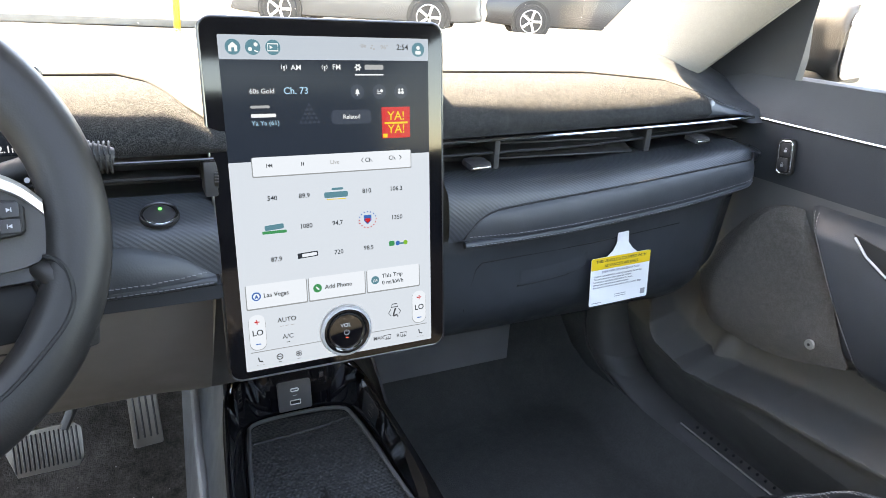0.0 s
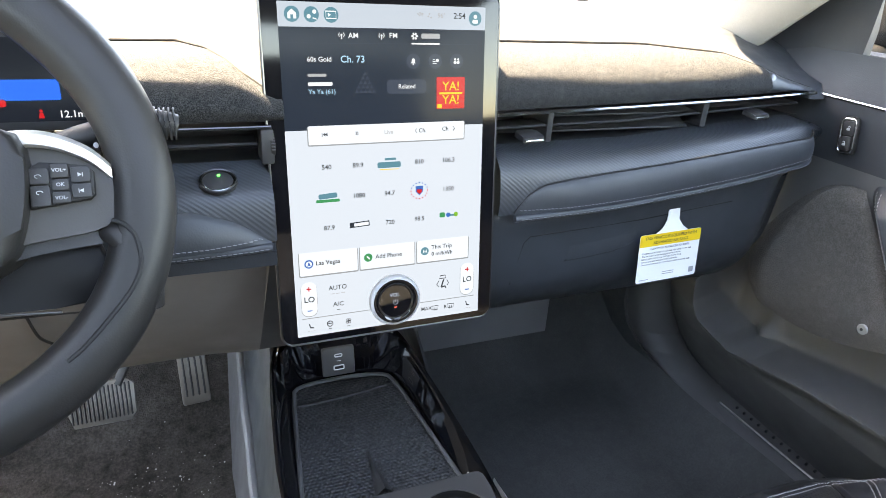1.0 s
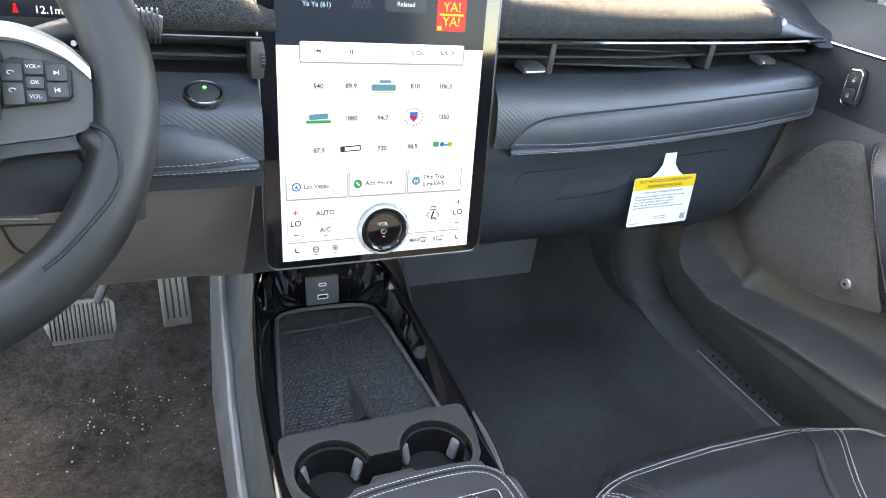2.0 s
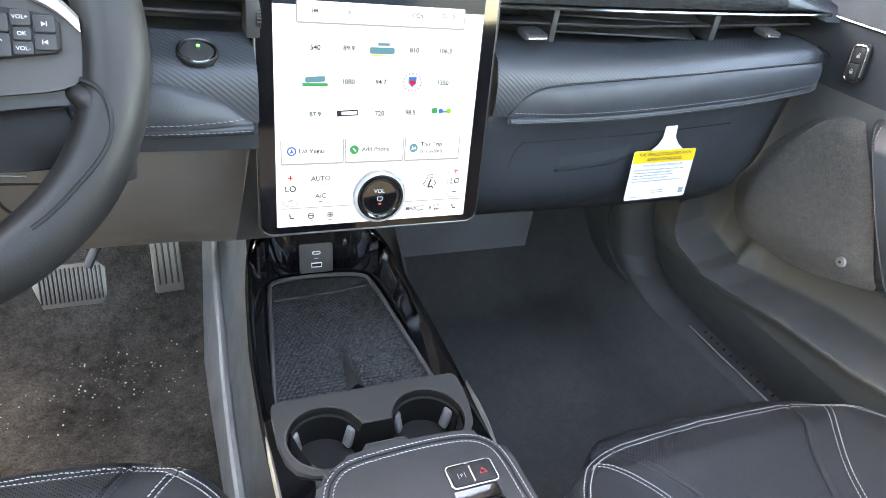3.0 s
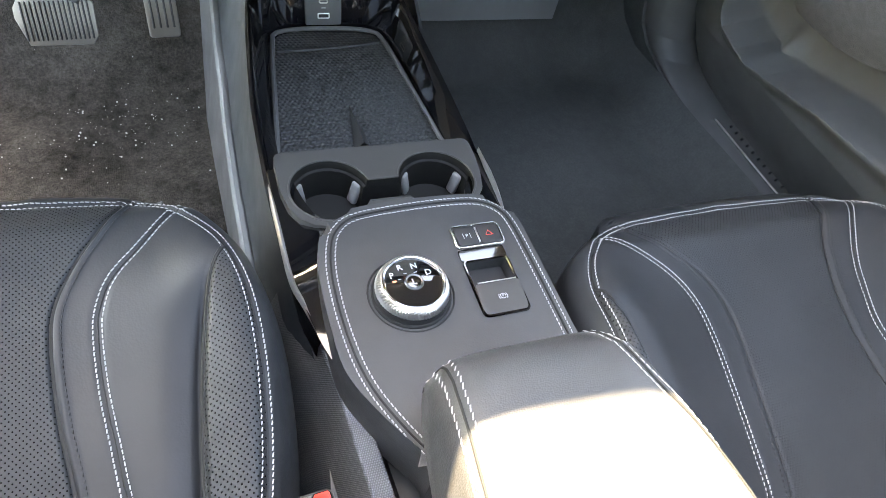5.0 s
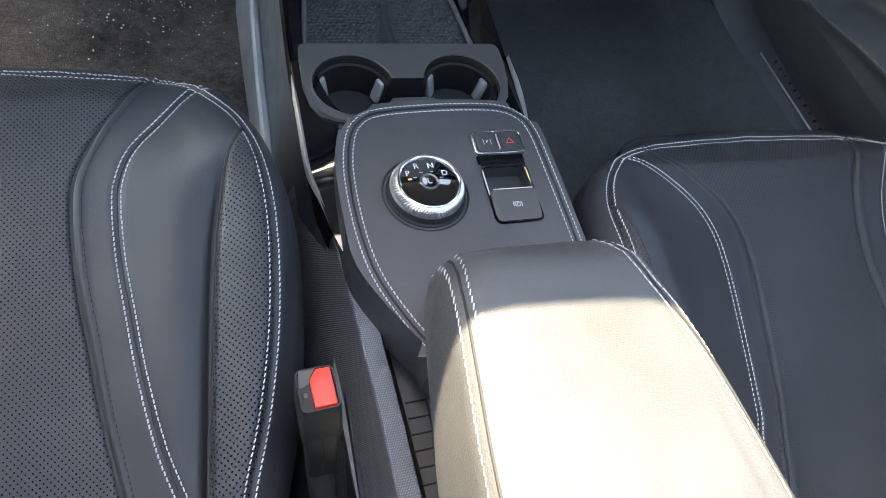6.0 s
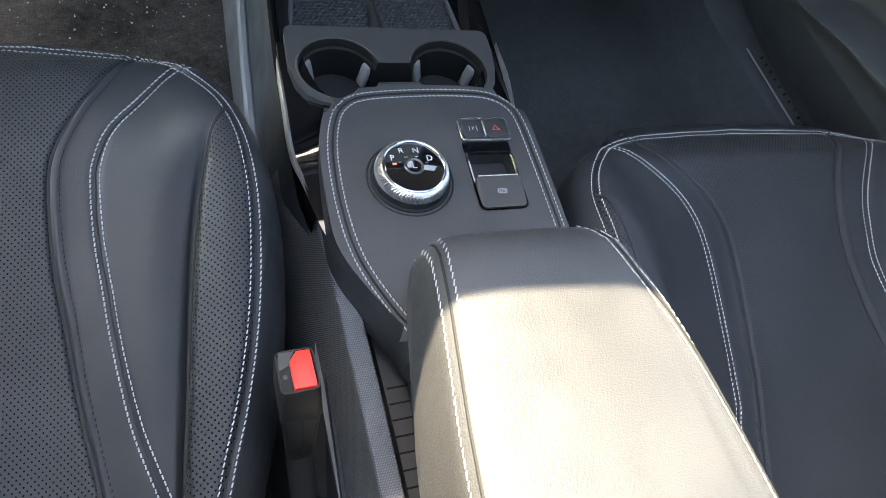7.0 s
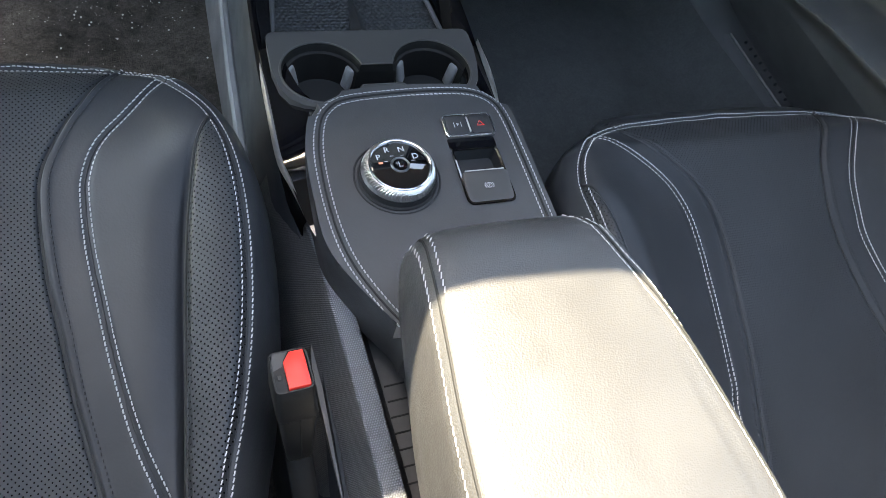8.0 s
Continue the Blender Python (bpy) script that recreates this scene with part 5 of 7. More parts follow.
def build_cups():
    outer = [(-0.1165, -0.0730), (-0.1210, -0.0745), (-0.1238, -0.0785), (-0.1245, -0.084), (-0.1245, -0.125), (-0.1205, -0.149), (-0.1125, -0.165), (-0.100, -0.1745), (-0.085, -0.179), (-0.06, -0.181), (0.03, -0.181), (0.055, -0.177), (0.0715, -0.167), (0.083, -0.150), (0.0885, -0.128), (0.0915, -0.100), (0.0915, -0.084), (0.0908, -0.0785), (0.0880, -0.0745), (0.0835, -0.0730)]
    inner = cup_outline()
    bm = bmesh.new()
    loops = []
    for pts in (outer, inner):
        vs = [bm.verts.new((x, y, 0.375 + 0.03 * (-0.078 - y) * 0.3)) for x, y in pts]
        loops.append([bm.edges.new((vs[i], vs[(i + 1) % len(vs)])) for i in range(len(vs))])
    bmesh.ops.triangle_fill(bm, use_beauty=True, edges=loops[0] + loops[1])
    inside = []
    for f in bm.faces:
        c, odd = f.calc_center_median(), False
        for (x0, y0), (x1, y1) in zip(inner, inner[1:] + inner[:1]):
            if (y0 > c.y) != (y1 > c.y) and c.x < x0 + (c.y - y0) * (x1 - x0) / (y1 - y0):
                odd = not odd
        if odd:
            inside.append(f)
    bmesh.ops.delete(bm, geom=inside, context="FACES_ONLY")
    ext = bmesh.ops.extrude_edge_only(bm, edges=loops[0])
    bmesh.ops.translate(bm, vec=(0, 0, -0.014), verts=[v for v in ext["geom"] if isinstance(v, bmesh.types.BMVert)])
    plate = part("cup_holder", bm, PLASTIC_GREY, console, "grey plastic twin cup holder")
    rows = []
    for z, s in ((0.3755, 0.0), (0.3735, 0.0012), (0.366, 0.002), (0.3645, 0.0045), (0.285, 0.0085), (0.278, 0.012)):
        rows.append([(x, y, z) for x, y in cup_outline(0.0414 - s)])
    well = loft(rows, close_v=True)
    well.verts.ensure_lookup_table()
    n_ = len(rows[0])
    well.faces.new([well.verts[i] for i in range(len(well.verts) - n_, len(well.verts))])
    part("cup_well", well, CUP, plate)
    part("cup_rim", tube([(x, y, 0.3755) for x, y in cup_outline(0.0415)], 0.0012, 6, True), PLASTIC_GREY, plate)
    for cx, a in ((-0.0755, 146), (-0.0755, 26), (0.0375, 142), (0.0375, 24)):
        m = at(cx + 0.033 * math.cos(radians(a)), -0.131 + 0.033 * math.sin(radians(a)) + 0.002, 0.349, 0, 0, a) @ at(0, 0, 0, 0, 14, 0)
        part("grip_tab", rbox((0.007, 0.012, 0.026), 0.003, 3, m), TAB, plate, "sprung light grey grip tab")


build_cups()

# stitched top panel
outline = [(-0.1085, -0.335), (-0.111, -0.29), (-0.110, -0.245), (-0.104, -0.207), (-0.092, -0.184), (-0.070, -0.170), (-0.02, -0.1655), (0.03, -0.1655), (0.066, -0.169), (0.087, -0.180), (0.097, -0.202), (0.099, -0.24), (0.100, -0.335), (0.100, -0.44), (-0.045, -0.44), (-0.066, -0.415), (-0.093, -0.372)]
smooth_out = [(p.x, p.y) for p in cat([(x, y, 0) for x, y in outline], 90, True)]
top = part("top_panel", prism(smooth_out, 0.322, 0.387, 0.011, 5), CONSOLE_SKIN, console, "stitched dark grey leatherette top panel")
cutter = new("cutter", bpy.data.meshes.new("cutter"))
bm = rbox((0.043, 0.062, 0.030), 0.004, 3, at(0.0445, -0.2810, 0.382))
bm.to_mesh(cutter.data)
bm.free()
cut = top.modifiers.new("cut", "BOOLEAN")
cut.object, cut.operation, cut.solver = cutter, "DIFFERENCE", "EXACT"
carved = bpy.data.meshes.new_from_object(top.evaluated_get(bpy.context.evaluated_depsgraph_get()))
top.modifiers.clear()
top.data = carved
bpy.data.objects.remove(cutter)
t_top = [tree_of(top)]
seam = [(-0.054, -0.428, 0.5), (-0.0735, -0.396, 0.5), (-0.0920, -0.352, 0.5), (-0.0992, -0.305, 0.5), (-0.0995, -0.25, 0.5), (-0.0935, -0.213, 0.5), (-0.083, -0.192, 0.5), (-0.062, -0.1800, 0.5), (-0.01, -0.1755, 0.5), (0.035, -0.1755, 0.5), (0.062, -0.1790, 0.5), (0.079, -0.1895, 0.5), (0.0875, -0.209, 0.5), (0.090, -0.26, 0.5), (0.091, -0.335, 0.5), (0.091, -0.43, 0.5)]
line = cat(seam, 120)
part("seam", tube([drop(t_top, p, (0, 0, -1))[0] + Vector((0, 0, 0.0002)) for p in line], 0.0011, 6), BLACK, top)
for d in (0.0042, -0.0042):
    part("stitching", stitches(t_top, offset2(line, d), (0, 0, -1), 0.0046, 0.0035, 0.00060), THREAD, top, "pale thread")

# rotary gear selector
KM = at(-0.0355, -0.2755, 0.387, 0, 0, 3) @ Matrix.Diagonal((1, 1, 0.9, 1))
part("selector_recess", lathe([(0.0395, -0.002), (0.0395, 0.0006), (0.0385, 0.0010), (0.0372, -0.0005), (0.0, -0.0005)], 56, KM), BLACK, console)
gear = part("gear_selector", lathe([(0.0362, -0.0005), (0.0360, 0.0018), (0.0352, 0.0026), (0.0338, 0.0024), (0.0336, 0.0030), (0.0332, 0.0076), (0.0326, 0.0084), (0.0318, 0.0084)], 64, KM), BLACK, console, "rotary gear selector with knurled chrome ring")
part("knurled_ring", knurled(KM, [(0.0318, 0.0082), (0.0322, 0.0092), (0.0319, 0.0112), (0.0313, 0.0136), (0.0304, 0.0160), (0.0294, 0.0180), (0.0284, 0.0194), (0.0276, 0.0200)], 76, 0.0013), KNURL, gear, "knurled chrome ring", smooth=False)
part("chrome_ring", lathe([(0.0280, 0.0196), (0.0276, 0.0207), (0.0268, 0.0212), (0.0260, 0.0208), (0.0254, 0.0190)], 64, KM), CHROME, gear, "polished chrome ring")
part("gloss_face", lathe([(0.0256, 0.0180), (0.0254, 0.0192), (0.0240, 0.0196), (0.0, 0.0199)], 48, KM), GLOSS, gear)
part("centre_button", lathe([(0.0062, 0.0196), (0.0062, 0.0202), (0.0, 0.0200)], 32, KM), GLOSS, gear)
part("button_ring", lathe([(0.0062, 0.0196), (0.0064, 0.0207), (0.0074, 0.0212), (0.0084, 0.0205), (0.0088, 0.0194)], 32, KM), DARK_METAL, gear)
for body, x, y in (("P", -0.0172, 0.0102), ("R", -0.0080, 0.0170), ("N", 0.0050, 0.0162), ("D", 0.0155, 0.0070)):
    lettering(body, 0.0080, KM @ at(x, y, 0.0203), WHITE_INK, gear)
    part("letter_mark", prism(rounded(-0.0016, -0.0003, 0.0016, 0.0003, 0.0002, 1), 0.0200, 0.0202, m=KM @ at(x * 0.72 + 0.0008, y * 0.72 - 0.002, 0)), INK_GREY, gear)
lettering("L", 0.0080, KM @ at(0, 0, 0.0206), WHITE_INK, gear)
part("lit_mark", prism(rounded(-0.0018, -0.0009, 0.0018, 0.0009, 0.0003, 2), 0.0201, 0.0204, m=KM @ at(-0.0165, 0.0040, 0)), glow("lit_mark", (1.0, 0.42, 0.30), 1.3), gear)

# switches
sw = at(0.046, -0.2225, 0.3872, 0, 0, 0)
pod = part("switch_panel", prism(rounded(-0.0245, -0.0145, 0.0265, 0.0140, 0.005, 4), -0.003, 0.0014, 0.0006, 2, sw), PLASTIC_DARK, console, "parking and hazard switches in a chrome frame")
part("switch_frame", tube([sw @ Vector((x, y, 0.0018)) for x, y in rounded(-0.0235, -0.0135, 0.0255, 0.0130, 0.0045, 4)], 0.0010, 6, True), CHROME, pod)
for x in (-0.011, 0.0125):
    part("switch_key", prism(rounded(x - 0.0105, -0.0115, x + 0.0110, 0.0110, 0.003, 3), 0.001, 0.0030, 0.0008, 2, sw), PLASTIC_DARK, pod)
part("key_divider", rbox((0.0012, 0.018, 0.003), 0.0004, 1, sw @ at(0.0006, 0, 0.0022)), SILVER, pod)
lettering("P", 0.0050, sw @ at(-0.0105, -0.0005, 0.0033), WHITE_INK, pod)
for s in (-1, 1):
    part("key_mark", rbox((0.0005, 0.006, 0.0002), 0, 1, sw @ at(-0.0105 + s * 0.0036, -0.0005, 0.0032)), WHITE_INK, pod)
part("hazard_mark", tube([sw @ Vector((0.0125 + 0.0042 * math.cos(radians(a)), 0.0036 * math.sin(radians(a)) - 0.0008, 0.0032)) for a in (90, 210, 330)], 0.00055, 5, True), RED_PLASTIC, pod, "red hazard triangle")
bm_ = at(0.0445, -0.2805, 0.3872)
well = prism(rounded(-0.0212, -0.0308, 0.0212, 0.0300, 0.004, 3), -0.0160, 0.0005, m=bm_)
bmesh.ops.delete(well, geom=[f for f in well.faces if f.normal.z > 0.9], context="FACES_ONLY")
brake = part("parking_brake_switch", well, PLASTIC_DARK, console, "electric parking brake lever in a dark recess", flip=False)
part("switch_bezel", join(prism(rounded(-0.0235, 0.0300, 0.0235, 0.0430, 0.002, 2), -0.002, 0.0010, 0.0004, 1, bm_), tube([bm_ @ Vector((x, y, 0.0006)) for x, y in rounded(-0.0222, -0.0318, 0.0222, 0.0300, 0.005, 4)], 0.0015, 6, True)), GLOSS, brake, "gloss black bezel")
outline_k = rounded(-0.0222, -0.0325, 0.0222, 0.0010, 0.0050, 5)
key_rows = [[Vector((x * k, (y + 0.0158) * k - 0.0158, h + 0.0032 * smooth(-0.032, 0.0, y) - 0.0012 * smooth(-0.018, -0.034, y))) for x, y in outline_k] for h, k in ((-0.006, 0.985), (0.0010, 1.0), (0.0020, 0.985), (0.0026, 0.94), (0.0028, 0.80))]
key = loft(key_rows, close_v=True)
key.verts.ensure_lookup_table()
key.faces.new([key.verts[k] for k in range(len(key.verts) - len(outline_k), len(key.verts))])
bmesh.ops.transform(key, matrix=bm_, verts=key.verts)
part("lever", key, PLASTIC_GREY, brake, "dark grey lever")
part("lever_edge", tube([bm_ @ Vector((x, 0.0005, 0.0054)) for x in (-0.019, 0, 0.019)], 0.0008, 6), SILVER, brake)
part("brake_mark", tube([bm_ @ Vector((0.0026 * math.cos(a), -0.016 + 0.0026 * math.sin(a), 0.0048)) for a in np.linspace(0, 5.9, 14)], 0.00035, 5), WHITE_INK, brake)
lettering("P", 0.0036, bm_ @ at(0, -0.016, 0.0049), WHITE_INK, brake)
for s in (-1, 1):
    part("brake_mark", tube([bm_ @ Vector((s * 0.0042 * math.cos(a), -0.016 + 0.0040 * math.sin(a), 0.0048)) for a in np.linspace(-0.7, 0.7, 6)], 0.00035, 5), WHITE_INK, brake)

# lower well and slotted mat beside the armrest
part("lower_well", prism([(-0.118, -0.30), (-0.128, -0.40), (-0.118, -0.62), (-0.11, -0.85), (0.10, -0.85), (0.10, -0.40), (0.09, -0.30)], 0.20, 0.292, 0.004, 2), LIP, console)
CREST = [(-0.85, -0.096), (-0.60, -0.0965), (-0.522, -0.098), (-0.487, -0.0995), (-0.457, -0.101), (-0.425, -0.103), (-0.38, -0.106), (-0.32, -0.110), (-0.26, -0.117), (-0.19, -0.122)]
outer_rows, band_rows, inner_rows = [], [], []
for y in np.linspace(-0.19, -0.85, 90):
    xc_ = lin(CREST, y)
    zz = lin([(-0.85, 0.338), (-0.36, 0.338), (-0.30, 0.334), (-0.25, 0.328), (-0.19, 0.314)], y)
    wide = lin([(-0.85, 0.0165), (-0.38, 0.0175), (-0.30, 0.0165), (-0.24, 0.014), (-0.19, 0.010)], y)
    outer_rows.append([(xc_ - 0.046, y, 0.19), (xc_ - 0.030, y, 0.262), (xc_ - 0.0165, y, 0.298), (xc_ - 0.0155, y, 0.3005), (xc_ - 0.0135, y, 0.304)] + [(xc_ - 0.0135 + 0.0130 * k, y, 0.304 + (zz - 0.3062) * k) for k in (0.33, 0.66, 1.0)])
    band_rows.append([(xc_ - 0.0005, y, zz - 0.0022), (xc_, y, zz - 0.0008), (xc_ + 0.0012, y, zz)] + [(xc_ + 0.0012 + (wide - 0.0024) * k, y, zz - 0.0012 * k) for k in (0.33, 0.66, 1.0)] + [(xc_ + wide, y, zz - 0.0022), (xc_ + wide + 0.0006, y, zz - 0.0045)])
    inner_rows.append([(xc_ + wide + 0.0006, y, zz - 0.0045), (xc_ + wide + 0.003, y, zz - 0.020), (xc_ + wide + 0.0055, y, 0.303), (xc_ + wide + 0.0095, y, 0.2945), (xc_ + wide + 0.014, y, 0.2915)])
# light on the band and shade on the flank are in their colours
rail = part("well_rail", loft(band_rows), RIBBED_LIT, console, "woven-grain plastic rail beside the armrest")
part("rail_flank", loft(outer_rows), RIBBED_SHADED, rail, "fine-ribbed outer face, its shade put into the colour")
part("rail_wall", loft(inner_rows), PLASTIC_DARK, rail, "smooth dark inner wall")
for k in range(12):
    part("mat_slot", rbox((0.046, 0.0016, 0.0016), 0.0004, 1, at(-0.047, -0.429 - 0.0141 * k, 0.2922, 0, 0, 2)), BLACK, console)


# ---- armrest ----
def arm_left(y):
    return lin([(-0.95, 0.100), (-0.60, 0.093), (-0.536, 0.0895), (-0.51, 0.087), (-0.45, 0.079), (-0.40, 0.073), (-0.38, 0.069)], y)


def build_armrest():
    arm = thing("armrest", (0.0, -0.6, 0.30), "dark grey stitched leather armrest, half in sunlight", "armrest")
    rows = []
    ys = [-0.378, -0.3785, -0.381, -0.386, -0.395, -0.408, -0.426] + list(np.linspace(-0.45, -0.95, 26))
    for i, y in enumerate(ys):
        top_z = lin([(-0.95, 0.530), (-0.60, 0.516), (-0.50, 0.506), (-0.44, 0.498), (-0.408, 0.490), (-0.395, 0.482), (-0.386, 0.472), (-0.381, 0.460), (-0.3785, 0.448), (-0.378, 0.437)], y)
        pull = lin([(-0.95, 0.0), (-0.44, 0.0), (-0.408, 0.003), (-0.386, 0.009), (-0.378, 0.018)], y)
        hw = lin([(-0.95, 0.102), (-0.60, 0.100), (-0.50, 0.097), (-0.44, 0.092), (-0.38, 0.090)], y) - pull
        lw = arm_left(y) - pull * 0.35
        sec = [(-lw + 0.0065, 0.385), (-lw + 0.0035, 0.40), (-lw + 0.0005, 0.42), (-lw + 0.0005, min(0.452, top_z - 0.030)), (-lw + 0.0045, top_z - 0.018), (-lw + 0.0095, top_z - 0.007), (-lw + 0.019, top_z - 0.001), (-0.035, top_z + 0.0015), (0, top_z + 0.002), (0.035, top_z + 0.0015), (hw - 0.024, top_z - 0.002), (hw - 0.012, top_z - 0.011), (hw - 0.004, min(0.462, top_z - 0.012)), (hw, 0.43), (hw - 0.002, 0.41), (hw - 0.012, 0.395)]
        row = []
        for p in cat([(a, b, 0) for a, b in sec], 90):
            g = 0.0012 * math.exp(-((abs(p.x) - 0.069) / 0.0022) ** 2) if p.y > 0.44 and p.x > 0 else 0
            row.append((p.x + 0.002, y, p.y - g))
        rows.append(row)
    body = part("cushion", loft(rows, caps=True), ARM, arm)
    part("base", rbox((0.128, 0.54, 0.14), 0.02, 3, at(0.012, -0.68, 0.345)), PLASTIC_DARK, arm)
    t = [tree_of(body)]
    left_x = lambda y, d: 0.002 - arm_left(y) + 0.0112 + d
    right_x = lambda y, d: lin([(-0.95, 0.090), (-0.60, 0.088), (-0.50, 0.0835), (-0.445, 0.0705), (-0.41, 0.064), (-0.385, 0.056)], y) + d
    for edge in (left_x, right_x):
        ys_ = [-0.3805, -0.389, -0.412, -0.44, -0.48, -0.53, -0.60, -0.75, -0.92]
        mid = [(edge(y, 0.0), y, 0.8) for y in ys_]
        part("seam", tube([h[0] + Vector((0, 0, 0.0001)) for h in (drop(t, p, (0, 0, -1)) for p in cat(mid, 80)) if h], 0.0011, 6), BLACK, arm)
        for d in (-0.0042, 0.0042):
            part("stitching", stitches(t, [(edge(y, d), y, 0.8) for y in ys_], (0, 0, -1), 0.0056, 0.0051, 0.00050), THREAD, arm, "pale thread")


build_armrest()

# ---- front seats ----
INSERT = [(0.132, -0.03), (0.117, 0.018), (0.093, 0.055), (0.076, 0.080), (0.060, 0.115), (0.057, 0.150), (0.061, 0.205), (0.069, 0.255), (0.078, 0.31), (0.092, 0.375), (0.110, 0.45), (0.130, 0.62)]
DOUBLE = [(0.164, 0.040), (0.128, 0.077), (0.104, 0.101), (0.093, 0.127), (0.091, 0.150), (0.093, 0.190), (0.099, 0.235), (0.106, 0.283), (0.118, 0.340), (0.133, 0.385), (0.147, 0.43), (0.158, 0.62)]
INSERT_P = [(0.136, -0.03), (0.124, 0.018), (0.100, 0.050), (0.078, 0.078), (0.067, 0.105), (0.065, 0.133), (0.072, 0.178), (0.089, 0.255), (0.110, 0.32), (0.128, 0.39), (0.145, 0.62)]
INSERT_R = [(0.134, -0.03), (0.119, 0.022), (0.086, 0.079), (0.068, 0.139), (0.065, 0.200), (0.069, 0.250), (0.084, 0.33), (0.105, 0.43), (0.13, 0.62)]
DOUBLE_R = [(0.160, 0.026), (0.114, 0.094), (0.097, 0.148), (0.095, 0.183), (0.100, 0.25), (0.115, 0.33), (0.135, 0.43), (0.155, 0.62)]
DOUBLE_P = [(0.164, 0.029), (0.134, 0.054), (0.111, 0.082), (0.100, 0.112), (0.0995, 0.147), (0.1065, 0.194), (0.121, 0.269), (0.136, 0.33), (0.160, 0.62)]
CREASE_D = [(0.194, 0.105), (0.180, 0.133), (0.168, 0.185), (0.160, 0.25), (0.154, 0.319), (0.149, 0.382), (0.146, 0.45), (0.145, 0.62)]
CREASE_P = [(0.212, 0.088), (0.205, 0.102), (0.202, 0.122), (0.201, 0.15), (0.196, 0.25), (0.185, 0.40), (0.18, 0.62)]
CORNER_D = [(0.0, 0.0), (0.06, 0.006), (0.112, 0.016), (0.142, 0.033), (0.162, 0.050), (0.188, 0.088), (0.203, 0.135), (0.2085, 0.185), (0.2065, 0.24), (0.200, 0.293), (0.189, 0.345), (0.176, 0.391), (0.165, 0.45), (0.160, 0.62)]
CORNER_P = [(0.0, 0.003), (0.07, 0.006), (0.12, 0.010), (0.161, 0.025), (0.190, 0.052), (0.208, 0.085), (0.216, 0.125), (0.218, 0.18), (0.215, 0.26), (0.205, 0.34), (0.19, 0.41), (0.18, 0.62)]


def fine_line(line, n=240):
    return [(p.x, p.y) for p in cat([(a, v, 0) for a, v in line], n)]


def build_seat(xc, y0, z0, label, corner, crease, inserts, doubles, big=1.0, nose=0.0, row_gap=0.0036, gaps=(0.0021, 0.0021), groove=1.0):
    inserts, doubles = {h: fine_line(l) for h, l in inserts.items()}, {h: fine_line(l) for h, l in doubles.items()}
    crease, corner = fine_line(crease), fine_line(corner)
    seat = thing("car_seat", (xc, y0 - 0.3, 0.12), label, "car seat", "front seats")
    side = [(0.0, 0.0), (0.27, 0.0), (0.45, 0.008), (0.62, 0.022), (0.74, 0.038), (0.82, 0.045), (0.88, 0.040), (0.94, 0.018), (0.975, -0.03), (0.995, -0.10), (1.0, -0.17)]
    cs = [(p.x, p.y) for p in cat([(a, b, 0) for a, b in side], 200)]
    vs = np.array([-0.030] * 3 + [-0.031, -0.028, -0.022, -0.014, -0.006] + list(np.linspace(0.0, 0.56, 190)))
    vz = np.array([-0.24, -0.15, -0.09, -0.06, -0.038, -0.022, -0.010, -0.004] + [0.0] * 190)
    at_v = lambda line, v: np.interp(v, [q[1] for q in line], [q[0] for q in line])
    slope = lambda line: np.hypot(1.0, (at_v(line, vs + 0.004) - at_v(line, vs - 0.004)) / 0.008)
    edge = at_v(corner, np.maximum(vs, 0.02))
    half = edge + 0.030 - np.interp(vs, [-0.031, -0.022, -0.012, 0.0], [0.056, 0.035, 0.014, 0.0])
    half = half - nose * np.interp(vs, [-0.031, -0.022, -0.012, 0.0, 0.015, 0.03, 0.05], [0.030, 0.031, 0.031, 0.030, 0.017, 0.007, 0.0])
    # columns run along the seams, so that every panel ends on its own seam
    wings, kinds = {}, []
    for hand in (-1, 1):
        e1 = at_v(inserts[hand], vs)
        e3 = np.minimum(np.maximum(edge, e1 + 0.03), half * 0.93)
        e1 = np.minimum(e1, e3 - 0.02)
        e2 = np.clip(at_v(crease, vs), e1 + 0.008, e3 - 0.004)
        cols, kinds = [], []
        for lo, hi, n, kind in ((np.zeros_like(e1), e1, 46, "centre_panel"), (e1, e2, 34, "side_panel"), (e2, e3, 20, "bolster_panel"), (e3, half, 26, "shell")):
            for k in range(n):
                t = k / n
                cols.append(lo + (hi - lo) * (1 - (1 - t) ** 1.6 if kind == "shell" else t))
                kinds.append(kind)
        wings[hand] = np.stack(cols + [half], 1)
    a = np.concatenate([wings[-1][:, :0:-1], wings[1]], 1)
    count = wings[1].shape[1]
    sign = np.concatenate([-np.ones(count - 1), np.ones(count)])
    col_kind = [(k, -1) for k in kinds[::-1]] + [(k, 1) for k in kinds]
    v2 = vs[:, None]
    sp = np.interp(a / half[:, None], [q[0] for q in cs], [q[1] for q in cs])
    ease = lambda lo, hi, x: (lambda t: t * t * (3 - 2 * t))(np.clip((x - lo) / (hi - lo), 0, 1))
    z = np.where(sp > 0, sp * ease(0.0, 0.14, v2), sp) + vz[:, None] + 0.012 * ease(0.0, 0.05, v2) - 0.19 * np.maximum(0.0, v2 - 0.04)
    def gap(left, right=None):
        parts = [np.abs(a[:, sel] - at_v(line, vs)[:, None]) / slope(line)[:, None] for line, sel in ((left, sign < 0), (right or left, sign > 0))]
        return np.concatenate(parts, 1)
    live = (v2 > -0.002) & (a < half[:, None] * 0.97)
    g1 = gap(inserts[-1], inserts[1])
    z -= live * (0.0038 * groove * np.exp(-(g1 / 0.0020) ** 2))
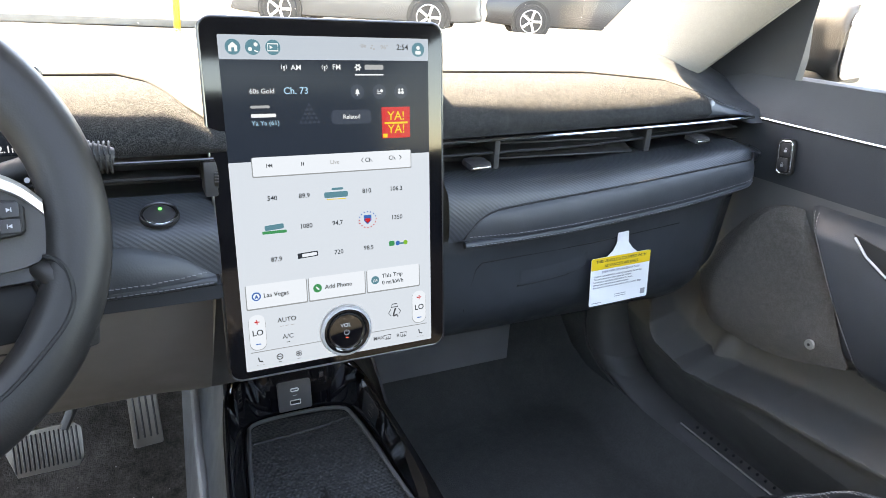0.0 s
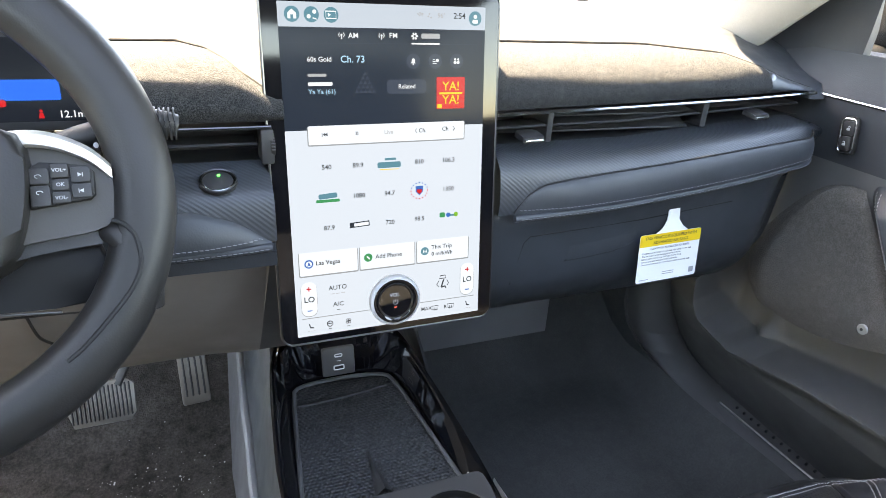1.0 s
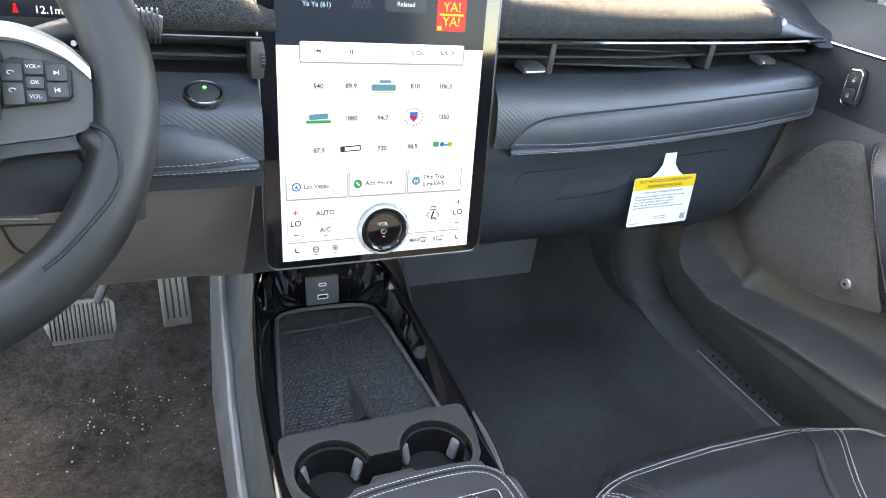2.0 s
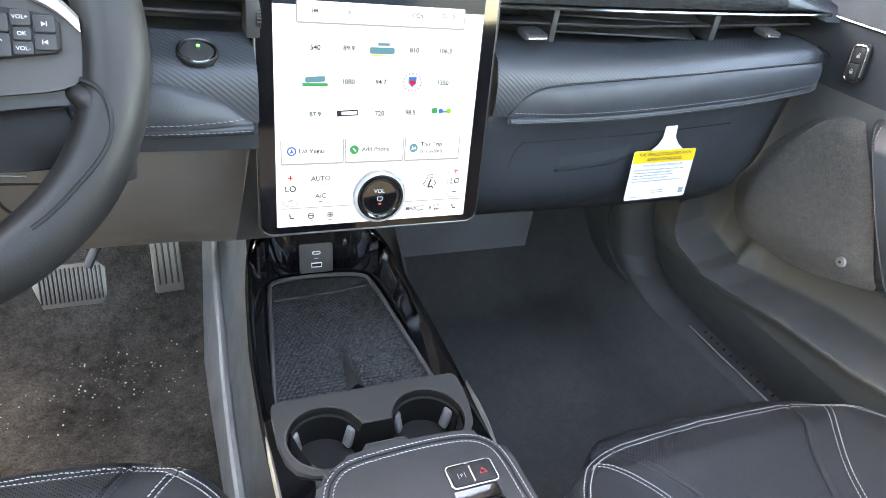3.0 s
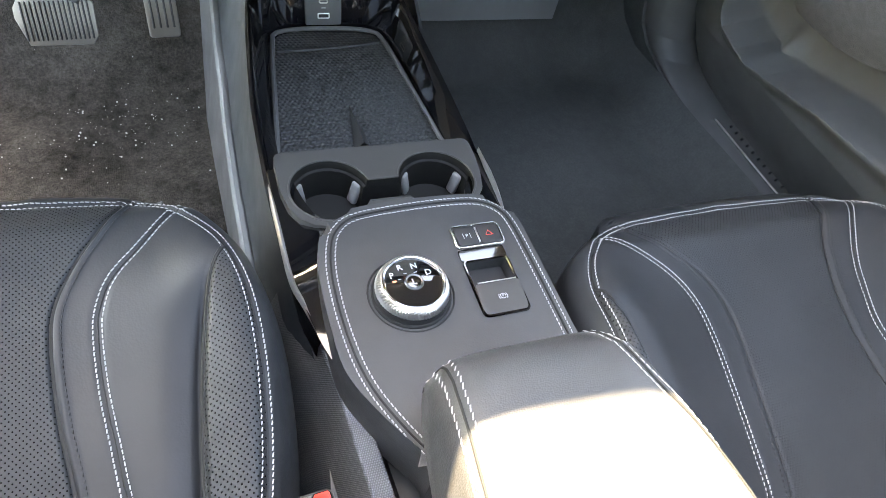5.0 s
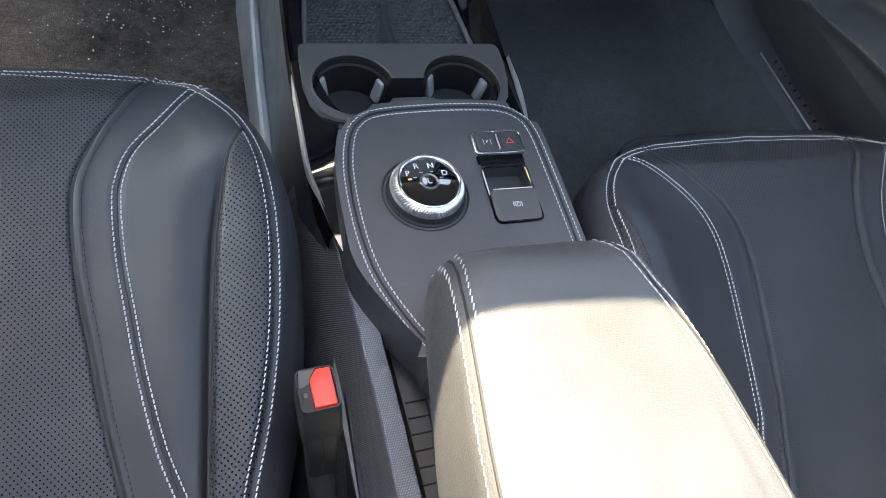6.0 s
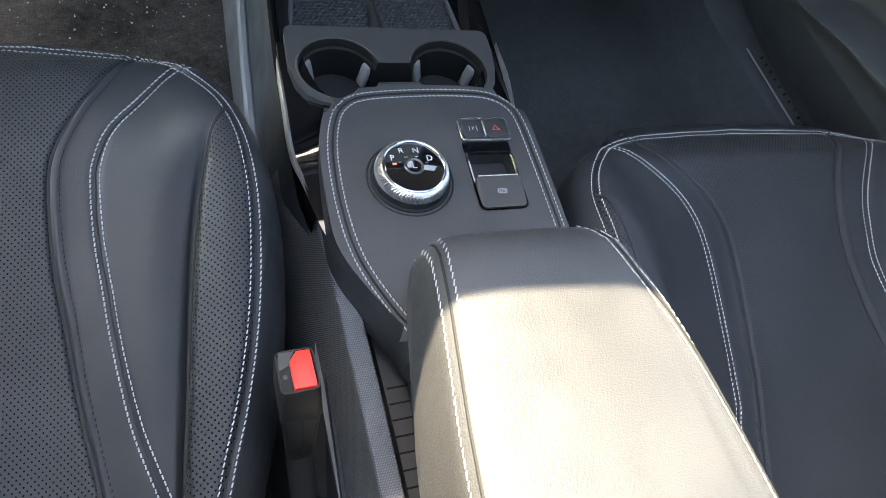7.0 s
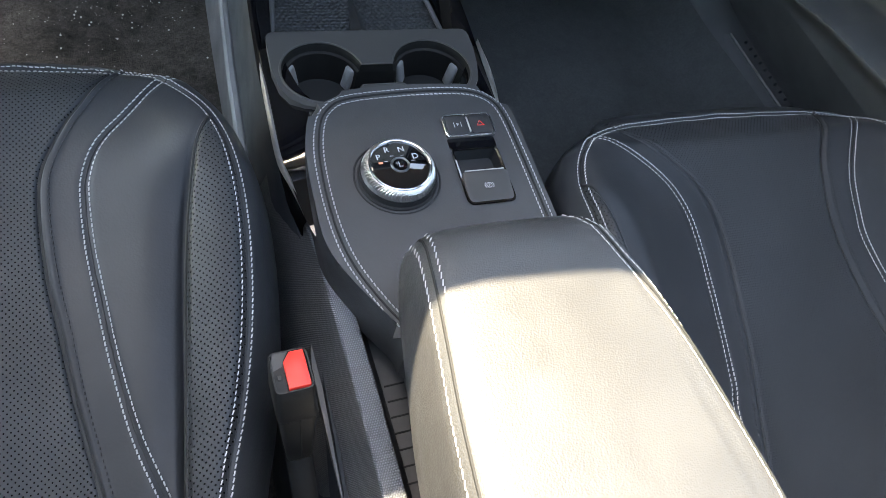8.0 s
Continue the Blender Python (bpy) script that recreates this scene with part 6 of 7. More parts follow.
    outside = a > np.where(sign[None, :] < 0, at_v(inserts[-1], vs)[:, None], at_v(inserts[1], vs)[:, None])
    z += live * outside * 0.0024 * groove * np.exp(-((g1 - 0.0040) / 0.0022) ** 2)
    z -= live * (v2 > 0.04) * 0.0022 * np.exp(-(gap(doubles[-1], doubles[1]) / 0.0026) ** 2)
    front = np.abs(v2 - np.interp(a, [q[0] for q in corner if q[1] < 0.1], [q[1] for q in corner if q[1] < 0.1]))
    gc = np.where(v2 > 0.05, gap(corner), np.where(a < 0.17, front, 1.0))
    z -= live * 0.0040 * np.exp(-(gc / 0.0028) ** 2)
    fc = np.interp(a, [q[0] for q in corner if q[1] < 0.09], [q[1] for q in corner if q[1] < 0.09])
    z -= np.clip(fc - np.maximum(v2, 0.0) - 0.004, 0.0, 0.03) * (1 - ease(0.125, 0.165, a))
    vc = crease[0][1]
    fade = ease(vc - 0.004, vc + 0.07, v2)
    g2 = gap(crease)
    inner = a < at_v(crease, vs)[:, None]
    z -= live * fade * np.where(inner, 0.014 * np.exp(-(g2 / 0.020) ** 2) + 0.010 * np.exp(-(g2 / 0.005) ** 2), 0.0)
    z += live * fade * np.where(inner, 0.0, 0.009 * (1 - np.exp(-(g2 / 0.003) ** 2)) - 0.010 * np.exp(-(g2 / 0.0012) ** 2))
    x = a * sign[None, :]
    pts = [[(xc + x[i, j] * big, y0 - vs[i] * big, z0 + z[i, j] + 0.0012 * noise.noise((x[i, j] * 14 + xc, vs[i] * 14, 1.0))) for j in range(a.shape[1])] for i in range(len(vs))]
    tuck = np.interp(np.arange(len(vs)), [0, 1, 2, 3, 4], [0.09, 0.05, 0.02, 0.006, 0.0])
    for i in range(len(vs)):
        for j in range(a.shape[1]):
            px, py, pz = pts[i][j]
            under = smooth(-0.02, -0.17, sp[i, j])
            pts[i][j] = (xc + (px - xc) * (1 - 0.22 * under), py - tuck[i] * big, pz)
    P = np.array(pts)
    nrm = np.cross(np.gradient(P, axis=1), np.gradient(P, axis=0))
    nrm *= np.sign(nrm[..., 2:3].sum())
    nrm /= np.maximum(np.linalg.norm(nrm, axis=2, keepdims=True), 1e-12)
    if nrm[60, a.shape[1] // 2, 2] < 0:
        nrm = -nrm
    groups = {}
    for i in range(len(vs) - 1):
        for j in range(a.shape[1] - 1):
            kind, hand = col_kind[j]
            am = (a[i, j] + a[i, j + 1]) / 2
            if vs[i] < 0.0 or (am < 0.17 and vs[i] < 0.05 and vs[i] < lin(corner, am)):
                kind = "shell"
            elif kind == "bolster_panel" and vs[i] < vc:
                kind = "side_panel"
            groups.setdefault((kind, 0 if kind in ("centre_panel", "shell") else hand), []).append((i, j))
    trees = []
    mats = {"centre_panel": SEAT_HOLES, "side_panel": SEAT, "bolster_panel": SEAT_HOLES, "shell": SEAT}
    names = {"centre_panel": "perforated leather", "side_panel": "", "bolster_panel": "perforated leather", "shell": ""}
    for (g, _), cells in groups.items():
        used, verts, faces, ns = {}, [], [], []
        for i, j in cells:
            f = []
            for p, q in ((i, j), (i, j + 1), (i + 1, j + 1), (i + 1, j)):
                if (p, q) not in used:
                    used[(p, q)] = len(verts)
                    verts.append(pts[p][q])
                    ns.append(tuple(nrm[p, q]))
                f.append(used[(p, q)])
            faces.append(f[::-1])
        me = bpy.data.meshes.new(g)
        me.from_pydata(verts, [], faces)
        bm = bmesh.new()
        bm.from_mesh(me)
        bpy.data.meshes.remove(me)
        ob = part(g, bm, mats[g], seat, names[g], flip=False)
        ob.data.normals_split_custom_set_from_vertices(ns)
        trees.append(tree_of(ob))
    for s in (-1, 1):
        place = lambda line: [Vector((xc + s * p * big, y0 - q * big, 0.8)) for p, q in line]
        for line in (doubles[s], corner):
            c = place(line)
            for d in (row_gap, -row_gap):
                part("stitching", stitches(trees, offset2(c, d), (0, 0, -1)), THREAD, seat, "pale thread")
            part("seam", tube([h[0] - Vector((0, 0, 0.0002)) for h in (drop(trees, p, (0, 0, -1)) for p in c) if h], 0.0008, 5), BLACK, seat)
        c = place([q for q in crease if q[1] > vc])
        part("crease", tube([h[0] + Vector((0, 0, 0.0002)) for h in (drop(trees, p, (0, 0, -1)) for p in c) if h], 0.0022, 6), BLACK, seat)
        c = place([q for q in inserts[s] if q[1] > lin(corner, q[0]) + 0.003])
        part("piping_gap", tube([h[0] + Vector((0, 0, 0.0002)) for h in (drop(trees, p, (0, 0, -1)) for p in c) if h], gaps[s > 0], 6), BLACK, seat)
        part("stitching", stitches(trees, offset2(c, s * 0.0078), (0, 0, -1), 0.0046, 0.0026, 0.0006), THREAD_DARK, seat, "dark thread")
    part("seat_base", rbox((0.40, 0.50, 0.14), 0.02, 2, at(xc, y0 - 0.34, 0.19)), PLASTIC_DARK, seat)
    return seat


build_seat(-0.378, -0.108, 0.374, "black leather driver's seat with perforated centre and pale stitching", CORNER_D, CREASE_D, {-1: INSERT, 1: INSERT}, {-1: DOUBLE, 1: DOUBLE})
build_seat(0.365, -0.207, 0.362, "black leather passenger seat with perforated centre and pale stitching", CORNER_P, CREASE_P, {-1: INSERT_P, 1: INSERT_R}, {-1: DOUBLE_P, 1: DOUBLE_R}, 1.09, 1.0, 0.0032, (0.0006, 0.0013), 0.5)

# ---- seat belt buckle ----
buckle = thing("seat_belt_buckle", (-0.150, -0.46, 0.25), "black seat belt buckle with a red release button", "buckle")
bk = at(-0.1535, -0.4565, 0.4085, -15, 0, 3) @ Matrix.Diagonal((0.98, 0.98, 1.0, 1))
ring_b = rounded(-0.0130, -0.0175, 0.0130, 0.0175, 0.004, 3)
part("buckle_body", loft([[bk @ Vector((x * w, y * d, z)) for x, y in ring_b] for z, w, d in ((-0.078, 0.45, 0.45), (-0.076, 0.62, 0.62), (-0.071, 0.74, 0.75), (-0.013, 1.03, 1.02), (-0.0115, 1.02, 1.01), (-0.0112, 0.98, 0.97), (-0.0104, 0.98, 0.97), (-0.0100, 1.06, 1.08), (-0.0085, 1.09, 1.11), (0.012, 1.04, 1.05), (0.0200, 1.0, 0.99), (0.0212, 0.97, 0.96), (0.0212, 0.90, 0.90), (0.0185, 0.88, 0.88))], close_v=True, caps=True), BUCKLE, buckle)
part("release_button", prism([(-0.0040, -0.0145), (0.0102, -0.0145), (0.0108, -0.0138), (0.0108, 0.0140), (0.0100, 0.0150), (0.0012, 0.0150), (-0.0040, 0.0075)], 0.010, 0.0222, 0.0011, 2, bk), RED_PLASTIC, buckle, "red release button")
part("slot", prism([(-0.0112, -0.0145), (-0.0048, -0.0145), (-0.0048, 0.0055), (-0.0112, 0.0030)], 0.012, 0.0190, m=bk), BLACK, buckle)
part("slot_lip", loft([[bk @ Vector(p) for p in row] for row in ([(-0.0112, 0.0030, 0.0192), (-0.0048, 0.0058, 0.0192)], [(-0.0112, 0.0100, 0.0205), (-0.0030, 0.0106, 0.0205)], [(-0.0100, 0.0155, 0.0212), (0.0005, 0.0155, 0.0212)])]), PLASTIC_GREY, buckle, "slanted grey lip over the slot")
part("catch", rbox((0.003, 0.004, 0.002), 0.0005, 1, bk @ at(-0.0082, -0.003, 0.0188)), PLASTIC_GREY, buckle)
part("buckle_split", tube([bk @ Vector((0.001, -0.0180 * d, z)) for z, d in ((-0.0125, 1.02), (-0.045, 0.87), (-0.069, 0.76))], 0.0004, 5), BLACK, buckle)
part("stalk", tube([bk @ Vector((0, 0.004, -0.07)), Vector((-0.150, -0.505, 0.30)), Vector((-0.153, -0.54, 0.22))], 0.010, 10, flat=0.5), BLACK, buckle)

# ---- steering wheel ----
WM = at(-0.405, -0.070, 0.752, 64, 0, 0)   # local x right, y up the wheel, z to the driver
wheel = thing("steering_wheel", (-0.405, -0.02, 0.72), "black leather steering wheel with silver trim and buttons", "steering wheel")


def rim_point(a):
    r = 0.1775 - 0.004 * smooth(-0.5, -1.0, math.sin(a))
    return Vector((r * math.cos(a), r * math.sin(a), 0))


rows = []
for k in range(140):
    a = 2 * math.pi * k / 140
    c = rim_point(a)
    out = c.normalized()
    thumb = math.exp(-((abs(math.degrees(math.atan2(c.y, abs(c.x)))) - 42) / 20) ** 2) * (1 if c.y > 0 else 0.3)
    row = []
    for j in range(22):
        b = 2 * math.pi * j / 22
        rr = 0.0182 + 0.0028 * thumb * max(0, -math.cos(b))
        groove = 0.0009 * math.exp(-((math.degrees(b) - 150) / 6) ** 2)
        row.append(WM @ (c + out * ((rr - groove) * 1.24 * math.cos(b)) + Vector((0, 0, (rr - groove) * 1.0 * math.sin(b)))))
    rows.append(row)
rim = part("rim", loft(rows, close_u=True, close_v=True), WHEEL_SKIN, wheel, "smooth black leather rim")
for a0 in (58, 122):
    part("rim_joint", tube([WM @ (rim_point(radians(a0)) + rim_point(radians(a0)).normalized() * 0.0215 * math.cos(b) + Vector((0, 0, 0.0174 * math.sin(b)))) for b in np.linspace(0, 6.2832, 25)[:-1]], 0.0010, 6, True), BLACK, rim)
seam_xy = cat([(0.155, -0.024, 0), (0.164, -0.029, 0), (0.170, -0.040, 0), (0.171, -0.058, 0), (0.163, -0.076, 0), (0.145, -0.097, 0), (0.129, -0.113, 0), (0.117, -0.122, 0)], 70)
seam_l = []
for p in seam_xy:
    q = min(1.0, abs(math.hypot(p.x, p.y) - 0.1770) / 0.0225)
    seam_l.append(WM @ Vector((p.x, p.y, 0.0002 + 0.0175 * math.sqrt(1 - q * q * 0.8))))
part("seam", tube(seam_l, 0.0019, 6), BLACK, rim)
for a0, a1 in ((8, 56), (-75, -24)):
    teeth = []
    for k in range(26):
        a = radians(a0 + (a1 - a0) * k / 25)
        teeth.append(rbox((0.0016, 0.0036, 0.0016), 0.0005, 1, WM @ Matrix.Translation(rim_point(a) * (1 - 0.0212 / 0.1785) + Vector((0, 0, 0.005))) @ at(0, 0, 0, 0, 0, math.degrees(a))))
    part("stitching", join(*teeth), THREAD_DARK, rim, "dark thread")
# lower thumb grip that meets the spoke
part("thumb_grip", tube([WM @ Vector(p) for p in cat([(0.144, -0.034, -0.003), (0.152, -0.033, 0.001), (0.160, -0.038, 0.004), (0.167, -0.050, 0.003), (0.172, -0.070, 0.000), (0.171, -0.090, -0.006)], 22)], lambda t: 0.0020 + 0.0100 * math.sqrt(max(0.0, 1 - (1 - min(1.0, t * 2.2)) ** 2)), 14), WHEEL_SKIN, wheel)
for side in (1, -1):
    sp = [(0.075, 0.036, 0.012), (0.112, 0.040, 0.016), (0.142, 0.028, 0.014), (0.160, 0.014, 0.006), (0.162, -0.004, 0.006), (0.150, -0.028, 0.008), (0.104, -0.036, 0.016), (0.075, -0.042, 0.012)]
    spoke = part("spoke", loft([[WM @ Vector((side * p.x, p.y, p.z + dz)) for p in cat(sp, 26)] for dz in (-0.014, 0.0)], caps=True), PLASTIC_GREY, wheel, "dark spoke panel")
    part("spoke_trim", loft([[WM @ Vector((side * p.x, p.y + dy, p.z + dz)) for dy, dz in ((0.004, -0.002), (0.0045, 0.003), (0.001, 0.006), (-0.006, 0.005), (-0.0075, 0.001))] for p in cat([(0.070, 0.036, 0.013), (0.113, 0.038, 0.017), (0.142, 0.0275, 0.014), (0.158, 0.013, 0.006)], 24)]), SILVER, wheel, "bright silver trim")
    part("lower_trim", loft([[WM @ Vector((side * p.x, p.y + dy, p.z)) for dy in (0.0, -0.004, -0.011)] for p in cat([(0.06, -0.046, 0.006), (0.10, -0.0345, 0.008), (0.146, -0.029, 0.003)], 14)]), PLASTIC_DARK, wheel)
    padm = WM @ at(side * 0.1265, 0.0035, 0.0195)
    sx = [(-0.021, 0.012), (-0.013, 0.0165), (0.016, 0.013), (0.0205, 0.008), (0.0200, -0.0085), (0.017, -0.0115), (-0.021, -0.0165)]
    pad_ = part("button_pad", prism([(side * x, y) for x, y in sx][::side], -0.006, 0.0, 0.001, 2, padm), BLACK, wheel, "black thumb button cluster")
    for x0, y0, x1, y1 in ((-0.0200, 0.0005, -0.0075, 0.0118), (-0.0200, -0.0150, -0.0075, -0.0005), (-0.0065, 0.0045, 0.0050, 0.0145), (-0.0060, -0.0045, 0.0045, 0.0035), (-0.0065, -0.0135, 0.0050, -0.0055), (0.0060, 0.0005, 0.0185, 0.0115), (0.0060, -0.0105, 0.0185, -0.0005)):
        xs = sorted((side * x0, side * x1))
        part("button", prism(rounded(xs[0], y0, xs[1], y1, 0.0015, 3), 0.0, 0.0022, 0.0007, 2, padm), PLASTIC_DARK, pad_)
    if side == 1:
        for body, x, y in (("VOL+", -0.0008, 0.0098), ("OK", -0.0008, -0.0005), ("VOL-", -0.0008, -0.0098)):
            lettering(body, 0.0036, padm @ at(x, y, 0.0026), WHITE_INK, pad_)
        for y, s in ((0.006, 1), (-0.0055, -1)):
            part("button_mark", join(prism([(-0.0014 * s, -0.0015), (0.0012 * s, 0.0), (-0.0014 * s, 0.0015)][::s], 0.0023, 0.0026, m=padm @ at(0.012, y, 0)), rbox((0.0005, 0.003, 0.0003), 0, 1, padm @ at(0.012 + 0.0016 * s, y, 0.0025))), WHITE_INK, pad_)
            part("button_mark", tube([padm @ Vector((-0.0140 + 0.0020 * math.cos(a), y + 0.0012 * math.sin(a), 0.0025)) for a in np.linspace(0, 4.5, 10)], 0.00035, 5), WHITE_INK, pad_)
part("hub", prism([(p.x, p.y) for p in cat([(-0.10, 0.030, 0), (-0.085, 0.045, 0), (0, 0.055, 0), (0.085, 0.045, 0), (0.1065, 0.030, 0), (0.101, -0.028, 0), (0.080, -0.055, 0), (0, -0.085, 0), (-0.080, -0.055, 0), (-0.10, -0.028, 0)], 60, True)], -0.02, 0.034, 0.010, 4, WM), WHEEL_SKIN, wheel, "padded hub cover")
part("column", tube([WM @ Vector((0, 0, -0.01)), WM @ Vector((0, -0.01, -0.09)), Vector((-0.405, 0.14, 0.66))], 0.055, 20), PLASTIC_DARK, wheel)
part("lower_spoke", prism([(0.0, -0.040), (0.074, -0.046), (0.108, -0.041), (0.142, -0.039), (0.148, -0.056), (0.137, -0.083), (0.107, -0.085), (0.071, -0.084), (0.0, -0.086)], -0.028, -0.020, 0.003, 3, WM), SATIN_BLACK, wheel, "satin black lower spoke panel")
part("lower_trim_line", tube([WM @ Vector(p) for p in ((0.0, -0.086, -0.018), (0.071, -0.085, -0.018), (0.111, -0.088, -0.018))], 0.0009, 6), DARK_METAL, wheel, "thin metal line")
part("column_shroud", rbox((0.20, 0.14, 0.12), 0.03, 4, at(-0.405, 0.015, 0.70, -26, 0, 0)), PLASTIC_DARK, wheel)

# stalk with its printed knob
stalk = thing("column_stalk", (-0.26, -0.02, 0.78), "black wiper stalk with white symbols", "stalk")
part("stalk_arm", tube(cat([(-0.34, -0.015, 0.745), (-0.28, -0.026, 0.777), (-0.245, -0.032, 0.789)], 12), lambda t: 0.014 - 0.003 * t, 14, flat=0.8), PLASTIC_DARK, stalk)
part("stalk_knob", tube(cat([(-0.250, -0.036, 0.788), (-0.232, -0.038, 0.793), (-0.214, -0.038, 0.793)], 10), lambda t: 0.0150 - 0.003 * abs(t - 0.4), 18), PLASTIC_DARK, stalk)
part("stalk_end", tube([(-0.214, -0.038, 0.793), (-0.208, -0.038, 0.793), (-0.199, -0.037, 0.791)], lambda t: 0.0115 - 0.003 * t, 16), PLASTIC_DARK, stalk, "ribbed end")
for k in range(4):
    part("ring_ridge", tube([Vector((-0.211 + 0.0035 * k, -0.038 + 0.0122 * math.cos(a), 0.7925 + 0.0122 * math.sin(a))) for a in np.linspace(0, 6.2832, 17)[:-1]], 0.0009, 5, True), PLASTIC_DARK, stalk)
for k in range(3):
    part("stalk_mark", prism(disc(0.0022, 8), 0, 0.0004, m=at(-0.257 + 0.003 * k, -0.0505 + 0.002 * k, 0.781 + 0.0075 * k, 75, 0, -25)), WHITE_INK, stalk)

# ---- instrument display ----
cluster = thing("instrument_display", (-0.40, 0.06, 0.77), "wide instrument display with a blue message bar, lit", "display")
CM = at(-0.40, 0.045, 0.812, 80, 0, 0)
part("casing", prism(rounded(-0.155, -0.042, 0.152, 0.040, 0.005, 3), -0.02, -0.001, 0.002, 2, CM), PLASTIC_DARK, cluster)
part("display_glass", prism(rounded(-0.150, -0.034, 0.147, 0.034, 0.003, 2), -0.001, 0.0, m=CM), glow("cluster_navy", (0.006, 0.009, 0.016), 1.0, 0.03), cluster)
part("message_bar", prism(rounded(-0.11, -0.0165, 0.1125, 0.0005, 0.001, 1), 0.0003, 0.0006, m=CM), glow("cluster_blue", (0.0, 0.15, 0.85), 1.0, 0.0), cluster, "lit blue bar")
lettering("12.1mi", 0.0082, CM @ at(0.120, -0.0285, 0.001), UI_LIGHT, cluster)
lettering("L", 0.0070, CM @ at(0.133, -0.0185, 0.001), UI_LIGHT, cluster)
part("belt_lamp", join(prism(disc(0.0013, 10), 0.0004, 0.0007, m=CM @ at(0.096, -0.0252, 0)), prism([(-0.0022, -0.0035), (0.0022, -0.0035), (0.0012, 0.0012), (-0.0012, 0.0012)], 0.0004, 0.0007, m=CM @ at(0.096, -0.0278, 0))), UI_RED, cluster, "lit red belt warning")
part("red_lamp", prism(rounded(-0.006, -0.003, 0.006, 0.003, 0.002, 3), 0.0004, 0.0007, m=CM @ at(0.066, -0.0185, 0)), UI_RED, cluster)
part("sensor_pod", rbox((0.10, 0.035, 0.026), 0.008, 4, at(-0.368, -0.012, 0.772, -20, 0, 0)), plain("tinted_gloss", (0.05, 0.006, 0.012), 0.06).mat, cluster, "dark red tinted sensor pod")

# ---- pedals ----
brake_p = thing("brake_pedal", (-0.355, 0.36, 0.22), "ribbed metal brake pedal on a black arm", "pedal")
PM = at(-0.353, 0.338, 0.268, 62, 0, 3)
outline_p = [(-0.040, -0.032), (0.038, -0.034), (0.047, -0.022), (0.048, 0.022), (0.038, 0.032), (-0.042, 0.032), (-0.051, 0.018), (-0.051, 0.004)]
METAL_PED = plain("brushed_steel", (0.20, 0.18, 0.155), 0.42, 0.8).mat
part("pedal_plate", prism(outline_p, -0.006, 0.002, 0.002, 2, PM), METAL_PED, brake_p)
for k in range(15):
    part("rubber_rib", rbox((0.0026, 0.052, 0.0035), 0.001, 1, PM @ at(-0.041 + 0.0058 * k, 0.0, 0.0025)), RUBBER, brake_p)
part("pedal_arm", tube(cat([(-0.330, 0.350, 0.288), (-0.312, 0.372, 0.318), (-0.303, 0.378, 0.345), (-0.300, 0.39, 0.42)], 16), 0.008, 10, flat=0.6), BLACK, brake_p)
acc = thing("accelerator_pedal", (-0.21, 0.33, 0.24), "slim metal accelerator pedal with rubber strips", "pedal")
AM_ = at(-0.217, 0.335, 0.311, 66, 0, 4)
part("pedal_plate", prism(rounded(-0.0225, -0.060, 0.0195, 0.060, 0.004, 3), -0.006, 0.002, 0.002, 2, AM_), METAL_PED, acc)
for k in range(4):
    part("rubber_rib", rbox((0.0030, 0.098, 0.0035), 0.0012, 1, AM_ @ at(-0.0150 + 0.0090 * k, 0.002, 0.0025)), RUBBER, acc)
part("pedal_arm", tube([(-0.216, 0.36, 0.30), (-0.216, 0.45, 0.40)], 0.012, 10), PLASTIC_DARK, acc)

# ---- grit on the carpet ----
t_floor = tree_of(bpy.data.objects["floor_driver"])
rng = random.Random(7)
grit = bmesh.new()
for k in range(150):
    x, y = rng.gauss(-0.31, 0.075), rng.gauss(0.27, 0.055)
    if not -0.48 < x < -0.17:
        continue
    h = drop([t_floor], (x, y, 0.5), (0, 0, -1))
    r = rng.choice((0.0006, 0.0007, 0.0008, 0.0010, 0.0016))
    if h:
        bmesh.ops.create_icosphere(grit, subdivisions=1, radius=r, matrix=Matrix.Translation(h[0] + Vector((0, 0, r))) @ Matrix.Diagonal((1, rng.uniform(0.7, 1.3), 0.8, 1)))
tagged(part("grit", grit, plain("pale_grit", (0.38, 0.36, 0.33), 0.8).mat), "scattered pale grit on the driver's carpet", "grit", kind="stuff")

# ---- outside: a sunlit car park that rises gently ahead ----
def ground_z(y):
    return -0.32 + 0.034 * y


def make_asphalt():
    n = Nodes("sunlit_asphalt", 0.9)
    f = n.ramp(n.noise(0.35, 6, 0.6), 0.3, 0.7)
    n.color(n.mix(f, (0.013, 0.0128, 0.0122), (0.022, 0.021, 0.0195)))
    n.bump(n.noise(60, 4), 0.01, 0.6)
    return n.mat


ASPHALT = make_asphalt()
CONCRETE = plastic("concrete", (0.12, 0.115, 0.105), 0.85, 40, 0.004).mat
bm = loft([[(x, y, ground_z(y)) for x in np.linspace(-300, 300, 7)] for y in np.linspace(-300, 300, 7)])
tagged(part("ground", bm, ASPHALT, smooth=False), "sunlit asphalt of a car park", "ground", kind="structure")
kerb = thing("kerb", (0, 14, ground_z(14)), "low pale concrete kerb of a parking island", "kerb")
part("kerb_stone", rbox((9.0, 0.35, 0.14), 0.03, 2, at(-3.2, 12.6, ground_z(12.6) + 0.06, 0, 0, -6)), CONCRETE, kerb)

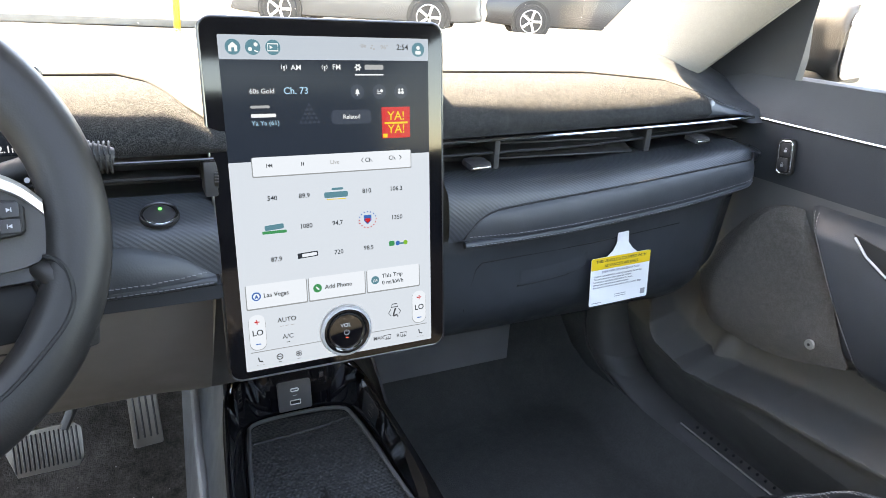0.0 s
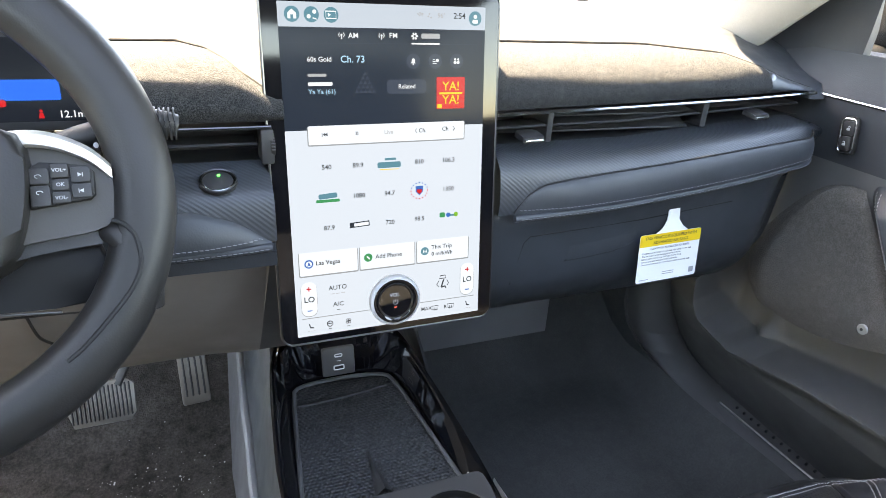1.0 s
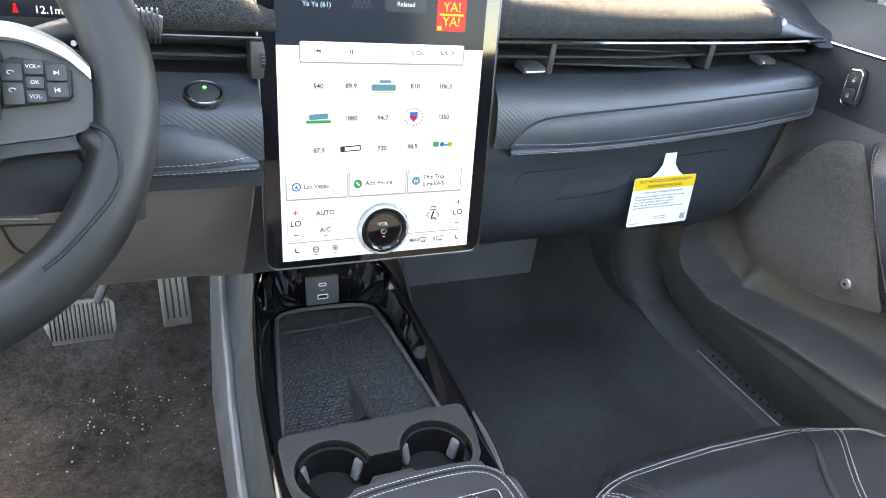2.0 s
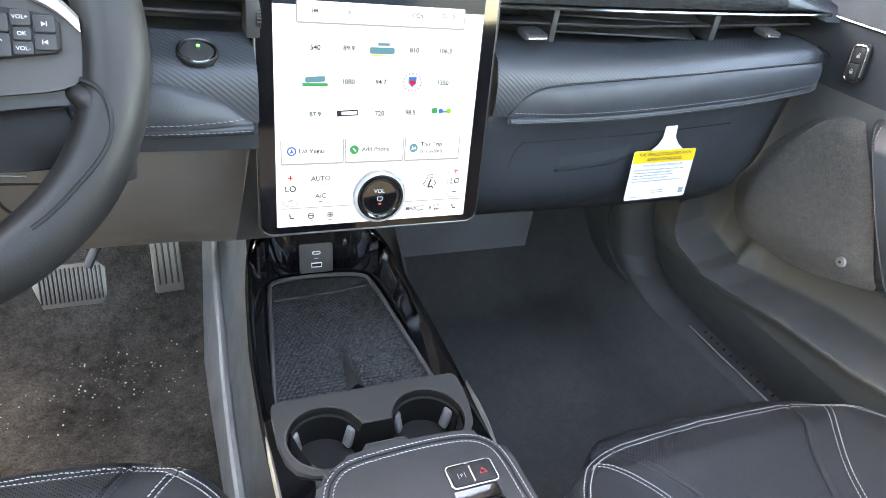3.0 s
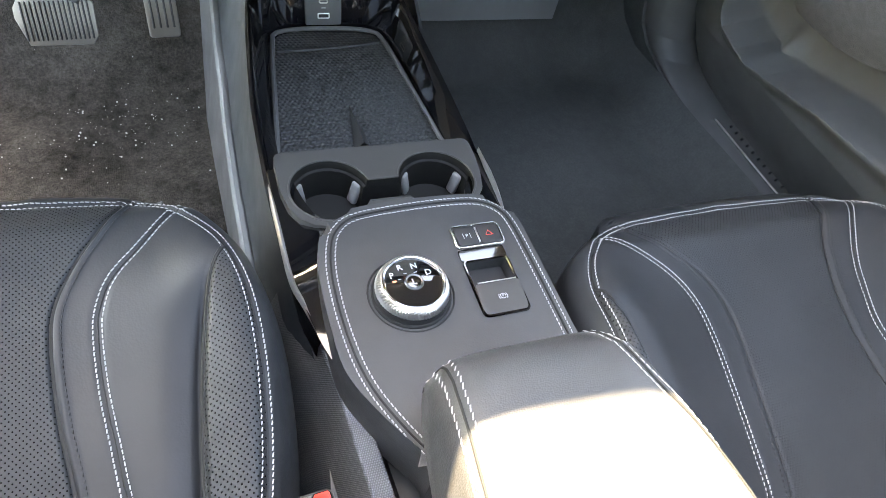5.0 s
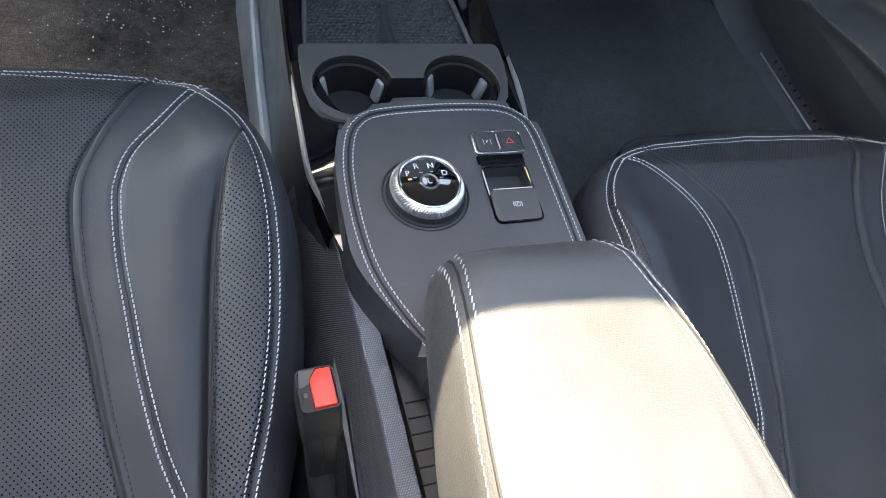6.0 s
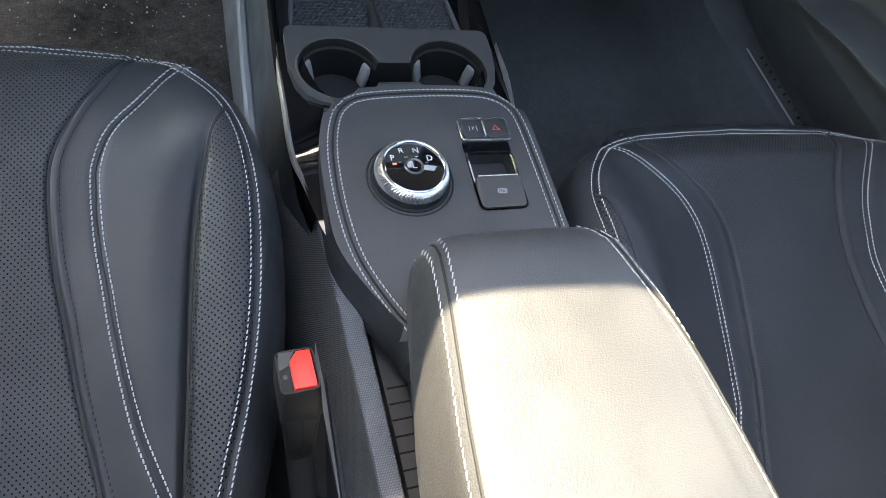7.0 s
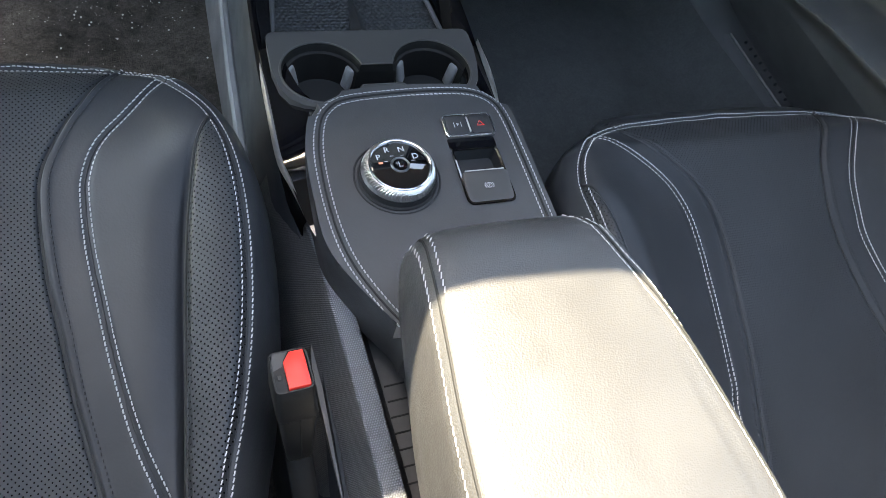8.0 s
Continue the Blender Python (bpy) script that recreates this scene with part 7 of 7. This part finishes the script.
YELLOW = plastic("yellow_paint", (0.30, 0.16, 0.004), 0.5, 80, 0.001).mat
for x, y, lean in ((0.60, 11.3, 2), (2.36, 13.3, 1)):
    b = thing("bollard", (x, y, ground_z(y)), "slim yellow painted steel post on the asphalt", "bollard", "yellow posts")
    part("post", lathe([(0.055, 0.0), (0.055, 1.35), (0.045, 1.40), (0.0, 1.41)], 16, at(x, y, ground_z(y) - 0.01, 0, lean, 0)), YELLOW, b)
    part("foot_plate", rbox((0.2, 0.2, 0.02), 0.004, 1, at(x, y, ground_z(y) + 0.008)), DARK_METAL, b)

TYRE = plastic("tyre_rubber", (0.018, 0.018, 0.018), 0.8, 60, 0.002).mat
PANE = plain("dark_car_glass", (0.012, 0.014, 0.016), 0.06).mat
WHITE_PAINT = plain("white_car_paint", (0.78, 0.78, 0.77), 0.18).mat


def build_car(m, paint, label):
    car = thing("parked_car", m.translation, label, "car", "parked cars")
    side = [(-2.25, 0.42), (-2.28, 0.70), (-2.15, 0.88), (-1.55, 0.95), (-0.95, 1.38), (-0.2, 1.50), (0.85, 1.47), (1.55, 1.05), (2.10, 0.98), (2.25, 0.75), (2.25, 0.42), (1.9, 0.26), (-1.9, 0.24)]
    prof = cat([(a, b, 0) for a, b in side], 60, True)
    rows = []
    for y, s in ((-0.90, 0.86), (-0.88, 0.95), (-0.80, 1.0), (0.80, 1.0), (0.88, 0.95), (0.90, 0.86)):
        rows.append([m @ Vector((p.x * (0.97 + 0.03 * s), y * (1 - 0.16 * smooth(0.9, 1.5, p.y)), 0.62 + (p.y - 0.62) * s)) for p in prof])
    part("body", loft(rows, close_v=True, caps=True), paint, car)
    for y in (-0.905, 0.905):
        w = [(-1.30, 0.98), (-0.85, 1.32), (-0.15, 1.40), (0.75, 1.37), (1.25, 1.02)]
        part("side_window", loft([[m @ Vector((a, y * (1 - 0.16 * smooth(0.9, 1.5, b)), b)) for a, b in w], [m @ Vector((a, y * 0.995, 0.97)) for a, b in w]]), PANE, car)
        for x in (-1.36, 1.36):
            wm = m @ at(x, y * 0.93, 0.335, 90, 0, 0)
            part("wheel_arch", lathe([(0.40, -0.10), (0.40, 0.095), (0.0, 0.095)], 28, wm), BLACK, car)
            wh = part("wheel", lathe([(0.20, -0.115), (0.31, -0.115), (0.335, -0.09), (0.335, 0.09), (0.31, 0.115), (0.225, 0.118)], 36, wm), TYRE, car, "black tyre on a silver rim")
            part("rim", join(*[rbox((0.20, 0.05, 0.03), 0.01, 1, wm @ at(0, 0, s * 0.10, 0, 0, a) @ at(0.12, 0, 0)) for a in range(0, 360, 72) for s in (-1, 1)], *[lathe([(0.225, s * 0.118), (0.215, s * 0.122), (0.205, s * 0.10)], 30, wm) for s in (-1, 1)]), SILVER, wh)
    for y in (-0.65, 0.65):
        part("headlight", rbox((0.10, 0.36, 0.14), 0.03, 2, m @ at(2.17, y, 0.76)), CHROME, car)
        part("tail_light", rbox((0.08, 0.36, 0.14), 0.03, 2, m @ at(-2.2, y, 0.80)), RED_PLASTIC, car)
    return car


def parked(x, y, turn):
    return at(x, y, ground_z(y) + 0.05, 0, 0, turn)


build_car(parked(4.05, 12.1, -29), plain("silver_car_paint", (0.10, 0.10, 0.10), 0.35, 0.4).mat, "silver car parked side-on in the sun")
build_car(parked(8.9, 11.4, -25), plain("grey_car_paint", (0.03, 0.03, 0.033), 0.35, 0.3).mat, "dark grey car parked in the sun")
build_car(parked(13.5, -8.0, 70), WHITE_PAINT, "white car parked behind, seen in the wing mirror")
build_car(parked(9.5, -6.0, 75), WHITE_PAINT, "white car parked behind, seen in the wing mirror")

bld = thing("storage_building", (-6, 24, ground_z(24)), "low blue-grey building across the car park", "building")
wall = part("wall", rbox((26, 6, 5.0), 0.02, 1, at(-8, 27, ground_z(24) + 2.4)), plastic("blue_grey_cladding", (0.05, 0.055, 0.065), 0.6, 3, 0.01).mat, bld)
for k in range(6):
    part("roller_door", rbox((2.6, 0.08, 3.0), 0.02, 1, at(-17 + 4 * k, 23.98, ground_z(24) + 1.45)), plastic("pale_door_paint", (0.10, 0.10, 0.105), 0.5, 5, 0.004).mat, bld)
part("roof_edge", rbox((26.4, 6.4, 0.25), 0.03, 1, at(-8, 27, ground_z(24) + 5.0)), CONCRETE, bld)

# the car's own bonnet and wiper, just outside the windscreen
bonnet = thing("bonnet", (0, 1.0, 0.7), "white painted bonnet of this car beyond the windscreen", "bonnet")
rows = []
for x in np.linspace(-0.85, 0.85, 40):
    crest = 0.050 * math.exp(-((abs(x) - 0.74) / 0.11) ** 2)
    rows.append([(x, y, 0.800 - 0.03 * (y - 0.55) - 0.10 * smooth(1.2, 1.9, y) + crest - 0.10 * smooth(0.78, 0.86, abs(x))) for y in np.linspace(0.56, 1.75, 24)])
part("bonnet_skin", thick(loft(rows), 0.01), WHITE_PAINT, bonnet)
wiper = thing("wiper", (0.3, 0.5, 0.80), "black wiper arm resting at the foot of the windscreen", "wiper")
part("wiper_arm", tube(cat([(-0.35, 0.50, 0.80), (0.0, 0.50, 0.815), (0.35, 0.47, 0.823), (0.60, 0.42, 0.835)], 20), 0.008, 8), BLACK, wiper)
part("wiper_blade", tube(cat([(0.10, 0.47, 0.812), (0.40, 0.45, 0.826), (0.62, 0.41, 0.838)], 20), 0.006, 6), RUBBER, wiper)

# dust on the windscreen
rng = random.Random(3)
dust = bmesh.new()
for k in range(260):
    s = rng.uniform(0.03, 0.45)
    x = rng.uniform(-0.45, 0.62)
    r = rng.choice((0.0005, 0.0006, 0.0008, 0.0012))
    bmesh.ops.create_circle(dust, cap_ends=True, segments=6, radius=r, matrix=at(x, 0.455 - 0.73 * s - 0.10 * (x / 0.7) ** 2, 0.797 + 0.46 * s, 58, 0, rng.uniform(0, 90)))
tagged(part("windscreen_dust", dust, plain("pale_dust", (0.30, 0.28, 0.25), 0.9).mat), "pale dust specks on the inside of the windscreen", "dust", kind="stuff")
